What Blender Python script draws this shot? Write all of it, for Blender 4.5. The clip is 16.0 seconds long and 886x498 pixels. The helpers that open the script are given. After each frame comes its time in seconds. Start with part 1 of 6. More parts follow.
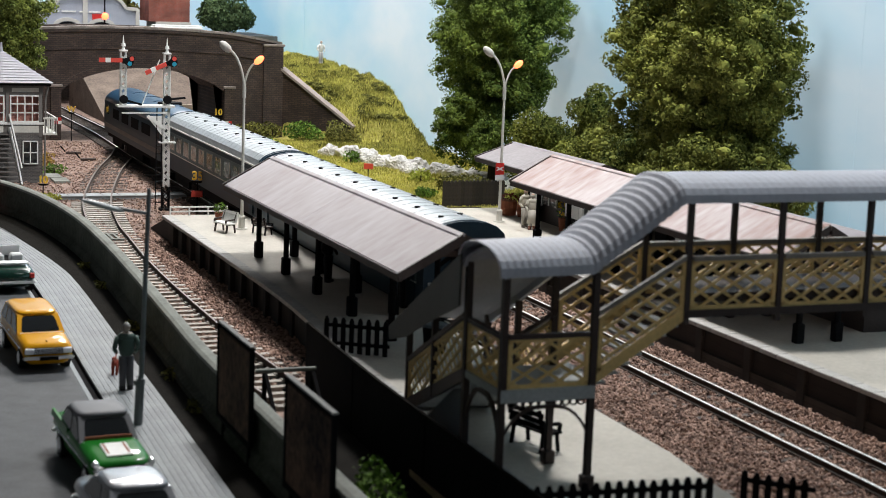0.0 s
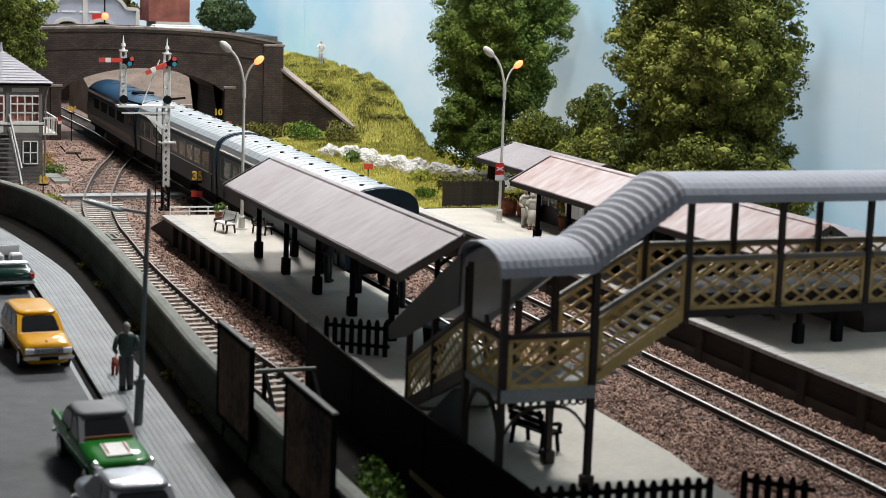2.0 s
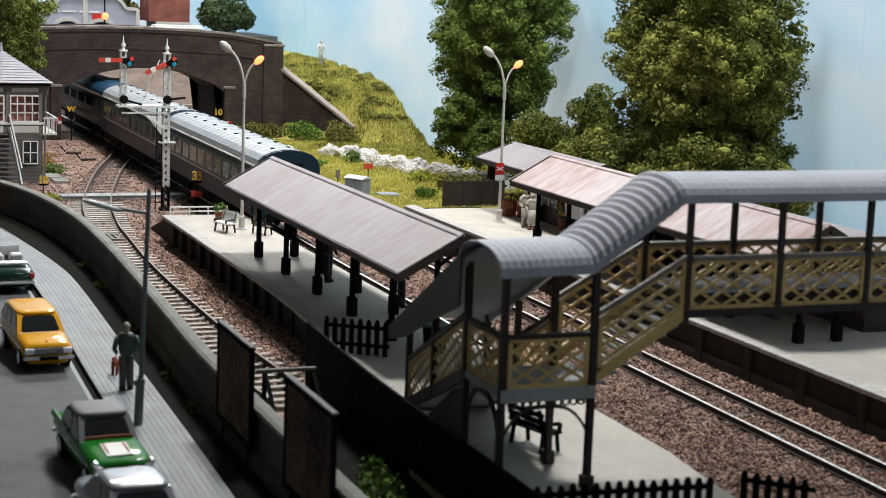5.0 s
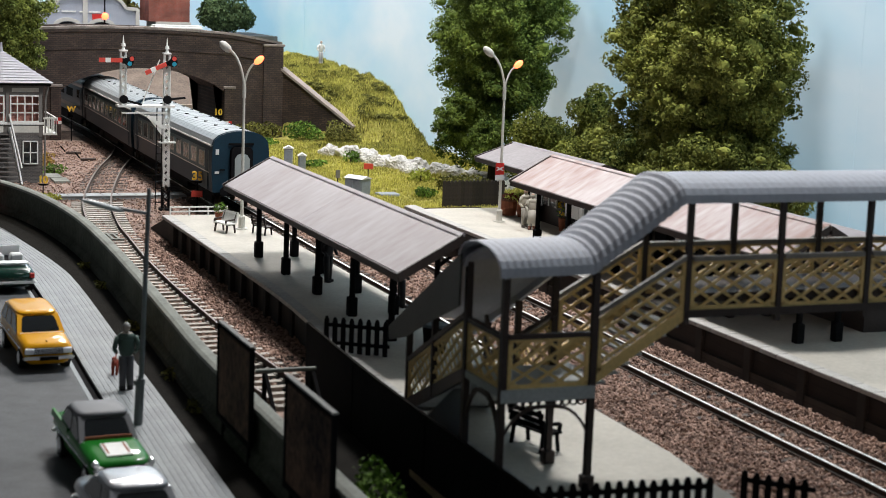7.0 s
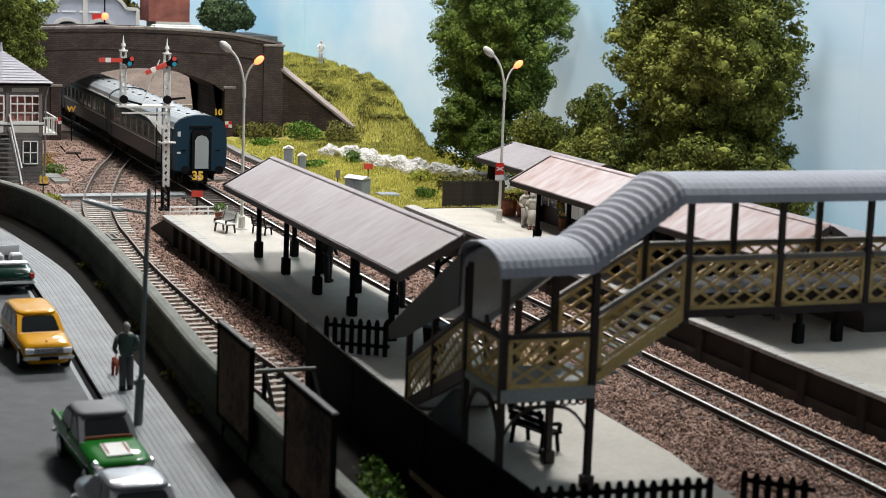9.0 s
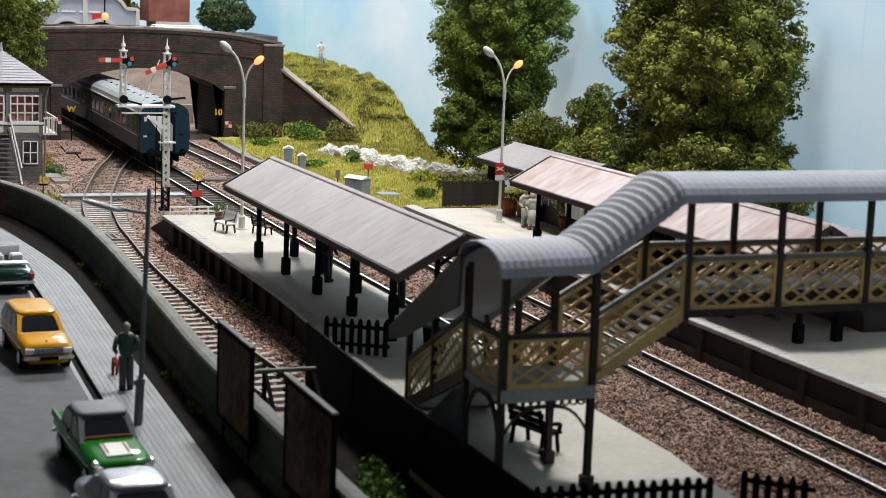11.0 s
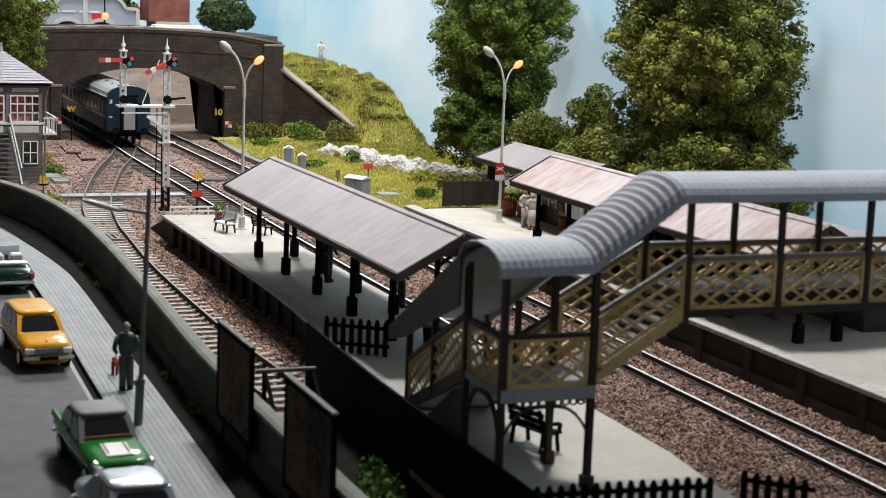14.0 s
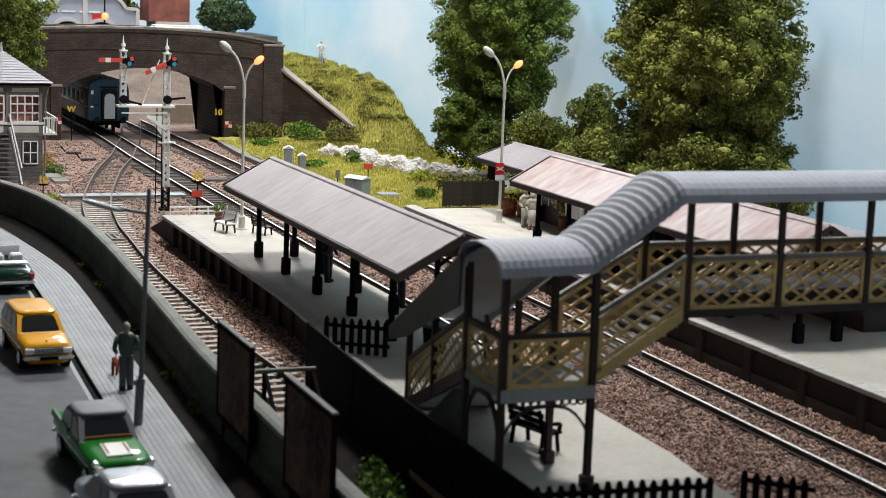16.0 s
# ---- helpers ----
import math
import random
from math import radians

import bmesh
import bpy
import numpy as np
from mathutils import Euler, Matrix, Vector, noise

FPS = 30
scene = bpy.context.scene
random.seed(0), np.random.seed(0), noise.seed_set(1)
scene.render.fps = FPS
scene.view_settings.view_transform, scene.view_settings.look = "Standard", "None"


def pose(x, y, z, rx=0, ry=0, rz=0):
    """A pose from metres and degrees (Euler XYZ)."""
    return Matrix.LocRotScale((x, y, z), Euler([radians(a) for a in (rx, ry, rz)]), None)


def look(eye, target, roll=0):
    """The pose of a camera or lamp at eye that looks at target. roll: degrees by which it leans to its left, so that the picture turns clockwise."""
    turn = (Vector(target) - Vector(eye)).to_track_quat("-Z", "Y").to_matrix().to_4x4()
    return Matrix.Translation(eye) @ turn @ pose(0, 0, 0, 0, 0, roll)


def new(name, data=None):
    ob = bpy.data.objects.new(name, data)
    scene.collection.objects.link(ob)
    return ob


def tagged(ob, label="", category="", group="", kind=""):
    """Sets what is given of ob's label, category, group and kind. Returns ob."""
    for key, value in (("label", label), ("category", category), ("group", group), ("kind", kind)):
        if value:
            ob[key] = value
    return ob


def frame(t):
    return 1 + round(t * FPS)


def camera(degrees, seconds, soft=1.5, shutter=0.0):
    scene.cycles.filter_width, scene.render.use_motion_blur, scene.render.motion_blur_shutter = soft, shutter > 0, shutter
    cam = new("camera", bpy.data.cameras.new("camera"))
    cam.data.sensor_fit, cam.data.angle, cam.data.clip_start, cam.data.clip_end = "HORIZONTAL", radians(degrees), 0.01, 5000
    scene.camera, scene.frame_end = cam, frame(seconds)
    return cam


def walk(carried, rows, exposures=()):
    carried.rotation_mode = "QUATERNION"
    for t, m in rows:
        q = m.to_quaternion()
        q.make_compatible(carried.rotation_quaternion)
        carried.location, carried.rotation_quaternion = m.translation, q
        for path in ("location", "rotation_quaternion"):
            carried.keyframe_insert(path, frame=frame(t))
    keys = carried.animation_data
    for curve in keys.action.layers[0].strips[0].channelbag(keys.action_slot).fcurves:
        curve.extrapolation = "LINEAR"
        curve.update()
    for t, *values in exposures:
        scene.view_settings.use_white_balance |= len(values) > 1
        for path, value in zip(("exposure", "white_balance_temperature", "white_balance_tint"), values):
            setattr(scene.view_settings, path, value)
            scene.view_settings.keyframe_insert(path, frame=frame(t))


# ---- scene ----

# Laid out in full-size metres of the railway that is modelled, and shrunk to 1:76.2 on building.
S = 1 / 76.2
cam = camera(29.92, 16.0, 0.88)
EYE = Vector((0, 0, 11.118))
YAW, PITCH = radians(21.763), radians(9.097)
AIM = EYE + 60 * Vector((math.sin(YAW) * math.cos(PITCH), math.cos(YAW) * math.cos(PITCH), -math.sin(PITCH)))
VIEW = look(EYE * S, AIM * S, 2.171)
walk(cam, [(0, VIEW), (16.0, VIEW)])
cam.data.dof.use_dof = True
cam.data.dof.focus_distance = 84 * S
cam.data.dof.aperture_fstop = 52

# ---- light: lamp bars over the layout, plus two added fills, dim hall round it ----
world = bpy.data.worlds.new("hall")
scene.world = world
world.use_nodes = True
world.node_tree.nodes["Background"].inputs[0].default_value = (0.96, 0.97, 1.0, 1)
world.node_tree.nodes["Background"].inputs[1].default_value = 0.042


def light_bar(x, y, z, tx, ty, sx, sy, watts, colour):
    data = bpy.data.lights.new("light_bar", "AREA")
    data.shape, data.size, data.size_y, data.energy, data.color = "RECTANGLE", sx * S, sy * S, watts, colour
    ob = new("light_bar", data)
    ob.matrix_world = look(Vector((x, y, z)) * S, Vector((tx, ty, 0)) * S)
    return ob


# weak front fill, added to lift faces turned to the camera
light_bar(26, 14, 50, 28, 60, 7, 10, 0.16, (1.0, 0.975, 0.965))
light_bar(28, 112, 46, 23, 72, 7, 10, 5.6, (1.0, 0.97, 0.945))
light_bar(26, 56, 48, 27, 64, 7, 10, 4.9, (1.0, 0.975, 0.965))
# fill added beyond the bridge to brighten the view through the arch
light_bar(24, 137, 40, 22, 140, 20, 6, 3.8, (1.0, 0.975, 0.965))
scene.view_settings.exposure = 0.0


# ---- materials ----
def link(nt, a, b):
    nt.links.new(a, b)


def mat(name, colour, rough=0.7, metal=0.0, vary=0.25, scale=1.0, bump=0.2, dark=None, light=None, spec=0.35, island=0.0, coat=0.0, each=0.0, stretch=None):
    """A surface with fine grain and broad stains; scale is the grain per full-size metre."""
    m = bpy.data.materials.new(name)
    m.use_nodes = True
    nt = m.node_tree
    b = nt.nodes["Principled BSDF"]
    co = nt.nodes.new("ShaderNodeTexCoord")
    src = co.outputs["Object"]
    if stretch:
        mp = nt.nodes.new("ShaderNodeMapping")
        mp.inputs["Scale"].default_value = stretch
        link(nt, src, mp.inputs["Vector"])
        src = mp.outputs["Vector"]
    n1, n2 = nt.nodes.new("ShaderNodeTexNoise"), nt.nodes.new("ShaderNodeTexNoise")
    n1.inputs["Scale"].default_value, n1.inputs["Detail"].default_value = 12 * scale / S, 6
    n2.inputs["Scale"].default_value, n2.inputs["Detail"].default_value = 1.1 * scale / S, 4
    link(nt, src, n1.inputs["Vector"])
    link(nt, src, n2.inputs["Vector"])
    add = nt.nodes.new("ShaderNodeMath")
    add.operation = "ADD"
    link(nt, n1.outputs["Fac"], add.inputs[0])
    link(nt, n2.outputs["Fac"], add.inputs[1])
    out = add.outputs[0]
    for amount, kind, socket in ((island, "ShaderNodeNewGeometry", "Random Per Island"), (each, "ShaderNodeObjectInfo", "Random")):
        if amount:
            g, k = nt.nodes.new(kind), nt.nodes.new("ShaderNodeMath")
            k.operation = "MULTIPLY_ADD"
            k.inputs[1].default_value = amount
            link(nt, g.outputs[socket], k.inputs[0])
            link(nt, out, k.inputs[2])
            sub = nt.nodes.new("ShaderNodeMath")
            sub.operation = "SUBTRACT"
            sub.inputs[1].default_value = amount / 2
            link(nt, k.outputs[0], sub.inputs[0])
            out = sub.outputs[0]
    ramp = nt.nodes.new("ShaderNodeMapRange")
    ramp.inputs["From Min"].default_value, ramp.inputs["From Max"].default_value = 0.65, 1.35
    link(nt, out, ramp.inputs["Value"])
    mix = nt.nodes.new("ShaderNodeMix")
    mix.data_type = "RGBA"
    d = dark or tuple(c * (1 - vary) for c in colour)
    l = light or tuple(min(1, c * (1 + vary * 0.6)) for c in colour)
    mix.inputs["A"].default_value, mix.inputs["B"].default_value = (*d, 1), (*l, 1)
    link(nt, ramp.outputs["Result"], mix.inputs["Factor"])
    link(nt, mix.outputs["Result"], b.inputs["Base Color"])
    b.inputs["Roughness"].default_value, b.inputs["Metallic"].default_value = rough, metal
    b.inputs["Specular IOR Level"].default_value = spec
    b.inputs["Coat Weight"].default_value, b.inputs["Coat Roughness"].default_value = coat, 0.06
    if bump:
        bp = nt.nodes.new("ShaderNodeBump")
        bp.inputs["Strength"].default_value, bp.inputs["Distance"].default_value = bump, 0.03 * S
        link(nt, n1.outputs["Fac"], bp.inputs["Height"])
        link(nt, bp.outputs["Normal"], b.inputs["Normal"])
    return m


def brick_mat(name, a, b2, mortar, bw=0.23, bh=0.075, gap=0.012, rough=0.85, turn=(1.5708, 0, 0)):
    m = bpy.data.materials.new(name)
    m.use_nodes = True
    nt = m.node_tree
    p = nt.nodes["Principled BSDF"]
    co, mp, br = nt.nodes.new("ShaderNodeTexCoord"), nt.nodes.new("ShaderNodeMapping"), nt.nodes.new("ShaderNodeTexBrick")
    mp.inputs["Rotation"].default_value = turn
    link(nt, co.outputs["Object"], mp.inputs["Vector"])
    link(nt, mp.outputs["Vector"], br.inputs["Vector"])
    br.inputs["Scale"].default_value = 1 / S
    br.inputs["Brick Width"].default_value, br.inputs["Row Height"].default_value, br.inputs["Mortar Size"].default_value = bw, bh, gap
    br.inputs["Color1"].default_value, br.inputs["Color2"].default_value, br.inputs["Mortar"].default_value = (*a, 1), (*b2, 1), (*mortar, 1)
    n = nt.nodes.new("ShaderNodeTexNoise")
    n.inputs["Scale"].default_value, n.inputs["Detail"].default_value = 0.9 / S, 5
    link(nt, co.outputs["Object"], n.inputs["Vector"])
    mr = nt.nodes.new("ShaderNodeMapRange")
    mr.inputs["From Min"].default_value, mr.inputs["From Max"].default_value = 0.3, 0.7
    mr.inputs["To Min"].default_value, mr.inputs["To Max"].default_value = 0.65, 1.35
    link(nt, n.outputs["Fac"], mr.inputs["Value"])
    mul = nt.nodes.new("ShaderNodeVectorMath")
    mul.operation = "SCALE"
    link(nt, br.outputs["Color"], mul.inputs[0])
    link(nt, mr.outputs["Result"], mul.inputs["Scale"])
    link(nt, mul.outputs["Vector"], p.inputs["Base Color"])
    p.inputs["Roughness"].default_value = rough
    bp = nt.nodes.new("ShaderNodeBump")
    bp.inputs["Strength"].default_value, bp.inputs["Distance"].default_value = 0.5, 0.012 * S
    bp.invert = True
    link(nt, br.outputs["Fac"], bp.inputs["Height"])
    link(nt, bp.outputs["Normal"], p.inputs["Normal"])
    return m


def figure_mat(name, bands):
    """Paint of a small cast figure: colours by height over its base, in full-size metres."""
    m = mat(name, bands[0][1], 0.6, bump=0.3)
    nt = m.node_tree
    b = nt.nodes["Principled BSDF"]
    co, sp = nt.nodes.new("ShaderNodeTexCoord"), nt.nodes.new("ShaderNodeSeparateXYZ")
    mr, cr = nt.nodes.new("ShaderNodeMapRange"), nt.nodes.new("ShaderNodeValToRGB")
    link(nt, co.outputs["Object"], sp.inputs[0])
    link(nt, sp.outputs["Z"], mr.inputs["Value"])
    mr.inputs["From Max"].default_value = 2 * S
    link(nt, mr.outputs["Result"], cr.inputs["Fac"])
    cr.color_ramp.interpolation = "CONSTANT"
    for i, (z, c) in enumerate(bands):
        e = cr.color_ramp.elements[i] if i < 2 else cr.color_ramp.elements.new(z / 2)
        e.position, e.color = z / 2, (*c, 1)
    link(nt, cr.outputs["Color"], b.inputs["Base Color"])
    return m


def glow_mat(name, colour, strength):
    m = bpy.data.materials.new(name)
    m.use_nodes = True
    b = m.node_tree.nodes["Principled BSDF"]
    b.inputs["Base Color"].default_value = (*colour, 1)
    b.inputs["Emission Color"].default_value = (*colour, 1)
    b.inputs["Emission Strength"].default_value = strength
    return m


def sky_mat():
    m = bpy.data.materials.new("self_lit_painted_sky")
    m.use_nodes = True
    nt = m.node_tree
    b = nt.nodes["Principled BSDF"]
    co, mp, n = nt.nodes.new("ShaderNodeTexCoord"), nt.nodes.new("ShaderNodeMapping"), nt.nodes.new("ShaderNodeTexNoise")
    mp.inputs["Scale"].default_value = (1, 1, 2.2)
    link(nt, co.outputs["Object"], mp.inputs["Vector"])
    link(nt, mp.outputs["Vector"], n.inputs["Vector"])
    n.inputs["Scale"].default_value, n.inputs["Detail"].default_value, n.inputs["Roughness"].default_value = 0.055 / S, 5, 0.5
    cr = nt.nodes.new("ShaderNodeValToRGB")
    cr.color_ramp.elements[0].position, cr.color_ramp.elements[0].color = 0.34, (0.21, 0.37, 0.47, 1)
    cr.color_ramp.elements[1].position, cr.color_ramp.elements[1].color = 0.68, (0.40, 0.46, 0.50, 1)
    link(nt, n.outputs["Fac"], cr.inputs["Fac"])
    link(nt, cr.outputs["Color"], b.inputs["Base Color"])
    link(nt, cr.outputs["Color"], b.inputs["Emission Color"])
    # glow added to the painted board, so shadows on it stay weak
    b.inputs["Emission Strength"].default_value = 0.72
    b.inputs["Roughness"].default_value = 0.9
    return m


M_BALLAST = mat("ballast", (0.27, 0.18, 0.145), 0.95, scale=1.3, bump=1.0, dark=(0.10, 0.065, 0.054), light=(0.42, 0.30, 0.245))
M_STONE = mat("ballast_stone", (0.30, 0.21, 0.17), 0.9, dark=(0.12, 0.074, 0.058), light=(0.45, 0.305, 0.24), island=1.1, bump=0)
M_SLAB = mat("platform_surface", (0.47, 0.445, 0.39), 0.8, vary=0.16, scale=0.7)
M_EDGE = mat("edge_stone", (0.42, 0.41, 0.39), 0.85, vary=0.35, scale=2)
# platform side brick, near black: the shade on the sides is in the colour
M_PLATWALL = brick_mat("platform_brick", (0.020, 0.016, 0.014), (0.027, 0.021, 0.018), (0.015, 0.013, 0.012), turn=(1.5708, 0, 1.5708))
M_COURSE = brick_mat("grey_brick", (0.058, 0.052, 0.048), (0.07, 0.061, 0.056), (0.035, 0.031, 0.029), turn=(1.5708, 0, 1.5708))
M_BRIDGE = brick_mat("blackened_brick", (0.090, 0.058, 0.046), (0.055, 0.036, 0.030), (0.035, 0.028, 0.025), 0.34, 0.13, 0.02)
M_COPING = mat("coping_stone", (0.29, 0.245, 0.22), 0.85, vary=0.35, each=0.6)
M_ROOF = mat("canopy_sheet", (0.40, 0.37, 0.38), 0.62, spec=0.2, vary=0.2, scale=0.22, bump=0.03, dark=(0.33, 0.285, 0.285), light=(0.45, 0.43, 0.445), each=0.1, stretch=(0.45, 1.0, 0.45))
M_ROOFRED = mat("canopy_sheet_rusty", (0.42, 0.36, 0.36), 0.62, spec=0.2, scale=0.22, bump=0.03, dark=(0.28, 0.17, 0.145), light=(0.47, 0.43, 0.435), each=0.1, stretch=(0.4, 1.1, 0.4))
M_BROWN = mat("brown_paint", (0.040, 0.026, 0.022), 0.55, vary=0.35)
M_BLACK = mat("black_iron", (0.010, 0.010, 0.011), 0.75, vary=0.4, spec=0.03)
M_HANDRAIL = mat("handrail_paint", (0.24, 0.22, 0.19), 0.6)
M_GREYROOF = mat("grey_sheeting", (0.45, 0.47, 0.53), 0.6, vary=0.12)
M_TAN = mat("tan_lattice", (0.72, 0.52, 0.21), 0.6, vary=0.25, each=0.3)
M_FBGREY = mat("pale_grey_beam", (0.42, 0.45, 0.45), 0.6)
M_ROAD = mat("asphalt", (0.085, 0.09, 0.095), 0.75, vary=0.3, scale=1.5)
M_KERB = mat("kerb", (0.012, 0.012, 0.013), 0.9, spec=0.05)
M_PAVE = mat("paving", (0.31, 0.33, 0.34), 0.75, vary=0.22, each=0.4)
M_SOIL = mat("black_soil", (0.011, 0.010, 0.008), 0.95, vary=0.5, bump=0.8, spec=0.05)
M_WALL = mat("cement_coat", (0.095, 0.102, 0.084), 0.95, vary=0.45, scale=0.5, spec=0.05)
M_WALLTOP = mat("wall_coping", (0.24, 0.25, 0.225), 0.9, vary=0.3, spec=0.08)
M_GRASS = mat("grass_mat", (0.32, 0.31, 0.07), 0.95, scale=0.6, bump=1.0, dark=(0.18, 0.16, 0.036), light=(0.56, 0.51, 0.13))
M_BLADE = mat("grass_blades", (0.36, 0.35, 0.07), 0.9, scale=0.28, bump=0, dark=(0.20, 0.195, 0.038), light=(0.68, 0.64, 0.16), island=0.5)
M_LEAF = mat("oak_foliage", (0.06, 0.085, 0.022), 0.85, scale=0.22, bump=0, dark=(0.022, 0.042, 0.009), light=(0.30, 0.32, 0.07), island=0.3, spec=0.12)
M_IVY = mat("ivy_foliage", (0.05, 0.09, 0.022), 0.8, scale=0.22, bump=0, dark=(0.018, 0.045, 0.010), light=(0.24, 0.32, 0.065), island=0.3, spec=0.15)
M_BUSH = mat("bush_foliage", (0.07, 0.14, 0.03), 0.85, scale=0.4, bump=0, dark=(0.03, 0.06, 0.012), light=(0.18, 0.32, 0.05), island=0.7, spec=0.15)
M_DRY = mat("olive_foliage", (0.12, 0.12, 0.035), 0.9, scale=0.3, bump=0, dark=(0.05, 0.055, 0.015), light=(0.26, 0.25, 0.07), island=0.7, spec=0.1)
M_YFLOWER = mat("yellow_flower", (0.75, 0.5, 0.02), 0.7, vary=0.3)
M_BARK = mat("bark", (0.035, 0.025, 0.018), 0.9, vary=0.4)
M_ROCK = mat("pale_rock", (0.62, 0.61, 0.58), 0.9, scale=1.2, bump=0.8, dark=(0.32, 0.30, 0.28), light=(0.80, 0.79, 0.76))
M_SKY = sky_mat()
M_BLUE = mat("coach_blue", (0.008, 0.030, 0.050), 0.45, vary=0.2, bump=0, spec=0.25)
M_GREYBAND = mat("coach_grey", (0.14, 0.185, 0.19), 0.5, vary=0.15, bump=0, spec=0.25)
M_COACHROOF = mat("coach_roof", (0.36, 0.385, 0.40), 0.34, vary=0.15)
M_LOCOROOF = mat("loco_roof_blue", (0.014, 0.06, 0.12), 0.32, vary=0.25)
M_LINING = mat("white_lining", (0.72, 0.72, 0.68), 0.5, vary=0.1, bump=0)
M_GLASSD = mat("dark_glass", (0.015, 0.018, 0.02), 0.06, vary=0.1, bump=0, spec=0.7)
M_COACHGLASS = mat("pale_coach_glass", (0.11, 0.145, 0.14), 0.12, vary=0.5, scale=0.3, bump=0, spec=0.4)
M_RAILTOP = mat("rail_steel", (0.96, 0.94, 0.89), 0.5, 0.8, vary=0.2, bump=0)
M_DULLRAIL = mat("dull_rail_steel", (0.13, 0.105, 0.09), 0.55, 0.3, vary=0.3, bump=0)
M_RAILSIDE = mat("rail_rust", (0.05, 0.034, 0.027), 0.8, vary=0.4)
M_SLEEPER = mat("sleeper_timber", (0.10, 0.085, 0.075), 0.85, vary=0.35, each=0.5)
M_SLEEPERPALE = mat("weathered_sleeper", (0.40, 0.37, 0.33), 0.85, vary=0.3, each=0.5)
M_WHITE = mat("white_paint", (0.76, 0.76, 0.73), 0.5, vary=0.12)
M_CREAMP = mat("cream_lamp_paint", (0.58, 0.57, 0.52), 0.45, vary=0.15)
M_RED = mat("red_paint", (0.55, 0.025, 0.02), 0.45, vary=0.15, bump=0)
M_SIGNRED = mat("signal_red", (0.62, 0.07, 0.05), 0.5, vary=0.15, bump=0)
M_BLUEGLASS = mat("green_blue_glass", (0.03, 0.28, 0.42), 0.2, bump=0)
M_YELLOW = mat("yellow_numerals", (0.80, 0.52, 0.06), 0.5, vary=0.15, bump=0)
M_ORANGE = glow_mat("sodium_lamp", (1.0, 0.13, 0.045), 5.0)
M_GREYBOX = mat("grey_cabinet", (0.25, 0.28, 0.31), 0.55, vary=0.2)
M_PALEGREY = mat("pale_grey_top", (0.62, 0.63, 0.63), 0.6, vary=0.1)
M_SLATE = mat("slate_lilac", (0.50, 0.49, 0.53), 0.7, vary=0.12, each=0.3)
M_BOXBRICK = brick_mat("box_brick", (0.10, 0.095, 0.095), (0.07, 0.066, 0.066), (0.16, 0.15, 0.14))
M_TIMBERGREY = mat("grey_boarding", (0.17, 0.16, 0.15), 0.7, vary=0.2)
M_INTERIOR = mat("warm_interior", (0.75, 0.34, 0.28), 0.8, vary=0.5, scale=2)
M_LAMPGREY = mat("lamp_grey", (0.16, 0.18, 0.19), 0.5, vary=0.15)
M_LEATHER = mat("terracotta", (0.30, 0.10, 0.05), 0.8)
M_PANEL = mat("blue_grey_panel", (0.09, 0.12, 0.14), 0.6, vary=0.2)
M_POSTER = mat("poster_print", (0.05, 0.045, 0.04), 0.8, spec=0.03, scale=0.5, bump=0, dark=(0.012, 0.014, 0.016), light=(0.16, 0.10, 0.07))
M_TROUGH = mat("dull_concrete", (0.19, 0.19, 0.18), 0.85, vary=0.25)
# canopy sheet with weaker light put into its colour, for the far canopy
M_ROOFDARK = mat("less_lit_canopy_sheet", (0.27, 0.25, 0.26), 0.65, vary=0.2, scale=0.5, bump=0.05, spec=0.2)
M_RIVERGREY = mat("trough_concrete", (0.33, 0.36, 0.37), 0.8, vary=0.2)
M_BUILD = mat("grey_stucco", (0.36, 0.38, 0.45), 0.85, vary=0.12)
M_STONEPALE = mat("pale_stone", (0.52, 0.50, 0.47), 0.85, vary=0.15)
M_REDBRICK = brick_mat("red_brick", (0.26, 0.06, 0.04), (0.20, 0.05, 0.035), (0.2, 0.1, 0.08))
M_BUFF = mat("buff_board", (0.42, 0.36, 0.28), 0.8, vary=0.2)
M_CHROME = mat("chrome", (0.88, 0.89, 0.9), 0.32, 0.75, vary=0.05, bump=0)
M_TYRE = mat("tyre", (0.012, 0.012, 0.012), 0.7)


# ---- mesh helpers ----
def part(name, bm, material, parent=None, label="", smooth=False):
    me = bpy.data.meshes.new(name)
    for v in bm.verts:
        v.co *= S
    bmesh.ops.recalc_face_normals(bm, faces=bm.faces)
    bm.to_mesh(me)
    bm.free()
    me.materials.append(material)
    if smooth:
        me.shade_smooth()
    ob = new(name, me)
    if parent:
        ob.parent = parent
    if label:
        ob["label"] = label
    return ob


def thing(name, label, category, group="", m=None, kind=""):
    ob = new(name)
    ob.empty_display_size = 0.005
    tagged(ob, label, category, group, kind)
    if m:
        ob.matrix_basis = m
    return ob


def at(x, y, z=0, rz=0, rx=0, ry=0):
    return pose(x * S, y * S, z * S, rx, ry, rz)


def box(bm, x0, x1, y0, y1, z0, z1):
    vs = [bm.verts.new((x, y, z)) for z in (z0, z1) for y in (y0, y1) for x in (x0, x1)]
    for f in ((0, 2, 3, 1), (4, 5, 7, 6), (0, 1, 5, 4), (2, 6, 7, 3), (0, 4, 6, 2), (1, 3, 7, 5)):
        bm.faces.new([vs[i] for i in f])
    return vs


def boxes(*bs):
    bm = bmesh.new()
    for b in bs:
        box(bm, *b)
    return bm


def soft_box(x0, x1, y0, y1, z0, z1, r=0.03, seg=1):
    bm = boxes((x0, x1, y0, y1, z0, z1))
    bmesh.ops.bevel(bm, geom=bm.edges[:], offset=r, segments=seg, affect="EDGES")
    return bm


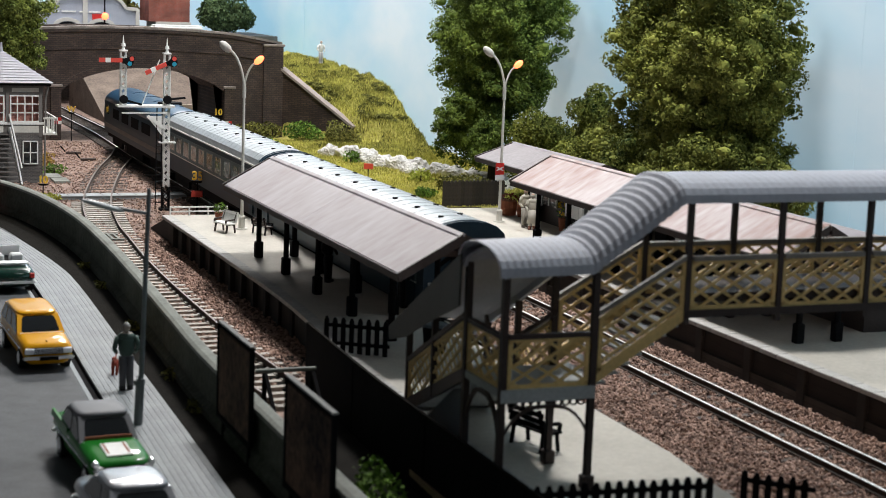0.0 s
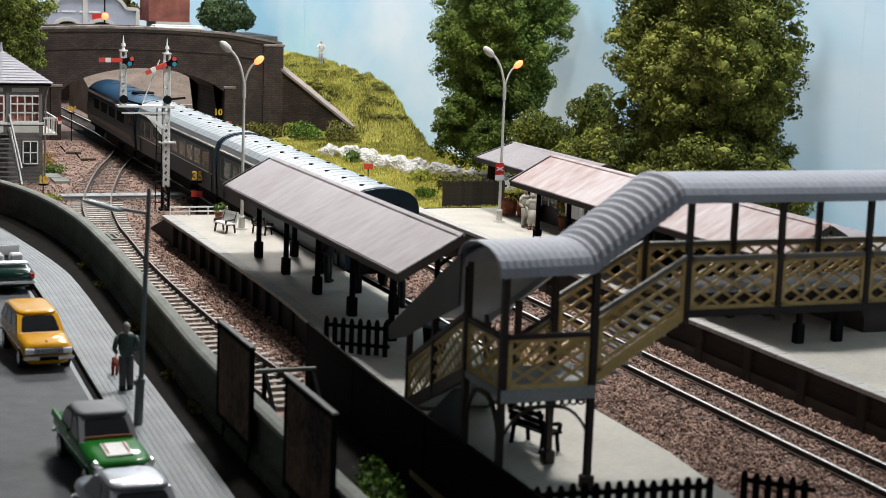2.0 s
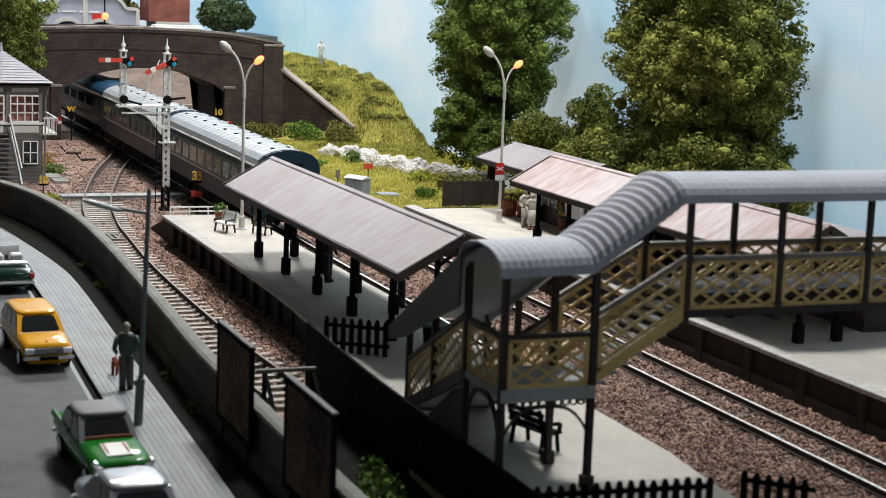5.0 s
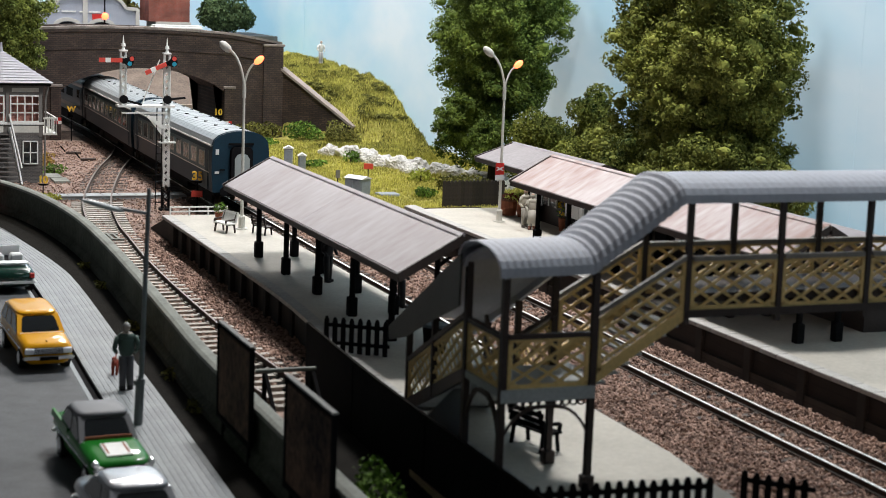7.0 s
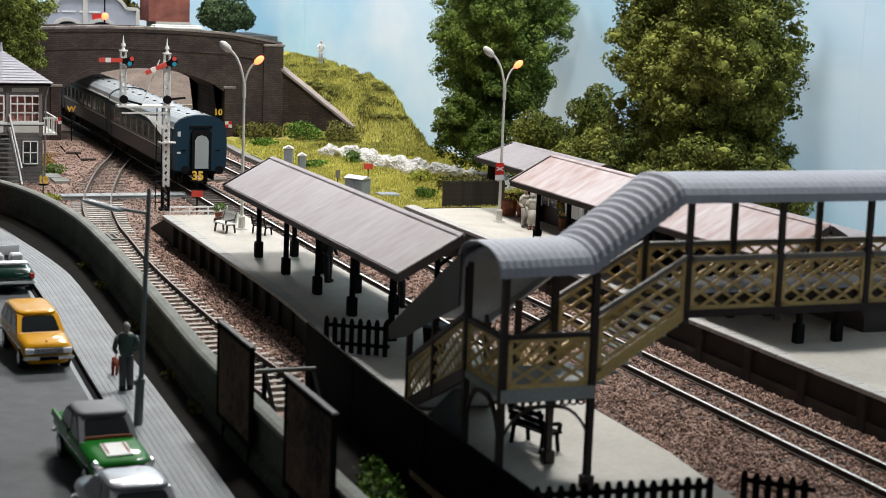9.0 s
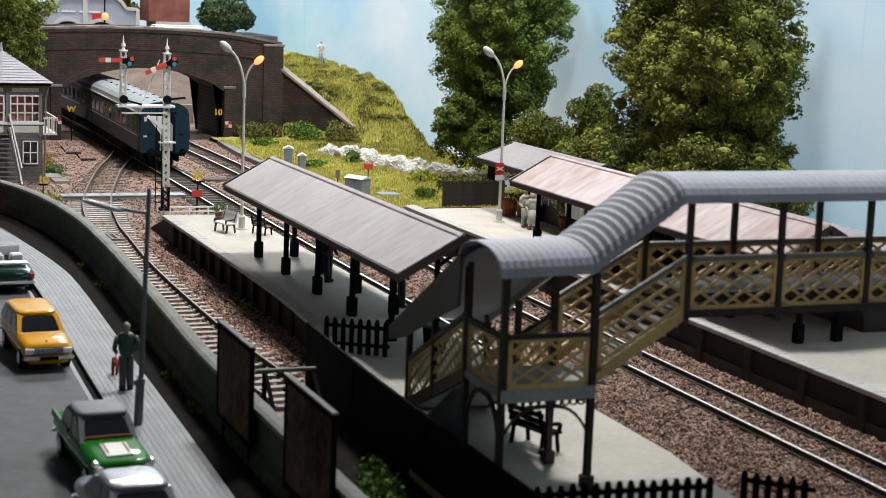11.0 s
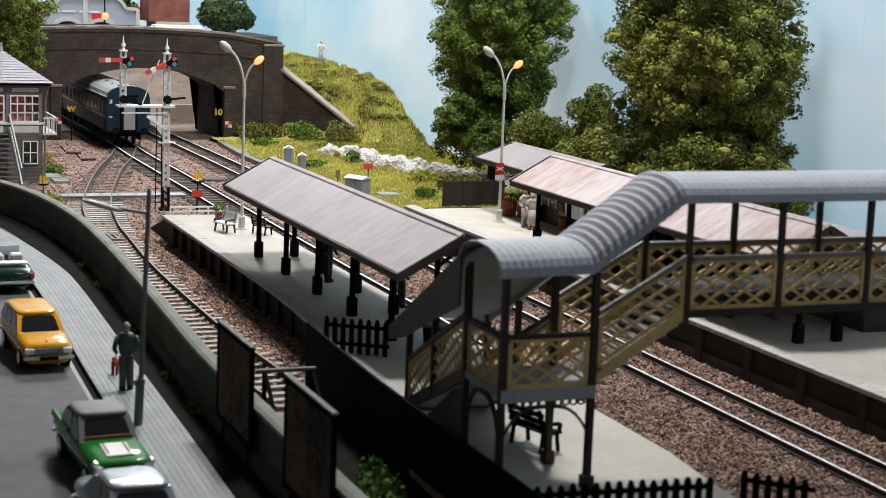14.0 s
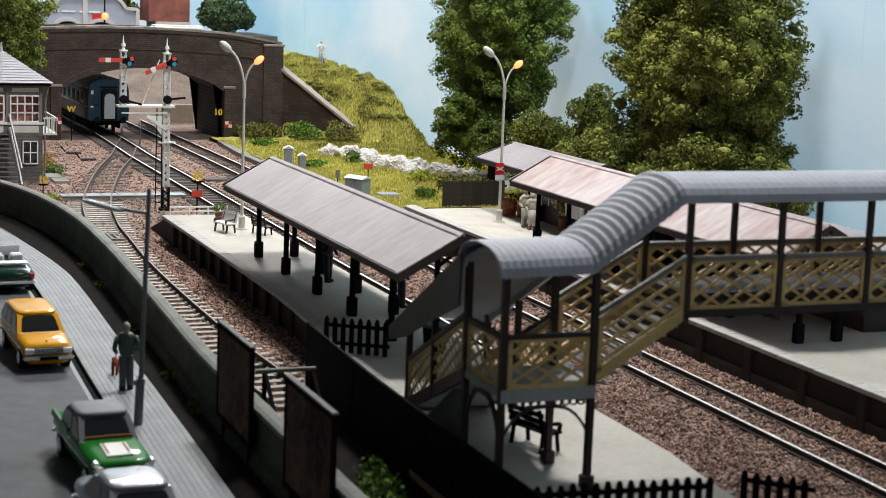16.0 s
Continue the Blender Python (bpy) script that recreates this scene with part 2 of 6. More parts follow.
def prism(bm, pts, fn0, fn1):
    a = [bm.verts.new(fn0(p)) for p in pts]
    b = [bm.verts.new(fn1(p)) for p in pts]
    n = len(pts)
    bm.faces.new(a[::-1]), bm.faces.new(b)
    for i in range(n):
        bm.faces.new((a[i], a[(i + 1) % n], b[(i + 1) % n], b[i]))


def along_y(pts, y0, y1):
    bm = bmesh.new()
    prism(bm, pts, lambda p: (p[0], y0, p[1]), lambda p: (p[0], y1, p[1]))
    return bm


def along_x(pts, x0, x1):
    bm = bmesh.new()
    prism(bm, pts, lambda p: (x0, p[0], p[1]), lambda p: (x1, p[0], p[1]))
    return bm


def rod(bm, a, b, r0, r1=None, n=8):
    a, b = Vector(a), Vector(b)
    r1 = r0 if r1 is None else r1
    d = (b - a).normalized()
    u = d.orthogonal().normalized()
    w = d.cross(u)
    ra = [bm.verts.new(a + r0 * (u * math.cos(t) + w * math.sin(t))) for t in [2 * math.pi * i / n for i in range(n)]]
    rb = [bm.verts.new(b + r1 * (u * math.cos(t) + w * math.sin(t))) for t in [2 * math.pi * i / n for i in range(n)]]
    bm.faces.new(ra[::-1]), bm.faces.new(rb)
    for i in range(n):
        bm.faces.new((ra[i], ra[(i + 1) % n], rb[(i + 1) % n], rb[i]))


def beam(bm, a, b, w, h, up=(0, 0, 1)):
    """A bar from a to b, w across and h along up."""
    a, b = Vector(a), Vector(b)
    d = (b - a).normalized()
    s = d.cross(Vector(up))
    s = s.normalized() if s.length > 1e-6 else Vector((1, 0, 0))
    u = s.cross(d)
    vs = []
    for p in (a, b):
        vs += [bm.verts.new(p + s * w / 2 * i + u * h / 2 * j) for i, j in ((-1, -1), (1, -1), (1, 1), (-1, 1))]
    for f in ((3, 2, 1, 0), (4, 5, 6, 7), (0, 1, 5, 4), (1, 2, 6, 5), (2, 3, 7, 6), (3, 0, 4, 7)):
        bm.faces.new([vs[i] for i in f])


def bar(a, b, w, h, up=(0, 0, 1)):
    bm = bmesh.new()
    beam(bm, a, b, w, h, up)
    return bm


def pole(*segs, n=10):
    bm = bmesh.new()
    for a, b, r0, r1 in segs:
        rod(bm, a, b, r0, r1, n)
    return bm


def loft(sections):
    """Skins closed rings of equal count, capped at both ends."""
    bm = bmesh.new()
    rings = [[bm.verts.new(p) for p in s] for s in sections]
    n = len(rings[0])
    for r, q in zip(rings, rings[1:]):
        for i in range(n):
            bm.faces.new((r[i], r[(i + 1) % n], q[(i + 1) % n], q[i]))
    bm.faces.new(rings[0][::-1]), bm.faces.new(rings[-1])
    return bm


def ribbon(path, profile):
    """Sweeps an open or closed profile of (offset to the right, z) along a plan path."""
    bm = bmesh.new()
    rows = []
    for i, (x, y) in enumerate(path):
        x0, y0 = path[max(i - 1, 0)]
        x1, y1 = path[min(i + 1, len(path) - 1)]
        l = math.hypot(x1 - x0, y1 - y0)
        nx, ny = (y1 - y0) / l, -(x1 - x0) / l
        rows.append([bm.verts.new((x + nx * o, y + ny * o, z)) for o, z in profile])
    n = len(profile)
    for r, q in zip(rows, rows[1:]):
        for i in range(n):
            bm.faces.new((r[i], r[(i + 1) % n], q[(i + 1) % n], q[i]))
    bm.faces.new(rows[0][::-1]), bm.faces.new(rows[-1])
    return bm


def smooth_path(pts, step=0.65):
    """Even steps along a Catmull-Rom curve through plan points."""
    out = []
    p = [Vector(q) for q in pts]
    p = [2 * p[0] - p[1]] + p + [2 * p[-1] - p[-2]]
    dense = []
    for i in range(1, len(p) - 2):
        for k in range(40):
            t = k / 40
            a, b, c, d = p[i - 1:i + 3]
            dense.append(0.5 * ((2 * b) + (c - a) * t + (2 * a - 5 * b + 4 * c - d) * t * t + (3 * b - a - 3 * c + d) * t ** 3))
    dense.append(p[-2])
    acc = 0
    out.append(dense[0])
    for a, b in zip(dense, dense[1:]):
        l = (b - a).length
        while acc + l >= step:
            a = a.lerp(b, (step - acc) / l)
            l = (b - a).length
            acc = 0
            out.append(a.copy())
        acc += l
    return [(q.x, q.y) for q in out]


def words(text, size, material, parent, m, name="numerals", depth=0.03):
    """Raised characters in the built-in font, as a mesh; size is their height in full-size metres."""
    cu = bpy.data.curves.new(name, "FONT")
    cu.body, cu.size, cu.extrude, cu.align_x, cu.align_y = text, size * 1.4 * S, depth * S, "CENTER", "CENTER"
    cu.offset = 0.018 * S
    tmp = bpy.data.objects.new(name, cu)
    me = bpy.data.meshes.new_from_object(tmp)
    bpy.data.objects.remove(tmp)
    me.materials.append(material)
    ob = new(name, me)
    ob.parent = parent
    ob.matrix_basis = m
    return ob


def shared(name, me, material, parent, m):
    ob = new(name, me)
    ob.parent = parent
    ob.matrix_basis = m
    return ob


def cloud(name, verts, faces, material, smooth=False):
    me = bpy.data.meshes.new(name)
    me.from_pydata([tuple(v) for v in np.asarray(verts) * S], [], [tuple(f) for f in faces])
    me.materials.append(material)
    me.update()
    return new(name, me)


# ---- the setting ----
tagged(part("ground", boxes((-40, 41, -20, 165, -1.2, -0.3)), M_BALLAST), "pinkish brown crushed stone ballast on the layout", "ground", kind="structure")
HALLS = boxes((-190, 250, -170, 300, -72, -70))
tagged(part("floor", HALLS, M_TIMBERGREY), "dim grey floor of the hall below", "floor", kind="structure")
sky = tagged(part("backdrop", boxes((40.8, 41.2, -20, 165, -1.2, 40)), M_SKY), "painted pale blue cloudy sky board behind the layout", "backdrop", kind="structure")
part("end_board", boxes((-40, 41.2, 165, 165.4, -1.2, 40)), M_SKY, sky)
part("joint_strip", boxes((40.79, 40.8, 57.0, 57.015, -1, 40)), M_SKY, sky)
part("corner_strip", boxes((40.76, 40.8, 135.6, 135.75, -1, 40)), M_SKY, sky)

tagged(part("road", boxes((-40, 9.72, -20, 47, -0.3, 0.2), (-40, 10.2, 47, 70, -0.3, 0.2), (-40, 9.4, 70, 74.5, -0.3, 0.2), (-40, 7.2, 74.5, 130, -0.3, 0.2)), M_ROAD), "dark grey asphalt street surface", "road", kind="structure")
KERB = smooth_path([(6.6, 18), (7.05, 32), (7.25, 38), (7.43, 44.5), (7.64, 51), (7.8, 57), (7.72, 61), (7.0, 68), (5.6, 76), (3.4, 84)], 1.2)
pave = tagged(part("pavement", ribbon(KERB, [(0, 0.19), (0, 0.337), (1.46, 0.337), (1.46, 0.19)]), M_PAVE), "grey ribbed paving beside the street wall", "pavement", kind="structure")
# kerb painted black to stand for the shaded gap beside the pavement
part("kerb", ribbon(KERB, [(-0.18, 0.19), (-0.17, 0.212), (-0.05, 0.216), (-0.03, 0.325), (0.02, 0.335), (0.02, 0.19)]), M_KERB, pave, "kerb coloured black like a shaded gap")
part("gutter_line", ribbon(KERB, [(-0.3, 0.19), (-0.3, 0.206), (-0.19, 0.206), (-0.19, 0.19)]), M_RIVERGREY, pave, "pale line along the kerb")
for i in range(10):
    o = 0.03 + i * 0.142
    part("paving_strip", ribbon(KERB, [(o, 0.31), (o + 0.012, 0.349), (o + 0.108, 0.349), (o + 0.12, 0.31)]), M_PAVE, pave)

WALLP = smooth_path([(9.75, 18), (9.75, 30), (9.8, 40), (10.0, 45), (10.3, 52), (10.5, 58), (10.55, 64), (10.25, 69), (9.6, 73.5), (8.6, 77), (6.5, 82)], 0.6)
wall = tagged(part("boundary_wall", ribbon(WALLP, [(-0.12, -0.3), (-0.12, 1.5), (0.12, 1.5), (0.12, -0.3)]), M_WALL), "grey cement street wall with a pale rounded coping", "wall", kind="structure")
part("wall_coping", ribbon(WALLP, [(-0.19, 1.48), (-0.19, 1.58), (-0.1, 1.63), (0.1, 1.63), (0.19, 1.58), (0.19, 1.48)]), M_WALLTOP, wall)
part("wall_foot", ribbon(WALLP, [(-0.3, 0.15), (-0.3, 0.42), (-0.13, 0.55), (-0.13, 0.15)]), M_WALL, wall)
part("verge", ribbon(WALLP, [(-1.6, 0.19), (-1.6, 0.215), (-0.2, 0.25), (-0.2, 0.19)]), M_SOIL, wall, "dark soil at the wall's foot")

# platforms
P1 = [(14.0, 26), (14.1, 34), (14.15, 38.5), (14.3, 41.5), (14.65, 45.5), (14.95, 50), (15.05, 56), (15.05, 69.4), (18.3, 69.4), (18.34, 36), (18.28, 31.6), (17.98, 28.9), (17.8, 26)]


def platform(name, outline, label, edge, edge2=None):
    bm = bmesh.new()
    prism(bm, outline, lambda p: (p[0], p[1], -0.3), lambda p: (p[0], p[1], 0.82))
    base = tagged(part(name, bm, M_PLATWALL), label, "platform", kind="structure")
    bm = bmesh.new()
    prism(bm, outline, lambda p: (p[0], p[1], 0.78), lambda p: (p[0], p[1], 0.91))
    part("platform_surface", bm, M_SLAB, base, "pale cream paving, worn and slightly stained")
    for e in (edge, edge2):
        if not e:
            continue
        me = None
        path = smooth_path(e, 0.92)
        for (x0, y0), (x1, y1) in zip(path, path[1:]):
            ang = math.degrees(math.atan2(y1 - y0, x1 - x0))
            if me is None:
                bm = soft_box(-0.45, 0.45, -0.32, 0.1, 0.79, 0.935, 0.02)
                for v in bm.verts:
                    v.co *= S
                me = bpy.data.meshes.new("edge_stone")
                bm.to_mesh(me)
                bm.free()
                me.materials.append(M_EDGE)
            shared("edge_stone", me, M_EDGE, base, at((x0 + x1) / 2, (y0 + y1) / 2, random.uniform(-0.008, 0.004), ang))
    return base


p1 = platform("platform_1", P1, "island platform with pale surface and brick sides darkened for shade", [(15.05, 69.3), (15.05, 56), (14.95, 50), (14.65, 45.5), (14.3, 41.5), (14.15, 38.5), (14.1, 34), (14.0, 26)])
P2 = [(26.5, 20), (26.55, 67), (26.5, 70.2), (33.5, 70.2), (33.5, 20)]
p2 = platform("platform_2", P2, "side platform with pale surface, stone edge and dark piers", [(26.68, 70.1), (26.7, 67), (26.66, 20)])
part("foot_course", boxes((26.45, 26.56, 20, 70, -0.3, 0.06)), M_COURSE, p2, "grey brick foot course")
for i in range(14):
    part("pier", boxes((26.4, 26.52, 27.0 + i * 2.85, 27.36 + i * 2.85, -0.3, 0.76)), M_COURSE, p2)
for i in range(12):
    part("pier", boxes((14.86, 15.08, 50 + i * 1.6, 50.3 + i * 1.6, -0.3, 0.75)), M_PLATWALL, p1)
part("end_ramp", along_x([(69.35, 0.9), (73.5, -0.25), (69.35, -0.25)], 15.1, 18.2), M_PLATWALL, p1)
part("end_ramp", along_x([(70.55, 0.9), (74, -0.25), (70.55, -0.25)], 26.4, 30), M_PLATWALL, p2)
part("side_beam", bar((12.75, 26, 0.12), (13.43, 43.3, 0.12), 0.17, 0.16), mat("brown_beam", (0.34, 0.25, 0.15), 0.8), p1, "brown timber beam at the foot of the platform")

# near-black slabs over the ground between wall and platform
tagged(part("black_ground", boxes((9.9, 14.3, 20, 40.2, -0.31, -0.22), (12.7, 14.9, 40.2, 47.5, -0.31, -0.225)), M_SOIL), "near-black ground between wall and platform", "ground", kind="structure")

SCREEN = smooth_path([(13.0, 26), (13.0, 32), (13.02, 34.6), (13.1, 38), (13.36, 43.6)], 0.6)
screen = tagged(part("screen_wall", ribbon(SCREEN, [(-0.03, -0.3), (-0.03, 1.66), (0.03, 1.66), (0.03, -0.3)]), M_BLACK), "blackened board screen along the side of the island platform", "screen", kind="structure")
part("screen_rail", ribbon(SCREEN, [(-0.04, 1.6), (-0.04, 1.675), (0.04, 1.675), (0.04, 1.6)]), M_SOIL, screen)
for x, y in SCREEN[3::9]:
    part("screen_post", boxes((x - 0.05, x - 0.02, y - 0.03, y + 0.03, -0.3, 1.6)), M_BLACK, screen)
# the junction's dark sleepers under the curve of the bay line
JUNCTION = smooth_path([(14.2, 82), (16.7, 93), (19.0, 101.2), (20.2, 106.2)], 0.68)

# ---- track ----
rail_side = [(-0.07, -0.2), (-0.07, -0.17), (-0.02, -0.14), (-0.035, -0.012), (0.035, -0.012), (0.02, -0.14), (0.07, -0.17), (0.07, -0.2)]
rail_top = [(-0.038, -0.014), (-0.034, 0.0), (0.034, 0.0), (0.038, -0.014)]
SLEEPER_ME = {}


def sleeper_mesh(material, w):
    key = (material.name, w)
    if key not in SLEEPER_ME:
        bm = boxes((-w / 2, w / 2, -0.13, 0.13, -0.32, -0.19), (-0.72, -0.53, -0.1, 0.1, -0.2, -0.15), (0.53, 0.72, -0.1, 0.1, -0.2, -0.15))
        for v in bm.verts:
            v.co *= S
        me = bpy.data.meshes.new("sleeper")
        bm.to_mesh(me)
        bm.free()
        me.materials.append(material)
        SLEEPER_ME[key] = me
    return SLEEPER_ME[key]


def track(name, pts, label, material, near=None, w=2.6, head=M_RAILTOP, sink=0.0):
    path = smooth_path(pts, 0.68)
    t = thing(name, label, "track", kind="structure")
    for side in (-0.6285 - 0.035, 0.6285 + 0.035):
        r = part("rail", ribbon(path, [(o + side, z) for o, z in rail_side]), M_RAILSIDE, t, "rusty rail with a bright running top")
        part("rail_head", ribbon(path, [(o + side, z) for o, z in rail_top]), head, r)
    me = sleeper_mesh(material, w)
    for i, (x, y) in enumerate(path[:-1]):
        x1, y1 = path[i + 1]
        if near and not near[0] < y < near[1]:
            continue
        shared("sleeper", me, material, t, at(x, y, random.uniform(-0.01, 0.01) - sink, math.degrees(math.atan2(y1 - y, x1 - x)) - 90 + random.uniform(-0.6, 0.6)))
    return path


T1 = [(18.5, 10), (18.75, 30), (19.3, 41), (19.64, 51), (19.7, 60), (20.05, 84), (20.15, 100), (20.3, 106), (20.45, 112), (20.5, 118), (20.3, 130), (19.6, 170)]
track("track_1", T1, "plain line with dark sleepers past the island platform", M_SLEEPER, (25, 150))
track("track_2", [(23.85, 10), (23.95, 30), (24.05, 44), (24.3, 55), (24.5, 95), (24.45, 112), (24.4, 145)], "plain line with sunken dark sleepers beside the side platform", M_SLEEPER, (22, 150), sink=0.045)
BAY = [(12.5, 41.6), (12.3, 46), (12.15, 52), (12.3, 62), (12.75, 70), (13.1, 74.4), (14.2, 82), (16.7, 93), (19.0, 101.2), (20.2, 106.2), (21.6, 112), (23.0, 119), (25, 130), (28, 150)]
track("bay_track", BAY, "bay line with weathered pale sleepers curving into the junction", M_SLEEPERPALE, (41, 82), 2.5, M_DULLRAIL)

junction = thing("junction_timbers", "dark timbers under the points where the lines meet", "track", kind="structure")
for (x, y), (x1, y1) in zip(JUNCTION, JUNCTION[1:]):
    shared("timber", sleeper_mesh(M_SLEEPER, 2.5), M_SLEEPER, junction, at(x, y, random.uniform(-0.11, -0.07), math.degrees(math.atan2(y1 - y, x1 - x)) - 90))

# sleepers, point motors and small boards at the junction
for x, y, l in ((16.6, 104.5, "a"), (16.9, 100.8, "b")):
    pm = thing("point_motor", "small dark point lever box beside the rails", "lever", "point levers", at(x, y, -0.28))
    part("lever_box", soft_box(-0.45, 0.45, -0.2, 0.2, 0, 0.14), M_RAILSIDE, pm)
    part("lever", bar((-0.5, 0, 0.15), (-0.8, 0, 0.5), 0.08, 0.08), M_BLACK, pm)
tagged(part("track_plate", soft_box(21.6, 22.9, 90.2, 91.4, -0.3, -0.16), M_SLEEPER), "flat weathered board lying between the tracks", "board")
xing = tagged(part("foot_crossing", boxes((8.8, 19.0, 83.4, 84.3, -0.3, -0.13)), M_RIVERGREY), "pale blue-grey concrete cable trough across the tracks", "trough")
for i in range(12):
    part("trough_lid", soft_box(8.82 + i * 0.85, 9.62 + i * 0.85, 83.35, 84.35, -0.13, -0.09, 0.012), M_RIVERGREY, xing)
grate = tagged(part("drain_grate", boxes((11.5, 13.2, 69.6, 69.8, -0.16, -0.1), (11.5, 13.2, 71.0, 71.2, -0.16, -0.1)), M_WALLTOP), "pale barred grate between the rails of the bay", "grate")
for i in range(6):
    part("grate_bar", boxes((11.7 + i * 0.25, 11.8 + i * 0.25, 69.6, 71.2, -0.15, -0.09)), M_WALLTOP, grate)
stop = thing("buffer_stop", "bay buffer stop with a pale beam on dark posts", "buffer stop", m=at(12.0, 40.6))
part("buffer_beam", soft_box(-0.88, 0.76, -0.06, 0.06, 0.98, 1.08, 0.02), M_WALLTOP, stop, "weathered pale beam")
for sx in (-0.64, 0.64):
    part("stop_post", bar((sx, 0, -0.3), (sx, 0, 0.97), 0.1, 0.1, (0, 1, 0)), M_BLACK, stop)
    part("stop_strut", bar((sx, -1.5, -0.25), (sx, -0.1, 0.95), 0.09, 0.09), M_BLACK, stop)

# loose ballast stones round the near tracks
rng = np.random.default_rng(5)


def stones(name, areas, label):
    V, F = [], []
    base = np.array([(1, 0, -0.3), (-0.5, 0.9, -0.3), (-0.5, -0.9, -0.3), (0.3, 0.5, 0.6), (-0.6, -0.1, 0.7), (0.4, -0.6, 0.5)])
    tri = [(0, 1, 3), (1, 4, 3), (1, 2, 4), (2, 5, 4), (2, 0, 5), (0, 3, 5), (3, 4, 5)]
    for x0, x1, y0, y1, n, r, z in areas:
        for k in range(n):
            c = np.array((rng.uniform(x0, x1), rng.uniform(y0, y1), z + rng.uniform(-0.02, 0.05)))
            a = rng.uniform(0, 6.28)
            rot = np.array(((math.cos(a), -math.sin(a), 0), (math.sin(a), math.cos(a), 0), (0, 0, 1)))
            p = (base * rng.uniform(0.6, 1.25, (6, 3))) @ rot.T * (r * rng.uniform(0.6, 1.4)) + c
            o = len(V)
            V.extend(p)
            F.extend((i + o, j + o, q + o) for i, j, q in tri)
    return tagged(cloud(name, V, F, M_STONE), label, "ballast", kind="stuff")


stones("ballast_stones", [(18.3, 26.3, 24, 48, 34000, 0.062, -0.262), (18.3, 26.3, 48, 72, 14000, 0.07, -0.27), (13.2, 15.0, 42, 72, 9000, 0.07, -0.27), (10.9, 13.3, 44, 76, 2500, 0.09, -0.3), (10.5, 27, 72, 112, 16000, 0.055, -0.285)], "loose pinkish brown ballast stones between the tracks")


# ---- road bridge ----
def arch(n=18):
    """The opening's outline from the left foot over the crown to the right foot."""
    pts = [(17.2, -1.0), (17.2, 3.1)]
    for i in range(n + 1):
        t = i / n
        x = 17.2 + 11.2 * t
        pts.append((x, 3.1 + 1.55 * (1 - (2 * t - 1) ** 2) ** 0.8))
    return pts + [(28.4, -1.0)]


def parapet_z(x):
    return 7.28 - 0.0052 * (x - 21.8) ** 2 - (0.22 if x > 29 else 0) * min(1, (x - 29) / 3)


bridge = thing("road_bridge", "blackened brick road bridge with a wide flat arch", "bridge")
xs = [8 + i * 0.97 for i in range(26)]
outline = [(8, -1.0)] + arch() + [(32.5, -1.0)] + [(x, parapet_z(x)) for x in [32.5] + xs[::-1]]
for nm, y0, y1, lo in (("spandrel_wall", 113.5, 114.1, 0), ("rear_wall", 121.0, 121.6, 0)):
    bm = bmesh.new()
    prism(bm, outline, lambda p: (p[0], y0, p[1]), lambda p: (p[0], y1, p[1]))
    bmesh.ops.triangulate(bm, faces=[f for f in bm.faces if len(f.verts) > 4])
    part(nm, bm, M_BRIDGE, bridge)
a = arch()
outer = [(x + (-0.3 if x < 17.3 else 0.3 if x > 28.3 else 0), z + (0.3 if z > 0 else 0)) for x, z in a]
part("arch_vault", along_y(a + outer[::-1], 114.1, 121), M_BRIDGE, bridge)
for (x0, z0), (x1, z1) in zip(a[2:-2], a[3:-1]):
    bm = bmesh.new()
    prism(bm, [(x0, z0 - 0.02), (x1, z1 - 0.02), (x1, z1 + 0.4), (x0, z0 + 0.4)], lambda p: (p[0], 113.4, p[1]), lambda p: (p[0], 113.52, p[1]))
    part("voussoir", bm, M_BRIDGE, bridge)
part("roadway", boxes((8, 32.5, 114.1, 121, 5.4, 6.0)), M_ROAD, bridge)
for dz, h, d, nm in ((-1.25, 0.14, 0.12, "string_course"), (-0.02, 0.2, 0.14, "parapet_band")):
    path = [(8 + i * 1.3, 0) for i in range(19)]
    bm = bmesh.new()
    for (x0, _), (x1, _) in zip(path, path[1:]):
        prism(bm, [(x0, parapet_z(x0) + dz - h), (x1, parapet_z(x1) + dz - h), (x1, parapet_z(x1) + dz), (x0, parapet_z(x0) + dz)], lambda p: (p[0], 113.5 - d, p[1]), lambda p: (p[0], 113.51, p[1]))
    part(nm, bm, M_BRIDGE, bridge)
for i in range(25):
    x0, x1 = 8 + i * 0.98 + 0.02, 8 + (i + 1) * 0.98
    bm = bmesh.new()
    prism(bm, [(x0, parapet_z(x0)), (x1, parapet_z(x1)), (x1, parapet_z(x1) + 0.16), (x0, parapet_z(x0) + 0.16)], lambda p: (p[0], 113.3, p[1]), lambda p: (p[0], 114.25, p[1]))
    part("coping_stone", bm, M_COPING, bridge)
for x0, x1, zt in ((28.42, 29.1, 3.3), (16.5, 17.18, 3.3), (31.2, 32.6, 6.3)):
    part("pilaster", boxes((x0, x1, 113.3, 113.52, -0.3, zt)), M_BRIDGE, bridge)
    part("pilaster_cap", soft_box(x0 - 0.08, x1 + 0.08, 113.2, 113.53, zt, zt + 0.16, 0.02), M_COPING, bridge)
WA, WB = Vector((32.5, 113.6)), Vector((36.6, 109.4))
bm = bmesh.new()
prism(bm, [(0, -0.3), (1, -0.3), (1, 0.95), (0, 4.7)], lambda p: (*(WA.lerp(WB, p[0])), p[1]), lambda p: (*(WA.lerp(WB, p[0]) + Vector((0.35, 0.35))), p[1]))
wing = part("wing_wall", bm, M_BRIDGE, bridge)
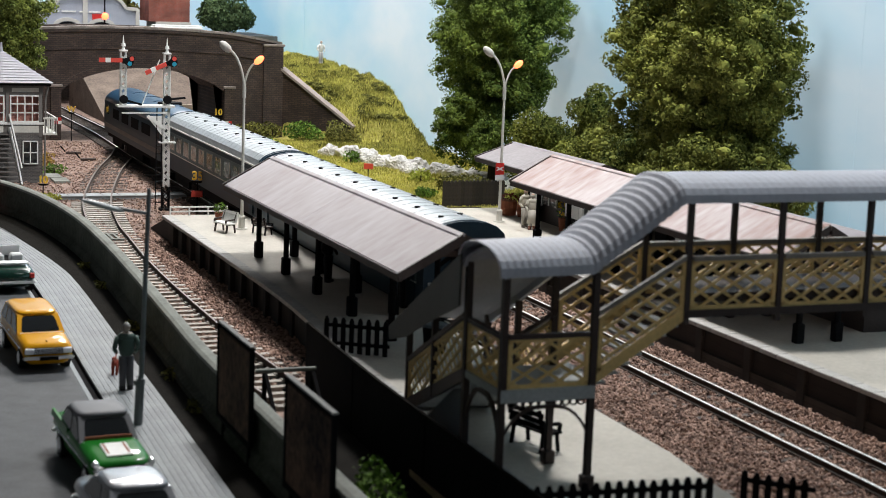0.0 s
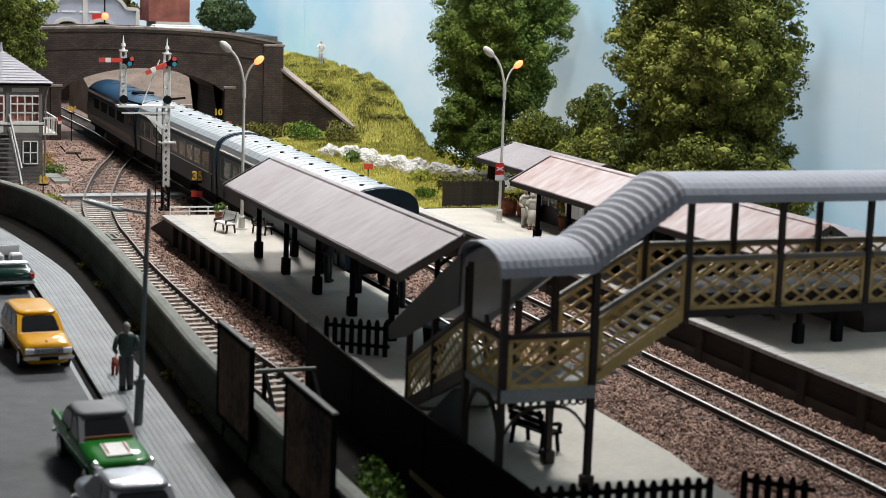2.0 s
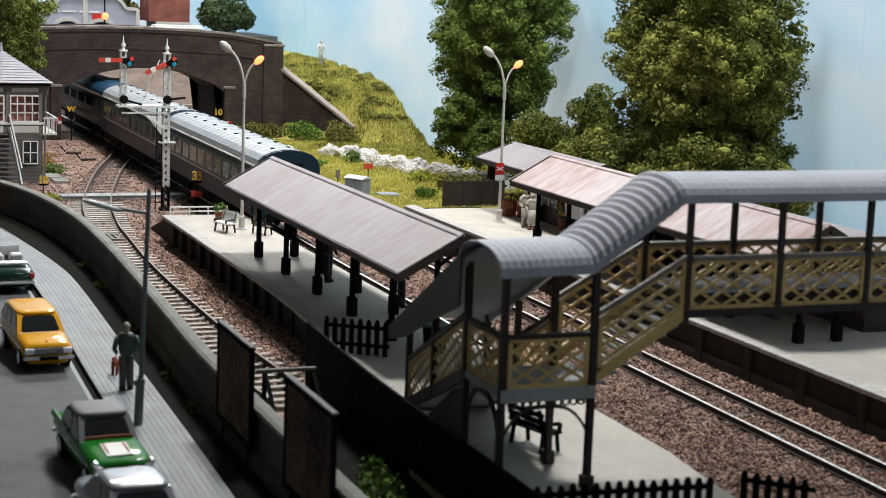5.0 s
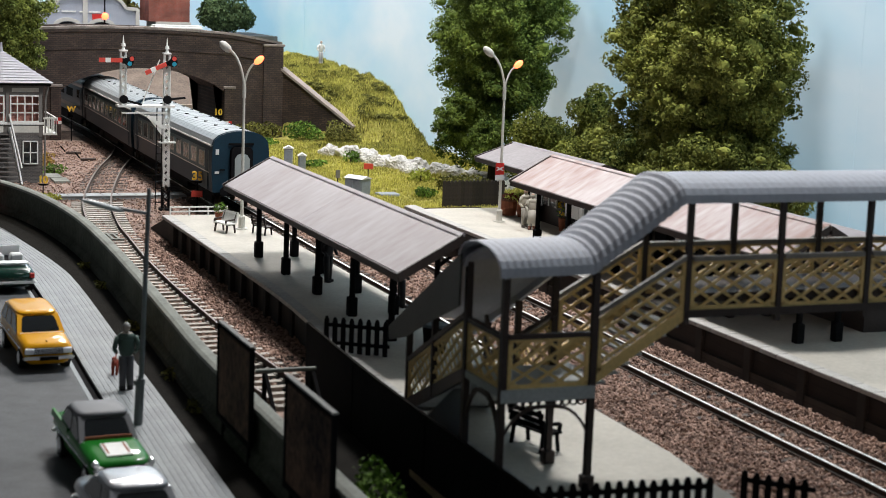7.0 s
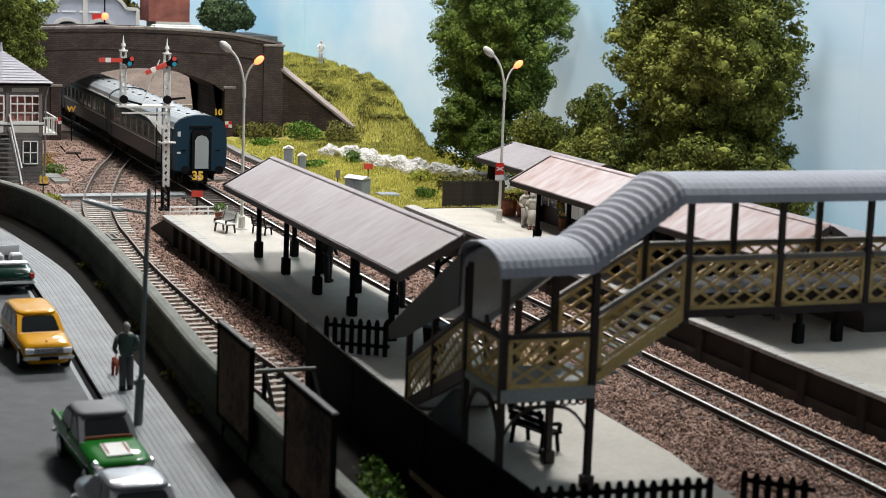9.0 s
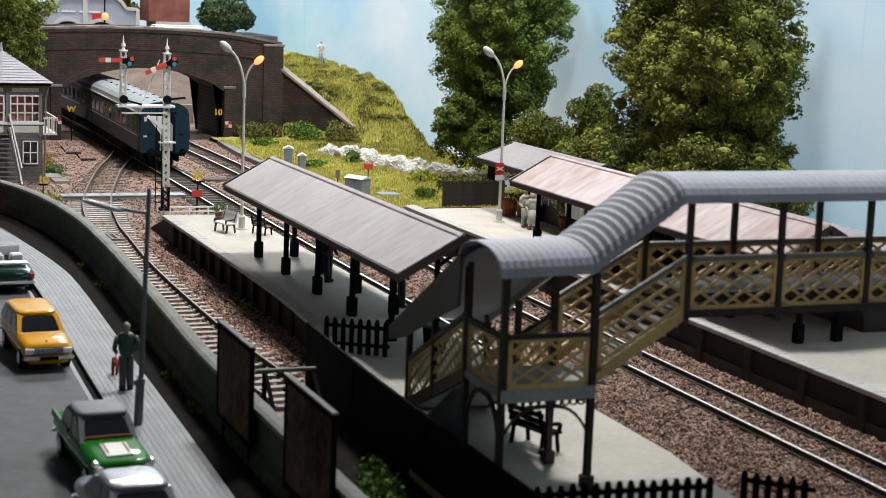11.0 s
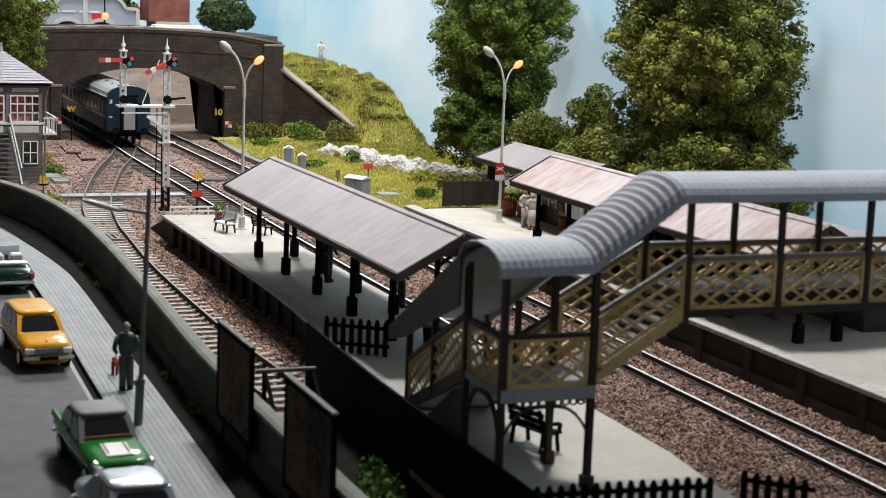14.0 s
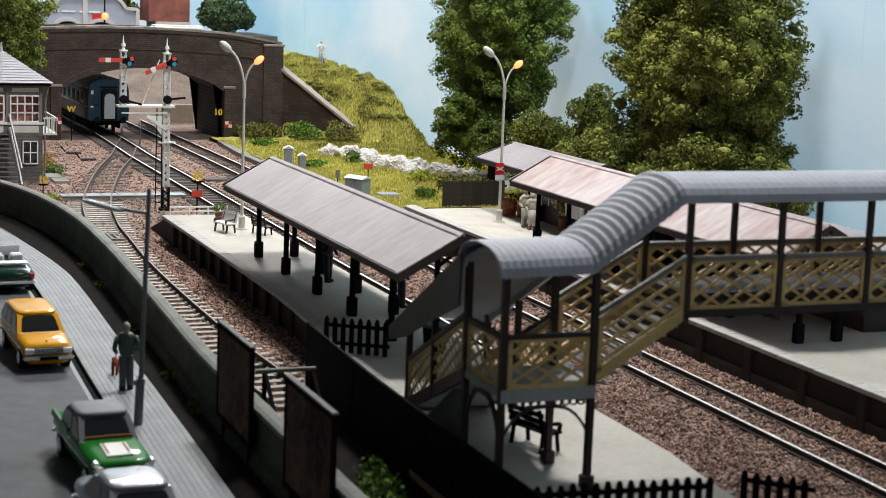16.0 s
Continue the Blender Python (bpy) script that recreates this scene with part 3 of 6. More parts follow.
part("wing_coping", bar((32.6, 113.65, 4.8), (36.75, 109.45, 1.02), 0.75, 0.16), M_COPING, bridge)
for x, z in ((17.2, 0.8), (28.95, 0.6)):
    cs = thing("clearance_sign", "small red and white chequered plate on the bridge pier", "sign", "clearance signs", at(x - 0.25, 113.24, z))
    for i in range(2):
        for j in range(2):
            part("plate", boxes((i * 0.24 - 0.24, i * 0.24, -0.04, 0, j * 0.22, j * 0.22 + 0.22)), M_WHITE if (i + j) % 2 else M_RED, cs)


def board_sign(text, x, y, z, size, label, group=""):
    s = thing("speed_sign", label, "sign", group, at(x, y, 0, -20))
    part("post", pole(((0, 0, -0.3), (0, 0, z - size * 0.75), 0.035, 0.03)), M_BLACK, s)
    part("bracket", along_y([(-0.12, z - size * 0.8), (0.12, z - size * 0.8), (size * 0.9, z - size * 0.55), (-size * 0.9, z - size * 0.55)], -0.03, 0.03), M_BLACK, s)
    words(text, size, M_YELLOW, s, at(0, -0.03, z, 0, 90))


board_sign("35", 18.42, 78.5, 1.46, 0.42, "black post with cut-out yellow speed numerals 35")
board_sign("10", 11.85, 84.0, 0.66, 0.36, "black post with cut-out yellow speed numerals 10")
board_sign("10", 27.8, 112.6, 1.72, 0.42, "yellow speed numerals 10 on a post under the bridge")
board_sign("W", 17.75, 112.6, 1.85, 0.38, "yellow whistle letter W on a post under the bridge")

# beyond the bridge: stored train, buff screen, high-level street
store = thing("stored_coach", "dark coach standing on a siding beyond the bridge", "coach", m=at(32.3, 122.5, 0, -2))
part("body", soft_box(-1.3, 1.3, 0, 26, 0.9, 3.0, 0.12), mat("dull_green", (0.06, 0.09, 0.10), 0.5), store)
part("roof", along_y([(-1.3, 3.0), (-1.05, 3.45), (-0.5, 3.7), (0.5, 3.7), (1.05, 3.45), (1.3, 3.0)], 0, 26), M_BLACK, store)
part("underframe", boxes((-1.1, 1.1, 0.6, 25, -0.1, 0.9)), M_BLACK, store)
tagged(part("screen_board", soft_box(26.9, 29.1, 125.8, 126.1, -0.32, 1.2, 0.03), M_BUFF), "plain buff board standing under the bridge", "board")
tagged(part("far_bank", along_x([(125, -0.32), (143.3, -0.32), (143.3, 3.9), (138, 2.9), (131, 1.2)], 22.4, 40.6), mat("brown_bank", (0.17, 0.13, 0.105), 0.95, vary=0.5, scale=0.5, bump=0.8)), "bare brown bank behind the yard", "bank", kind="structure")
for x in (14.5, 17.2, 31, 34):
    track("yard_track", [(x, 124), (x - 0.6, 150), (x - 2, 145)], "far siding with dark sleepers", M_SLEEPER, (0, 0.1))
hl = tagged(part("high_street", boxes((8, 40.7, 143.5, 152, 5.3, 5.9)), M_ROAD), "raised street level behind the bridge", "street", kind="structure")
part("retaining_wall", boxes((8, 40.7, 152, 152.6, -0.3, 5.9)), M_BRIDGE, hl)
hall = thing("stucco_hall", "grey stucco building with a curved pale-edged gable and arched openings", "building", m=at(24.4, 145, 5.9))
gab = [(-4.1, 0), (-4.1, 2.2), (-3.0, 2.25), (-2.7, 2.6), (-2.2, 3.0), (2.2, 3.0), (2.7, 2.6), (3.1, 2.05), (4.1, 2.0), (4.1, 0)]
part("facade", along_y(gab, 0, 6), M_BUILD, hall)
for (x0, z0), (x1, z1) in zip(gab[:-1], gab[1:]):
    part("gable_trim", bar((x0, -0.02, z0), (x1, -0.02, z1), 0.3, 0.28), M_STONEPALE, hall)
for cx in (-1.9, 1.0):
    ring = [(cx + 1.15 * math.cos(math.pi * i / 10), 0.25 + 0.75 * math.sin(math.pi * i / 10)) for i in range(11)]
    for (x0, z0), (x1, z1) in zip(ring, ring[1:]):
        part("arch_stone", bar((x0, -0.08, z0), (x1, -0.08, z1), 0.2, 0.3), M_STONEPALE, hall)
    part("arch_door", along_y([(cx + 0.95 * math.cos(math.pi * i / 10), 0.2 + 0.6 * math.sin(math.pi * i / 10)) for i in range(11)], -0.05, 0.0), M_BLACK, hall)
part("pier", boxes((-0.6, -0.2, -0.15, 0.01, 0, 3.0)), M_STONEPALE, hall)
for x0, x1 in ((-3.1, -2.6), (-2.4, -1.2), (-0.9, -0.6), (-0.1, 0.9)):
    part("sign_bar", boxes((x0, x1, -0.06, -0.01, 1.6, 1.72)), M_WHITE, hall)
part("red_sign", boxes((0.2, 1.2, -0.1, -0.01, 1.0, 1.5)), M_RED, hall)
tank = thing("brick_tower", "red brick block with a pale base course", "building", m=at(31.3, 145, 5.9))
part("wall", boxes((-1.8, 1.8, 0, 4, 1.0, 5)), M_REDBRICK, tank)
part("base_course", boxes((-1.2, 1.9, -0.15, 4, 0, 1.0)), M_STONEPALE, tank)
van = thing("white_van", "white vehicle roof showing over the bridge parapet", "van", m=at(25.7, 116.6, 6.0, 3))
part("body", soft_box(-2.0, 2.0, -0.8, 0.8, 0.25, 1.2, 0.15, 2), M_WHITE, van)
part("roof", soft_box(-1.85, 1.85, -0.72, 0.72, 1.15, 1.5, 0.16, 3), M_WHITE, van)
for sx in (-1.3, 1.3):
    for sy in (-0.75, 0.75):
        part("wheel", pole(((sx, sy - 0.08, 0.3), (sx, sy + 0.08, 0.3), 0.3, 0.3)), M_TYRE, van)
lamp = thing("street_lamp", "lit orange street lamp hanging over the high street", "street lamp", m=at(21.6, 122, 6))
part("pole", pole(((0, 0, 0), (0, 0, 3.6), 0.07, 0.05)), M_BLACK, lamp)
bm = bmesh.new()
bmesh.ops.create_icosphere(bm, subdivisions=2, radius=0.26)
for v in bm.verts:
    v.co.z += 1.85
    v.co.y -= 0.15
part("lantern", bm, M_ORANGE, lamp, "glowing orange lantern", True)


# ---- station ----
def canopy(name, xc, zr, y0, y1, ys, roofmat, label, zb=0.91, half=1.78, rise=1.0, posts=(-0.68, 0.68)):
    c = thing(name, label, "canopy")
    ze = zr - rise
    n = 2
    for k in range(n):
        a, b = y0 + (y1 - y0) * k / n, y0 + (y1 - y0) * (k + 1) / n - 0.015
        for s in (-1, 1):
            bm = bmesh.new()
            prism(bm, [(0, zr), (s * half, ze), (s * half, ze - 0.06), (0, zr - 0.06)], lambda p: (xc + p[0], a, p[1]), lambda p: (xc + p[0], b, p[1]))
            part("roof_sheet", bm, roofmat, c)
    part("ridge_cap", along_y([(xc - 0.12, zr - 0.03), (xc, zr + 0.04), (xc + 0.12, zr - 0.03), (xc, zr - 0.06)], y0 - 0.02, y1 + 0.02), roofmat, c)
    for s in (-1, 1):
        part("eave_fascia", boxes((xc + s * half - 0.05, xc + s * half + 0.05, y0 - 0.03, y1 + 0.03, ze - 0.22, ze - 0.03)), M_BROWN, c)
        for yy in (y0 - 0.05, y1 + 0.05):
            part("bargeboard", bar((xc, yy, zr - 0.1), (xc + s * (half + 0.04), yy, ze - 0.1), 0.09, 0.24), M_BROWN, c)
    for yy in ys:
        for px in posts:
            p = part("post", pole(((xc + px, yy, zb + 0.5), (xc + px, yy, ze + 0.2), 0.1, 0.09), n=8), M_BLACK, c)
            part("post_base", soft_box(xc + px - 0.145, xc + px + 0.145, yy - 0.145, yy + 0.145, zb, zb + 0.6, 0.03), M_BLACK, p)
            part("bracket", bar((xc + px, yy, ze - 0.5), (xc + px * 1.9, yy, ze - 0.05), 0.08, 0.1), M_BLACK, p)
        part("tie_beam", boxes((xc - half, xc + half, yy - 0.07, yy + 0.07, ze - 0.2, ze - 0.04)), M_BROWN, c)
    return c


canopy("platform_canopy", 16.7, 4.53, 40.4, 59.2, [43.9, 47.5, 51.1, 54.8, 58.4], M_ROOF, "grey pitched platform canopy on paired black posts")
canopy("platform_canopy", 28.6, 4.47, 40.9, 60.1, [41.1, 45.0, 49.0, 53.0, 57.0, 59.8], M_ROOFRED, "rust-streaked pitched platform canopy on black posts")
canopy("platform_canopy", 31.4, 3.95, 61.0, 70.2, [62.6, 69.0], M_ROOFDARK, "lower grey pitched canopy beside the waiting room", rise=0.65, half=1.9, posts=(1.0,))

room = thing("waiting_room", "dark brown waiting room with pale window panels under the canopies", "building", m=at(0, 0, 0.91))
part("wall", boxes((30.9, 33.2, 42, 67, 0, 2.35)), M_BROWN, room)
part("flat_roof", boxes((30.45, 33.4, 40.9, 60.6, 2.42, 2.55)), M_ROOFDARK, room)
for i in range(6):
    y = 44 + i * 3.9
    w = part("window", boxes((30.52, 30.62, y, y + 1.6, 0.9, 2.2)), M_GLASSD, room, "dark glazed window")
    for k in range(3):
        part("glazing_bar", boxes((30.48, 30.54, y + k * 0.78, y + k * 0.78 + 0.07, 0.9, 2.2)), M_CREAMP, w)
    part("door", soft_box(30.5, 30.62, y + 2.1, y + 3.0, 0, 2.1, 0.02), M_BLACK, room)
part("notice_board", soft_box(30.46, 30.56, 61.3, 62.6, 0.7, 1.9, 0.02), M_PALEGREY, room, "pale notice panel")
part("notice_board", soft_box(30.46, 30.56, 65.0, 66.2, 0.8, 2.0, 0.02), M_PALEGREY, room, "pale notice panel")
part("poster", boxes((30.44, 30.5, 57.4, 58.4, 0.8, 1.9)), M_RED, room, "red poster")
part("downpipe", pole(((30.4, 60.9, 0), (30.4, 60.9, 2.7), 0.1, 0.1)), M_WHITE, room, "white downpipe")

def lattice(parent, A, B, h, name="lattice_panel", gap=0.53, w=0.062, slope=0.6):
    """A tan trellis panel over the foot line from A to B, with frame and bars crossing at one slope both ways."""
    A, B = Vector(A), Vector(B)
    L = (B - A).xy.length
    rise = (B.z - A.z) / L
    pt = lambda u, v: Vector((*A.xy.lerp(B.xy, u / L), A.z + v))
    d = (B - A).normalized()
    up = d.cross(Vector((0, 0, 1))).normalized()
    bm = bmesh.new()
    for p, q in (((0, 0.04), (L, rise * L + 0.04)), ((0, h), (L, rise * L + h)), ((0.04, 0.04), (0.04, h)), ((L - 0.04, rise * L + 0.04), (L - 0.04, rise * L + h))):
        beam(bm, pt(*p), pt(*q), 0.08, 0.07, up)
    pan = part(name, bm, M_TAN, parent, "tan trellis balustrade panel")
    for sgn in (1, -1):
        m = sgn * slope
        # the bar v = c + m u stays between the sloping foot and head
        step = gap * slope
        lo, hi = 0.04 + min(0, (rise - m) * L), h + max(0, (rise - m) * L)
        c = lo + step * 0.5
        while c < hi:
            k, u0, u1 = m - rise, 0.0, L
            if abs(k) > 1e-6:
                a, b = sorted(((0.04 - c) / k, (h - c) / k))
                u0, u1 = max(u0, a), min(u1, b)
            if u1 - u0 > 0.12:
                off = up * (0.018 * sgn)
                part("trellis_bar", bar(pt(u0, c + m * u0) + off, pt(u1, c + m * u1) + off, w, 0.035, up), M_TAN, pan)
            c += step
    return pan


YF, YB = 29.6, 31.5
fb = thing("footbridge", "covered station footbridge with tan trellis sides and brown posts", "footbridge")
part("deck", boxes((17.3, 31, YF + 0.07, YB - 0.07, 4.75, 4.93)), M_BROWN, fb)
part("deck_girder", boxes((17.3, 31, YF - 0.08, YF, 4.44, 4.6)), M_BROWN, fb)
part("deck_girder", boxes((17.3, 31, YB, YB + 0.08, 4.44, 4.6)), M_BROWN, fb)
part("landing", boxes((13.15, 15.25, YF, YB, 2.95, 3.1)), M_FBGREY, fb)
part("landing_beam", boxes((13.15, 15.25, YF - 0.08, YF, 2.85, 3.12)), M_FBGREY, fb, "pale grey beam")
XP = [17.3 + 2.22 * i for i in range(7)]
for yy in (YF, YB):
    for x in XP:
        part("post", boxes((x - 0.058, x + 0.058, yy - 0.058, yy + 0.058, 4.3, 6.9)), M_BROWN, fb)
    for a, b in zip(XP, XP[1:]):
        lattice(fb, (a + 0.08, yy, 4.6), (b - 0.08, yy, 4.6), 1.02)
        part("hand_rail", boxes((a + 0.1, b - 0.1, yy - 0.06, yy + 0.06, 5.63, 5.73)), M_HANDRAIL, fb)
for x, y, z0, z1 in ((13.2, YF, -0.3, 5.4), (15.2, YF, 0.91, 5.45), (13.2, YB, -0.3, 5.4), (15.2, YB, 0.91, 5.45)):
    p = part("post", boxes((x - 0.068, x + 0.068, y - 0.068, y + 0.068, z0, z1)), M_BROWN, fb)
    part("post_foot", soft_box(x - 0.13, x + 0.13, y - 0.13, y + 0.13, z0, z0 + 0.3, 0.03), M_BROWN, p)
for x in (24.5,):
    for y in (YF, YB):
        part("pier_post", boxes((26.7, 27.0, y - 0.12, y + 0.12, 0.91, 4.3)), M_BROWN, fb)
lattice(fb, (13.3, YF, 3.12), (15.1, YF, 3.12), 1.0)
part("hand_rail", boxes((13.3, 15.1, YF - 0.06, YF + 0.06, 4.14, 4.24)), M_BROWN, fb)
lattice(fb, (13.2, YF + 0.1, 3.12), (13.2, YB - 0.1, 3.12), 1.0)
part("hand_rail", boxes((13.14, 13.26, YF + 0.1, YB - 0.1, 4.14, 4.24)), M_BROWN, fb)
# pierced valance and arched brackets under the landing
arcs = [(13.27 + 1.86 * i / 14, 2.72 - 0.55 * abs(i / 7 - 1) ** 3) for i in range(15)]
part("valance_arch", along_y([(a, z + 0.035) for a, z in arcs] + [(a, z - 0.035) for a, z in arcs[::-1]], YF - 0.035, YF + 0.035), M_BROWN, fb)
for i in range(10):
    bm = bmesh.new()
    cx = 13.42 + 0.174 * i
    ringp = [(cx + 0.075 * math.cos(math.pi * k / 5), YF, 2.785 + 0.065 * math.sin(math.pi * k / 5)) for k in range(10)]
    for k in range(10):
        beam(bm, ringp[k], ringp[(k + 1) % 10], 0.03, 0.035, (0, 1, 0))
    part("valance_ring", bm, M_BROWN, fb)
arcs = [(YF + 0.07 + 1.76 * i / 14, 2.86 - 0.8 * abs(i / 7 - 1) ** 3) for i in range(15)]
part("side_arch", along_x([(a, z + 0.05) for a, z in arcs] + [(a, z - 0.05) for a, z in arcs[::-1]], 13.16, 13.24), M_BROWN, fb)
# upper flight
for yy in (YF, YB):
    lattice(fb, (15.3, yy, 3.36), (17.24, yy, 4.56), 1.12)
    part("stair_rail", bar((15.2, yy, 4.56), (17.3, yy, 5.74), 0.1, 0.09), M_HANDRAIL, fb)
    part("stringer", bar((15.2, yy, 3.2), (17.3, yy, 4.5), 0.08, 0.16), M_TAN, fb)
for i in range(8):
    part("tread", boxes((15.25 + i * 0.272, 15.25 + i * 0.272 + 0.3, YF + 0.06, YB - 0.06, 3.1 + i * 0.188, 3.16 + i * 0.188)), M_FBGREY, fb)
# lower flight, turned a little towards the track
TURN = Matrix.Translation(Vector((14.2, YB, 0)) * S) @ Matrix.Rotation(radians(-8.0), 4, "Z") @ Matrix.Translation(Vector((-14.2, -YB, 0)) * S)
flight = []
FL = 36.8
for xx in (13.2, 15.15):
    flight.append(lattice(fb, (xx, YB + 0.1, 3.05), (xx, FL - 0.1, 0.97), 1.0))
    flight.append(part("stair_rail", bar((xx, YB, 4.25), (xx, FL, 2.05), 0.12, 0.1), M_BROWN, fb))
    flight.append(part("stringer", bar((xx, YB, 2.95), (xx, FL, 0.92), 0.1, 0.28), M_BROWN, fb))
    for yy, zt in ((34.2, 3.75), (FL, 2.9)):
        flight.append(part("post", boxes((xx - 0.07, xx + 0.07, yy - 0.07, yy + 0.07, 0.9 + (FL - yy) * 0.35, zt + 0.25)), M_BROWN, fb))
for i in range(12):
    flight.append(part("tread", boxes((13.25, 15.1, YB + i * 0.435, YB + i * 0.435 + 0.46, 2.96 - i * 0.18, 3.02 - i * 0.18)), M_FBGREY, fb))
flight.append(part("side_panel", along_x([(YB + 0.1, 0.9), (YB + 0.1, 2.1), (31.9, 2.38), (32.3, 2.45), (32.8, 2.32), (33.6, 1.9), (35.2, 1.05), (35.4, 0.9)], 13.32, 13.38), M_PANEL, fb, "blue-grey panel under the stair"))


def barrel(path, eaves, axis, lo, hi, rise, amp, pitch, name, n=12):
    """A corrugated barrel roof swept along one axis; path is (place along the axis, eave height) points."""
    bm = bmesh.new()
    rows = []
    pos = []
    for (a, za), (b, zb) in zip(path, path[1:]):
        l = math.hypot(b - a, zb - za)
        m = max(2, int(l / (pitch / 6)))
        pos += [(a + (b - a) * i / m, za + (zb - za) * i / m) for i in range(m)]
    pos.append(path[-1])
    d = 0
    for i, (s, z) in enumerate(pos):
        if i:
            d += math.hypot(s - pos[i - 1][0], z - pos[i - 1][1])
        w = amp * math.sin(2 * math.pi * d / pitch)
        row = []
        for layer in (0, 1):
            ring = []
            for k in range(n + 1):
                t = math.pi * k / n
                r = 1 - 0.07 * layer
                c = (lo + hi) / 2 - (hi - lo) / 2 * math.cos(t) * r
                h = z + (rise + w) * math.sin(t) ** 0.8 * r + (w if layer == 0 else w)
                ring.append((s, c, h) if axis == "x" else (c, s, h))
            row += ring if layer == 0 else ring[::-1]
        rows.append([bm.verts.new(p) for p in row])
    m = len(rows[0])
    for r, q in zip(rows, rows[1:]):
        for i in range(m):
            bm.faces.new((r[i], r[(i + 1) % m], q[(i + 1) % m], q[i]))
    bm.faces.new(rows[0][::-1]), bm.faces.new(rows[-1])
    bmesh.ops.triangulate(bm, faces=[f for f in bm.faces if len(f.verts) > 4])
    return part(name, bm, M_GREYROOF, fb, "grey corrugated barrel roof")


barrel([(13.0, 5.42), (15.05, 5.46)], 0, "x", YF - 0.2, YB + 0.2, 0.56, 0.006, 0.16, "landing_roof")
barrel([(15.05, 5.46), (17.05, 6.86)], 0, "x", YF - 0.2, YB + 0.2, 0.54, 0.013, 0.19, "stair_roof")
barrel([(17.05, 6.86), (31, 6.86)], 0, "x", YF - 0.2, YB + 0.2, 0.5, 0.003, 0.2, "deck_roof")
# side sheeting below the eave; its colour is lowered to carry the shade
flight.append(part("side_sheet", along_x([(YB - 0.35, 4.5), (YB - 0.35, 5.62), (38.1, 2.62), (38.0, 2.3), (36.2, 2.75), (34.0, 3.55)], 12.94, 12.985), mat("shade_toned_sheet", (0.038, 0.044, 0.041), 0.6, vary=0.3), fb, "grey-green side sheeting under the stair roof, darkened for shade"))
flight.append(barrel([(YB - 0.4, 5.35), (38.2, 2.35)], 0, "y", 13.0, 15.25, 0.5, 0.013, 0.19, "stair_roof"))
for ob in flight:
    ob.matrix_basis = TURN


def fence(name, label, pts, h, material, gap=0.24, w=0.13, z=0.91, solid=False):
    f = thing(name, label, "fence")
    path = smooth_path(pts, gap)
    bm = boxes((-w / 2, w / 2, -0.03, 0.03, 0, h - 0.1))
    prism(bm, [(-w / 2, h - 0.1), (w / 2, h - 0.1), (0.03, h), (-0.03, h)], lambda p: (p[0], -0.03, p[1]), lambda p: (p[0], 0.03, p[1]))
    for v in bm.verts:
        v.co *= S
    me = bpy.data.meshes.new("picket")
    bm.to_mesh(me)
    bm.free()
    me.materials.append(material)
    for i, (x, y) in enumerate(path):
        x1, y1 = path[min(i + 1, len(path) - 1)] if i < len(path) - 1 else path[i]
        ang = math.degrees(math.atan2(pts[-1][1] - pts[0][1], pts[-1][0] - pts[0][0]))
        shared("picket", me, material, f, at(x, y, z + random.uniform(-0.02, 0.02), ang))
    for hh in (0.28, 0.78):
        part("fence_rail", bar((*pts[0], z + h * hh), (*pts[-1], z + h * hh), 0.06, 0.1), material, f)
    return f


fence("picket_fence", "black picket fence across the island platform", [(13.75, 42.9), (15.25, 41.9)], 1.0, M_BLACK)
fence("picket_fence", "black picket fence at the platform end", [(13.1, 27.5), (16.7, 27.2)], 0.85, M_BLACK)
fence("picket_fence", "black picket fence beside the track end", [(17.6, 27.4), (18.6, 26.4)], 0.85, M_BLACK)
fence("board_fence", "tall black board fence behind the side platform", [(30.7, 77), (34.1, 77)], 1.35, mat("tarred_board", (0.028, 0.022, 0.019), 0.8, vary=0.5, each=0.8), 0.2, 0.19, -0.02)
rl = thing("end_railing", "low white railing across the platform end", "railing")
for z in (1.08, 1.27):
    part("rail", bar((15.1, 69.3, z), (17.6, 69.3, z), 0.05, 0.06), M_WHITE, rl)
for i in range(4):
    part("post", boxes((15.1 + i * 0.82 - 0.03, 15.1 + i * 0.82 + 0.03, 69.27, 69.33, 0.91, 1.3)), M_WHITE, rl)
bar_barrel = thing("water_butt", "dark oval bin behind the picket fence", "bin", m=at(16.7, 42.2, 0.91))
part("drum", pole(((0, 0, 0), (0, 0, 0.75), 0.3, 0.36), n=14), M_BLACK, bar_barrel)
part("lid", pole(((0, 0, 0.75), (0, 0, 0.83), 0.4, 0.36), n=14), M_PANEL, bar_barrel)


def arm_curve(x0, z0, x1, z1, n=8):
    return [(x0 + (x1 - x0) * (i / n) ** 1.6, 0, z0 + (z1 - z0) * (1 - (1 - i / n) ** 1.5)) for i in range(n + 1)]


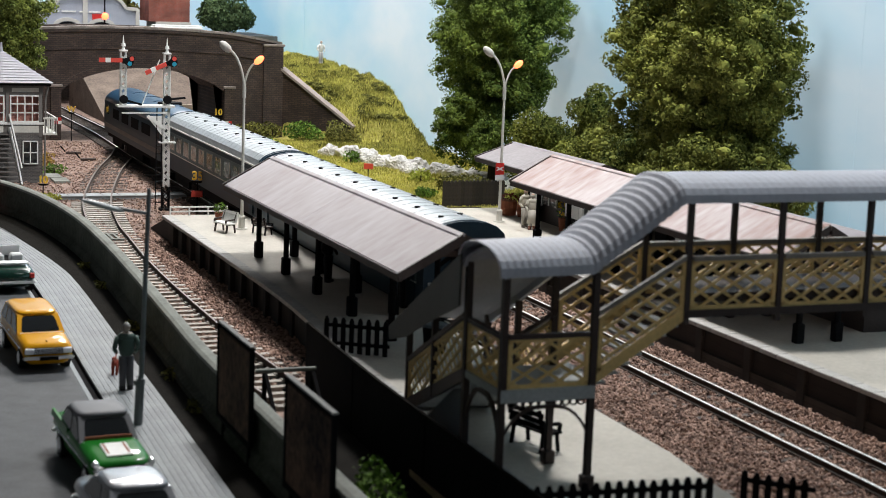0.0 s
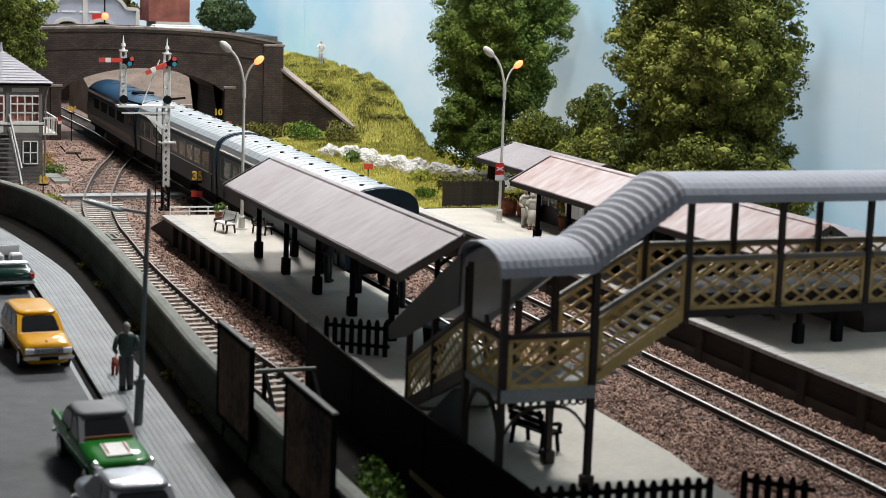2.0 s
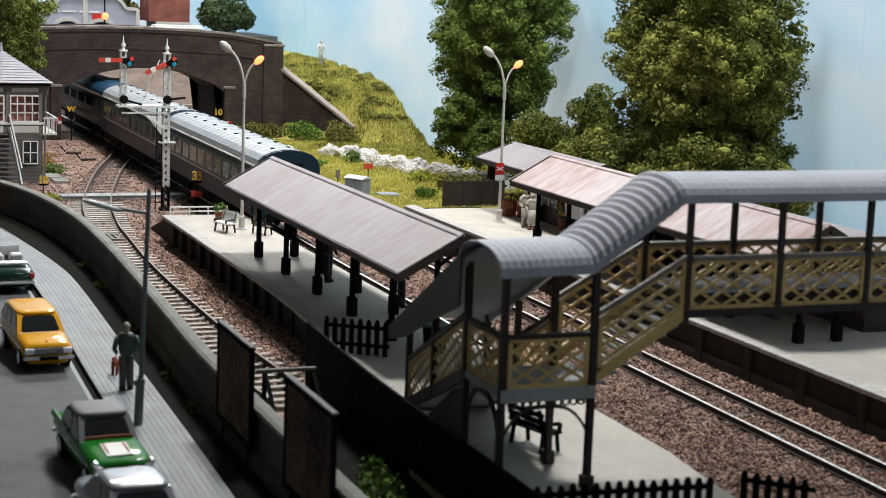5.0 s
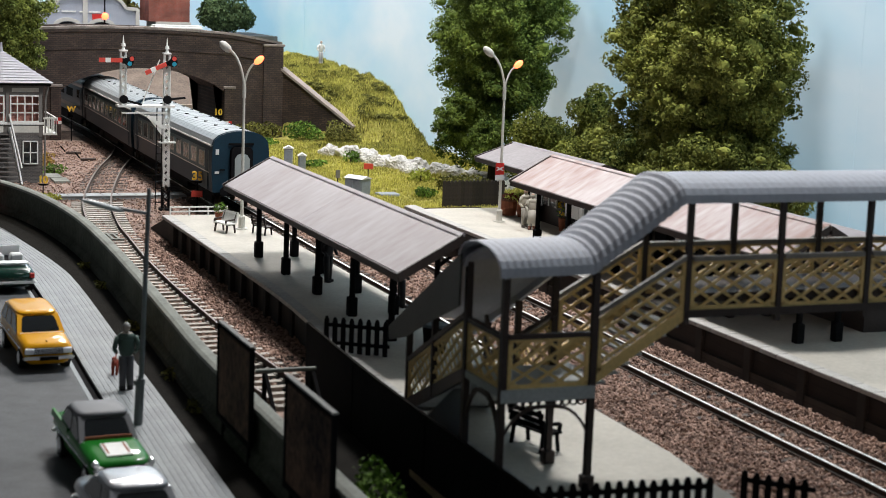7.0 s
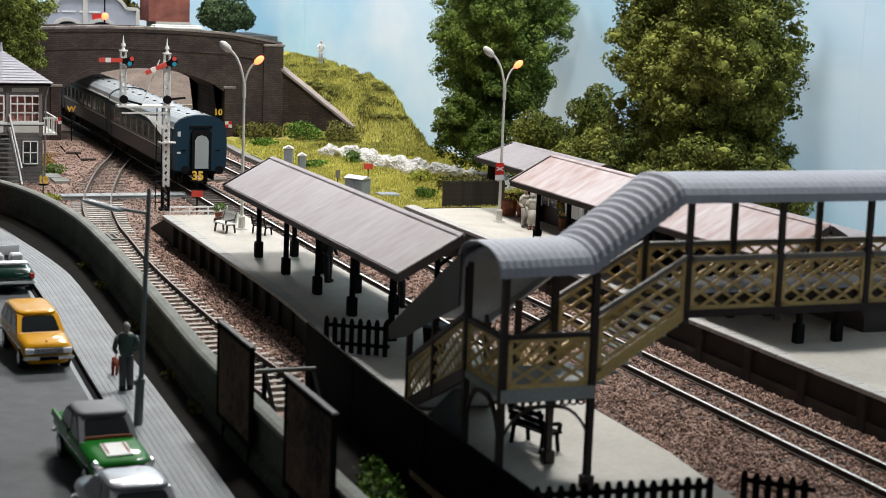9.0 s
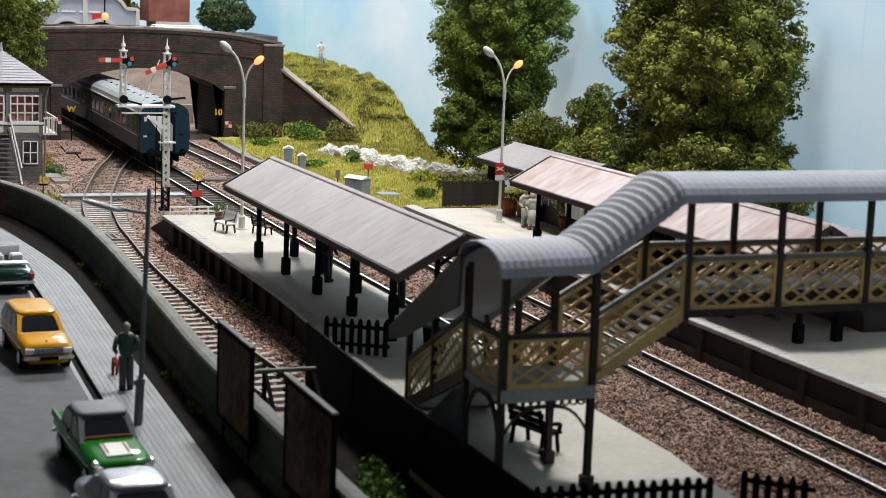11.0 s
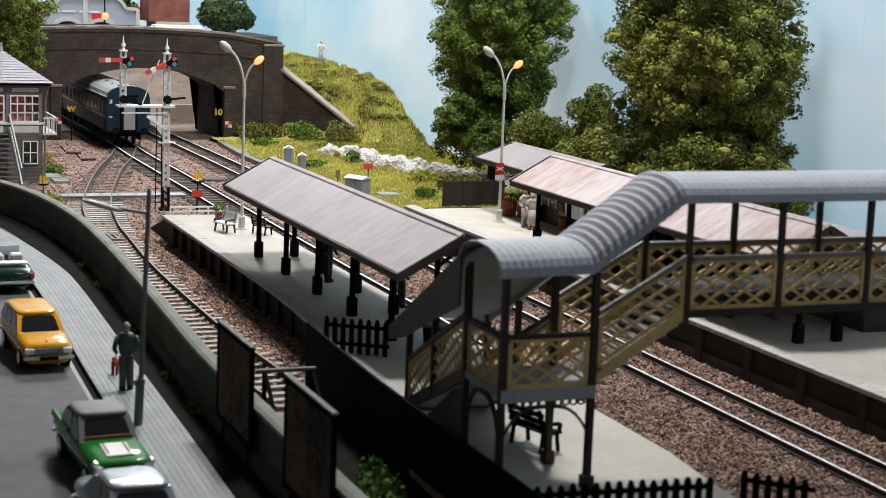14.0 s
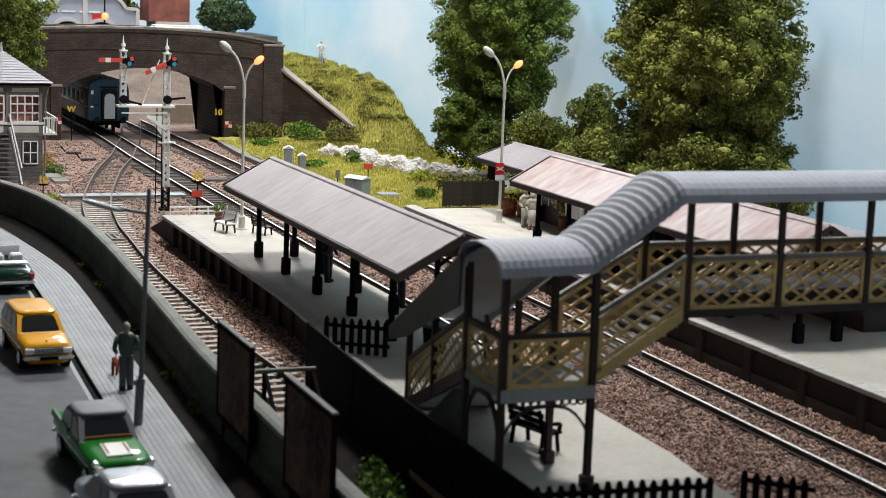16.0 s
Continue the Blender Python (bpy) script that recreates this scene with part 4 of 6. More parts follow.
def station_lamp(x, y, label, rz):
    l = thing("platform_lamp", label, "lamp", "platform lamps", at(x, y, 0.91, rz))
    part("pole", pole(((0, 0, 0), (0, 0, 0.5), 0.14, 0.13), ((0, 0, 0.5), (0, 0, 0.56), 0.15, 0.1), ((0, 0, 0.56), (0, 0, 5.9), 0.068, 0.052), n=12), M_CREAMP, l, "cream tubular pole")
    part("foot", pole(((0, 0, 0), (0, 0, 0.06), 0.26, 0.24), n=14), M_CREAMP, l)
    part("clamp", pole(((0, 0, 5.35), (0, 0, 5.9), 0.08, 0.08)), M_CREAMP, l)
    for x1, z1, mt in ((-0.62, 7.25, M_CREAMP), (0.42, 6.75, M_CREAMP)):
        bm = bmesh.new()
        pts = arm_curve(0.0, 5.7, x1, z1)
        for a, b in zip(pts, pts[1:]):
            rod(bm, a, b, 0.052 if x1 < 0 else 0.04, n=8)
        part("arm", bm, mt, l)
        bm = bmesh.new()
        bmesh.ops.create_icosphere(bm, subdivisions=2, radius=0.2 if x1 < 0 else 0.16)
        t = Vector((x1, 0, z1)) - Vector(pts[-3])
        t.normalize()
        rot = Vector((0, 0, 1)).rotation_difference(t).to_matrix()
        for v in bm.verts:
            c = Vector((v.co.x * 0.85, v.co.y * 0.85, v.co.z * 1.55))
            v.co = rot @ c + Vector((x1, 0, z1)) + t * 0.2
        lit = x1 > 0
        part("lamp_head", bm, M_ORANGE if lit else M_CREAMP, l, "glowing orange lamp head" if lit else "unlit white lamp head", True)
    return l


station_lamp(17.15, 65.2, "tall cream twin-arm platform lamp, one head lit orange", -8)
l2 = station_lamp(28.85, 65.8, "cream twin-arm platform lamp with a red sign, one head lit", -8)
part("sign_plate", boxes((-0.28, 0.1, -0.12, -0.09, 2.1, 2.6)), M_RED, l2, "red enamel sign")
part("sign_plate", boxes((-0.28, 0.1, -0.12, -0.09, 1.85, 2.08)), M_PALEGREY, l2, "pale plate under the red sign")
part("sign_mark", bar((-0.24, -0.135, 2.27), (0.06, -0.135, 2.43), 0.03, 0.05), M_PALEGREY, l2)
part("sign_mark", bar((-0.24, -0.135, 2.43), (0.06, -0.135, 2.27), 0.03, 0.05), M_PALEGREY, l2)

sl = thing("street_lamp", "grey roadside lamp with one long sloping arm", "street lamp", m=at(7.75, 38.7, 0.32))
part("pole", pole(((-0.05, 0, 0), (0.0, 0, 1.15), 0.11, 0.11), ((0.0, 0, 1.15), (0.03, 0, 1.2), 0.11, 0.06), ((0.02, 0, 1.2), (0.17, 0, 5.75), 0.065, 0.05), n=10), M_LAMPGREY, sl)
part("arm", pole(((0.17, 0, 5.15), (-0.6, 0, 5.3), 0.045, 0.045)), M_LAMPGREY, sl)
bm = bmesh.new()
bmesh.ops.create_icosphere(bm, subdivisions=3, radius=1)
for v in bm.verts:
    v.co = Vector((v.co.x * 0.52 - 0.92, v.co.y * 0.13, v.co.z * 0.075 + 5.36 - 0.15 * v.co.x))
part("lantern", bm, mat("lantern_grey", (0.40, 0.43, 0.44), 0.4, vary=0.1), sl, "pale grey flat lantern", True)
part("collar", pole(((-0.03, 0, 1.0), (-0.03, 0, 1.12), 0.14, 0.14)), M_LAMPGREY, sl)


# ---- bracket signal ----
def lattice_post(x, z0, z1, w, parent, y=0.0, paint=M_WHITE, label="white lattice post"):
    bm = bmesh.new()
    for sx in (-1, 1):
        for sy in (-1, 1):
            beam(bm, (x + sx * w / 2, y + sy * w / 2, z0), (x + sx * w / 2, y + sy * w / 2, z1), 0.05, 0.05, (0, 1, 0))
    step = 0.34
    z = z0
    while z + step <= z1 + 0.01:
        for sy in (-1, 1):
            beam(bm, (x - w / 2, y + sy * w / 2, z), (x + w / 2, y + sy * w / 2, z + step), 0.035, 0.05, (0, 1, 0))
            beam(bm, (x + w / 2, y + sy * w / 2, z), (x - w / 2, y + sy * w / 2, z + step), 0.035, 0.05, (0, 1, 0))
            for sx in (-1, 1):
                beam(bm, (x + sx * w / 2, y - w / 2 * sy, z), (x + sx * w / 2, y + w / 2 * sy, z + step), 0.035, 0.05, (1, 0, 0))
        z += step
    return part("lattice_post", bm, paint, parent, label)


sig = thing("bracket_signal", "white lattice bracket signal with two red arms", "signal", m=at(17.05, 79.4))
lattice_post(0, -0.3, 0.85, 0.3, sig, 0.0, M_BLACK, "black painted foot of the lattice post")
part("post_foot", soft_box(-0.3, 0.3, -0.3, 0.3, -0.34, -0.2, 0.03), M_BLACK, sig)
lattice_post(0, 0.85, 7.25, 0.26, sig)
lattice_post(-2.1, 4.8, 7.35, 0.24, sig)
for x, z in ((0, 7.25), (-2.1, 7.35)):
    f = part("post_cap", soft_box(x - 0.19, x + 0.19, -0.19, 0.19, z, z + 0.08, 0.02), M_WHITE, sig)
    part("finial", pole(((x, 0, z + 0.08), (x, 0, z + 0.25), 0.1, 0.05), ((x, 0, z + 0.25), (x, 0, z + 0.4), 0.12, 0.09), ((x, 0, z + 0.4), (x, 0, z + 0.78), 0.05, 0.01)), M_WHITE, f)


def signal_arm(x, z, tilt):
    holder = part("arm_spindle", pole(((x, -0.35, z), (x, 0.1, z), 0.07, 0.07)), M_BLACK, sig)
    R = Matrix.Rotation(radians(-tilt), 3, "Y")

    def turned(bm):
        for v in bm.verts:
            v.co = R @ v.co + Vector((x, -0.3, z))
        return bm
    part("arm", turned(boxes((-1.2, -0.1, -0.025, 0.025, -0.105, 0.105))), M_SIGNRED, holder, "red signal arm")
    part("arm_stripe", turned(boxes((-0.9, -0.65, -0.03, 0.03, -0.107, 0.107))), M_WHITE, holder, "white stripe")
    part("spectacle", turned(along_y([(-0.1, -0.08), (0.1, -0.24), (0.34, -0.3), (0.45, -0.08), (0.48, 0.17), (0.32, 0.21), (0.1, 0.11), (-0.1, 0.09)], -0.02, 0.02)), M_BLACK, holder)
    part("spectacle_glass", turned(pole(((0.25, -0.035, -0.16), (0.25, 0.035, -0.16), 0.11, 0.11), n=12)), M_BLUEGLASS, holder)
    part("spectacle_glass", turned(pole(((0.35, -0.035, 0.08), (0.35, 0.035, 0.08), 0.11, 0.11), n=12)), M_SIGNRED, holder)


signal_arm(0, 6.85, 24)
signal_arm(-2.1, 6.95, 0)
part("bracket_deck", boxes((-2.4, 0.35, -0.35, 0.35, 4.72, 4.82)), M_WHITE, sig)
part("bracket_beam", bar((-2.2, -0.2, 4.45), (0, -0.2, 4.45), 0.06, 0.07), M_WHITE, sig)
part("bracket_strut", bar((-0.95, -0.2, 4.3), (-0.2, -0.2, 3.75), 0.1, 0.16), M_WHITE, sig)
part("gusset", along_y([(-0.2, 3.3), (-0.2, 4.3), (-1.0, 4.3)], -0.22, -0.18), M_WHITE, sig)
part("stay", pole(((-1.2, 0, 4.8), (-0.35, 0, 7.0), 0.03, 0.03)), M_WHITE, sig)
for x, z, s in ((0, 5.1, 1), (-2.1, 5.1, 1)):
    lv = part("balance_lever", bar((x - 0.1, -0.3, z), (x + 0.85 * s, -0.3, z - 0.25 * (1 if x < 0 else -0.4)), 0.06, 0.1), M_BLACK, sig)
    part("balance_weight", pole(((x - 0.02, -0.4, z), (x - 0.02, -0.2, z), 0.2, 0.2), n=12), M_BLACK, lv)
ladder = part("ladder_stile", bar((-0.55, -0.2, -0.3), (-0.5, -0.2, 4.7), 0.045, 0.05, (0, 1, 0)), M_BLACK, sig)
part("ladder_stile", bar((-0.25, -0.2, -0.3), (-0.25, -0.2, 4.7), 0.045, 0.05, (0, 1, 0)), M_BLACK, sig)
for i in range(13):
    part("rung", bar((-0.54, -0.2, 0.1 + i * 0.34), (-0.25, -0.2, 0.1 + i * 0.34), 0.035, 0.035), M_BLACK, ladder)
part("rung_platform", boxes((-0.4, 0.4, -0.35, -0.1, 3.0, 3.06)), M_WHITE, sig)

# ---- signal box ----
sb = thing("signal_box", "timber and brick signal box with a pale slate hipped roof", "signal box", m=at(12.72, 90.4))
part("base_wall", boxes((-5.6, 0, 0, 4.0, -0.3, 2.3)), M_BOXBRICK, sb, "grey brick base")
part("upper_wall", boxes((-5.6, 0.02, -0.02, 4.0, 2.3, 2.95)), M_TIMBERGREY, sb, "grey boarded upper floor")
part("frieze", boxes((-5.6, 0.02, -0.02, 4.0, 4.42, 5.0)), M_TIMBERGREY, sb)
part("interior", boxes((-5.5, -0.1, 0.9, 3.9, 2.95, 4.42)), M_INTERIOR, sb, "warm reddish interior")
for x in (-5.55, -3.7, -1.85, -0.12):
    part("corner_post", boxes((x - 0.07, x + 0.11, -0.05, 0.1, 2.2, 5.0)), M_TIMBERGREY, sb)
part("corner_post", boxes((-0.1, 0.04, 3.85, 4.0, 2.2, 5.0)), M_TIMBERGREY, sb)
part("sill", boxes((-5.65, 0.1, -0.12, 0.0, 2.85, 2.97)), M_WHITE, sb)
for x0 in (-5.35, -3.55, -1.7):
    w = part("window", boxes((x0, x0 + 0.07, -0.04, 0.04, 2.97, 4.42), (x0 + 1.5, x0 + 1.57, -0.04, 0.04, 2.97, 4.42), (x0 + 0.07, x0 + 1.5, -0.04, 0.04, 2.97, 3.04), (x0 + 0.07, x0 + 1.5, -0.04, 0.04, 4.34, 4.42)), M_WHITE, sb, "white multi-pane window")
    for k in range(1, 4):
        part("glazing_bar", boxes((x0 + k * 0.39 - 0.03, x0 + k * 0.39 + 0.03, -0.035, 0.03, 3.04, 4.34)), M_WHITE, w)
    for k in range(1, 3):
        part("glazing_bar", boxes((x0 + 0.07, x0 + 1.5, -0.03, 0.025, 2.97 + k * 0.47, 3.03 + k * 0.47)), M_WHITE, w)
    part("panel", boxes((x0 + 0.1, x0 + 1.5, -0.06, -0.02, 4.58, 4.8)), M_CREAMP, sb, "pale board")
    part("panel", boxes((x0 + 0.1, x0 + 1.5, -0.06, -0.02, 2.42, 2.78)), M_CREAMP, sb, "pale board")
for y0 in (0.3, 2.2):
    w = part("side_window", boxes((-0.03, 0.05, y0, y0 + 1.5, 2.97, 4.42)), M_GLASSD, sb)
    part("glazing_bar", boxes((0.05, 0.08, y0 + 0.7, y0 + 0.77, 2.97, 4.42)), M_WHITE, w)
w = part("ground_window", boxes((-1.0, -0.3, -0.05, 0.0, 0.8, 1.9)), M_GLASSD, sb, "dark round-headed window")
for a, b in (((-1.03, 0.75), (-1.03, 1.95)), ((-0.27, 0.75), (-0.27, 1.95)), ((-0.65, 0.75), (-0.65, 1.95)), ((-1.03, 1.95), (-0.27, 1.95)), ((-1.03, 1.35), (-0.27, 1.35)), ((-1.03, 0.75), (-0.27, 0.75))):
    part("glazing_bar", bar((a[0], -0.07, a[1]), (b[0], -0.07, b[1]), 0.06, 0.07, (0, 1, 0)), M_WHITE, w)
part("fascia", boxes((-6.0, 0.4, -0.4, 4.4, 4.94, 5.06)), M_BLACK, sb)
rx0, rx1, ry0, ry1, rz0, rz1 = -6.1, 0.5, -0.5, 4.5, 5.06, 6.6
roof = part("roof", loft([[(rx0, ry0, rz0), (rx1, ry0, rz0), (rx1, ry1, rz0), (rx0, ry1, rz0)], [(rx0 + 2.3, 1.98, rz1), (rx1 - 2.3, 1.98, rz1), (rx1 - 2.3, 2.02, rz1), (rx0 + 2.3, 2.02, rz1)]]), M_SLATE, sb, "pale lilac slate roof")
rows = 12
for k in range(rows):
    t0, t1 = k / rows, (k + 1) / rows
    zz = rz0 + (rz1 - rz0) * t0
    xa, xb, ya, yb = rx0 + 2.3 * t0, rx1 - 2.3 * t0, ry0 + 2.48 * t0, ry1 - 2.48 * t0
    xc, xd, yc, yd = rx0 + 2.3 * t1, rx1 - 2.3 * t1, ry0 + 2.48 * t1, ry1 - 2.48 * t1
    z2 = rz0 + (rz1 - rz0) * t1
    part("slate_course", loft([[(xa - 0.03, ya - 0.05, zz + 0.05), (xb + 0.03, ya - 0.05, zz + 0.05), (xb + 0.03, yb, zz + 0.05), (xa - 0.03, yb, zz + 0.05)], [(xc, yc, z2 + 0.02), (xd, yc, z2 + 0.02), (xd, yd, z2 + 0.02), (xc, yd, z2 + 0.02)]]), M_SLATE, roof)
part("ridge_finial", pole(((-1.9, 2, 6.6), (-1.9, 2, 7.1), 0.09, 0.05)), M_SLATE, sb)
part("gutter_pipe", pole(((0.25, -0.3, 4.9), (0.15, -0.1, 4.2), 0.05, 0.05), ((0.15, -0.1, 4.2), (0.1, -0.08, 0), 0.05, 0.05)), M_TIMBERGREY, sb)
part("balcony", boxes((0.02, 0.75, -0.2, 4.0, 2.3, 2.4)), M_CREAMP, sb)
for i in range(6):
    part("baluster", boxes((0.66, 0.72, -0.2 + i * 0.8, -0.14 + i * 0.8, 2.4, 3.2)), M_CREAMP, sb)
for i in range(4):
    part("baluster", boxes((0.06 + i * 0.2, 0.1 + i * 0.2, -0.2, -0.16, 2.4, 3.2)), M_CREAMP, sb)
part("balcony_rail", boxes((0.02, 0.75, -0.22, -0.14, 3.15, 3.24)), M_CREAMP, sb)
part("balcony_rail", boxes((0.65, 0.74, -0.2, 4.0, 3.15, 3.24)), M_CREAMP, sb)
for x in (-2.35, -1.2):
    part("stair_string", bar((x - 0.1, -1.6, -0.2), (x - 0.55, -0.15, 2.7), 0.1, 0.16), M_WHITE, sb, "white stair side")
    part("stair_rail", bar((x - 0.1, -1.65, 0.7), (x - 0.55, -0.15, 3.4), 0.07, 0.08), M_WHITE, sb)
for i in range(11):
    part("stair_tread", boxes((-2.4 - i * 0.04, -1.3 - i * 0.04, -1.6 + i * 0.135, -1.38 + i * 0.135, -0.05 + i * 0.235, 0.0 + i * 0.235)), M_TIMBERGREY, sb)
for x, y in ((13.15, 91.9), (13.3, 90.0)):
    tagged(part("paving_slab", soft_box(x, x + 0.85, y, y + 1.6, -0.3, -0.16, 0.02), M_WALLTOP), "pale concrete slab beside the signal box", "slab", "paving slabs")

# ---- cabinets and small signs by the line ----
for x, y, w, h, lab in ((27.3, 93.4, 0.5, 1.35, "tall grey lineside cabinet with a pale sloping top"), (27.9, 92.6, 0.42, 1.0, "small grey lineside cabinet with a pale top")):
    c = thing("relay_cabinet", lab, "cabinet", "lineside cabinets", at(x, y, 0, -15))
    part("body", soft_box(-w / 2, w / 2, -0.3, 0.3, -0.05, h - 0.1, 0.02), M_GREYBOX, c)
    part("top", along_y([(-w / 2 - 0.06, h - 0.1), (w / 2 + 0.06, h - 0.1), (0, h + 0.06)], -0.36, 0.36), M_PALEGREY, c)
    part("door", soft_box(-w / 2 + 0.05, w / 2 - 0.05, -0.33, -0.28, 0.08, h - 0.2, 0.01), M_GREYBOX, c)
c = thing("relay_cabinet", "wide grey lineside cabinet with two doors and a pale top", "cabinet", "lineside cabinets", at(27.85, 82.2, 0, -60))
part("body", soft_box(-0.6, 0.6, -0.35, 0.35, -0.05, 0.85, 0.02), M_GREYBOX, c)
part("top", along_x([(-0.42, 0.85), (0.42, 0.85), (0, 1.0)], -0.66, 0.66), M_PALEGREY, c)
for x in (-0.56, 0.03):
    part("door", soft_box(x, x + 0.53, -0.39, -0.34, 0.08, 0.78, 0.01), M_GREYBOX, c)
tagged(part("step_slab", soft_box(28.8, 29.9, 81.2, 82.2, -0.05, 0.1, 0.02), M_GREYBOX), "grey slab beside the lineside cabinet", "slab")
for x, y, z in ((30.35, 87.8, 0.8), (18.35, 78.3, 0.62)):
    r = thing("red_sign", "small red board on a thin dark post", "sign", "red lineside signs", at(x, y, 0, -15))
    part("post", pole(((0, 0, -0.3), (0, 0, z), 0.03, 0.03)), M_BLACK, r)
    part("board", soft_box(-0.27, 0.27, -0.05, -0.01, z - 0.15, z + 0.17, 0.015), M_SIGNRED, r, "red enamel board")
r = thing("marker_post", "small weathered brown marker on a post", "sign", m=at(27.9, 85.8, 0))
part("post", pole(((0, 0, -0.1), (0, 0, 0.5), 0.03, 0.03)), M_BLACK, r)
part("plate", soft_box(-0.12, 0.12, -0.04, 0, 0.4, 0.85, 0.02), M_TIMBERGREY, r)
tagged(part("cable_trough", ribbon(smooth_path([(27.0, 74), (27.0, 90), (26.9, 101), (27.5, 111)], 1.5), [(-0.3, -0.3), (-0.3, 0.0), (0.2, 0.0), (0.2, -0.3)]), M_TROUGH), "pale grey trough along the grass edge", "trough")


# ---- furniture and figures ----
def bench(x, y, rz, label, seatmat, legmat, z=0.91, k=1.0):
    b = thing("platform_bench", label, "bench", "platform benches", at(x, y, z, rz) @ Matrix.Scale(k, 4))
    for i in range(3):
        part("seat_slat", boxes((-0.62, 0.62, -0.02 + i * 0.16, 0.11 + i * 0.16, 0.42, 0.47)), seatmat, b)
    for i in range(3):
        part("back_slat", bar((-0.62, 0.5 + i * 0.03, 0.58 + i * 0.15), (0.62, 0.5 + i * 0.03, 0.58 + i * 0.15), 0.04, 0.11), seatmat, b)
    for sx in (-0.52, 0.52):
        bm = bmesh.new()
        for p, q in (((0.0, 0.0), (0.06, 0.44)), ((0.5, 0.0), (0.44, 0.44)), ((0.44, 0.42), (0.6, 1.0)), ((0.0, 0.42), (0.46, 0.42)), ((0.0, 0.42), (-0.04, 0.62)), ((-0.04, 0.62), (0.45, 0.66))):
            beam(bm, (sx, p[0], p[1]), (sx, q[0], q[1]), 0.07, 0.07, (1, 0, 0))
        part("bench_end", bm, legmat, b)
    return b


bench(15.7, 32.8, 105, "dark iron platform bench on the sunny platform", M_BLACK, M_BLACK)
white_bench = bench(16.1, 64.5, -72, "white painted platform bench by the lamp", M_WHITE, M_BROWN, k=0.82)
part("seat_board", soft_box(-0.64, 0.64, -0.06, 0.47, 0.43, 0.5, 0.02), M_WHITE, white_bench)
part("back_board", bar((0, 0.46, 0.5), (0, 0.62, 1.02), 1.28, 0.07), M_WHITE, white_bench)
bench(17.8, 63.9, 115, "brown slatted platform bench", M_BROWN, M_BLACK, k=0.72)


def planter(x, y, z, h, pot, leaf, label, r=0.28, n=160, flower=None):
    p = thing("planter", label, "planter", "planters", at(x, y, z))
    part("pot", pole(((0, 0, 0), (0, 0, h), r * 0.75, r), n=12), pot, p)
    clump = foliage("plant", [((0, 0, h + 0.15), (r * 1.2, r * 1.2, 0.28))], n, 0.1, leaf, None)
    clump.parent = p
    if flower:
        f = foliage("flowers", [((0, 0, h + 0.45), (r * 1.1, r * 1.1, 0.4))], 40, 0.13, flower, None)
        f.parent = p


def leaves(blobs, n, size, seed, facing=0.6):
    """Small tilted leaves through the shells of ellipsoids: vertices and faces."""
    g = np.random.default_rng(seed)
    vol = np.array([b[1][0] * b[1][1] + b[1][1] * b[1][2] + b[1][0] * b[1][2] for b in blobs])
    pick = g.choice(len(blobs), n, p=vol / vol.sum())
    cen, rad = np.array([b[0] for b in blobs])[pick], np.array([b[1] for b in blobs])[pick]
    d = g.normal(size=(n, 3))
    d /= np.linalg.norm(d, axis=1)[:, None]
    lump = 1 + 0.10 * np.sin(d[:, :1] * 9 + pick[:, None]) * np.cos(d[:, 2:] * 8 + pick[:, None] * 1.7)
    pos = cen + rad * d * (g.uniform(0.5, 1.08, (n, 1)) ** 0.45) * lump
    a = g.normal(size=(n, 3)) + d * facing
    a /= np.linalg.norm(a, axis=1)[:, None]
    b = np.cross(a, g.normal(size=(n, 3)))
    b /= np.linalg.norm(b, axis=1)[:, None]
    s = size * g.uniform(0.5, 1.3, (n, 1))
    V = np.stack([pos + b * s * 0.6, pos + a * s * 0.15 + np.cross(a, b) * s * 0.4, pos - b * s * 0.6, pos - np.cross(a, b) * s * 0.4], 1).reshape(-1, 3)
    F = np.arange(4 * n).reshape(-1, 4)
    return V, F


SEED = [10]


def foliage(name, blobs, n, size, material, label, facing=0.6, solid=0.0):
    SEED[0] += 1
    V, F = leaves(blobs, n, size, SEED[0], facing)
    F = F.tolist()
    if solid:
        bm = bmesh.new()
        bmesh.ops.create_icosphere(bm, subdivisions=2, radius=1)
        bv = np.array([v.co for v in bm.verts])
        bf = np.array([[v.index for v in f.verts] for f in bm.faces])
        bm.free()
        g = np.random.default_rng(SEED[0])
        parts, o = [V], len(V)
        for c, r in blobs:
            parts.append(np.array(c) + bv * np.array(r) * solid * g.uniform(0.9, 1.08, (len(bv), 1)))
            F += (bf + o).tolist()
            o += len(bv)
        V = np.concatenate(parts)
    ob = cloud(name, V, F, material)
    if label:
        tagged(ob, label)
    return ob


planter(16.85, 67.6, 0.91, 0.36, M_LEATHER, M_BUSH, "terracotta tub with a leafy green plant on the platform", 0.24)
planter(30.6, 63.0, 0.91, 0.55, M_LEATHER, M_BUSH, "terracotta pot with yellow flowers on the platform", 0.22, 60, M_YFLOWER)
for x, y in ((30.2, 67.9), (30.75, 67.2)):
    tb = thing("barrel_tub", "brown wooden tub with red-brown plants", "planter", "barrel tubs", at(x, y, 0.91))
    part("tub", pole(((0, 0, 0), (0, 0, 0.35), 0.36, 0.42), ((0, 0, 0.35), (0, 0, 0.65), 0.42, 0.38), n=14), M_LEATHER, tb)
    foliage("plant", [((0, 0, 0.75), (0.4, 0.4, 0.25))], 90, 0.12, mat("red_leaves", (0.2, 0.05, 0.03), 0.8, bump=0), None).parent = tb


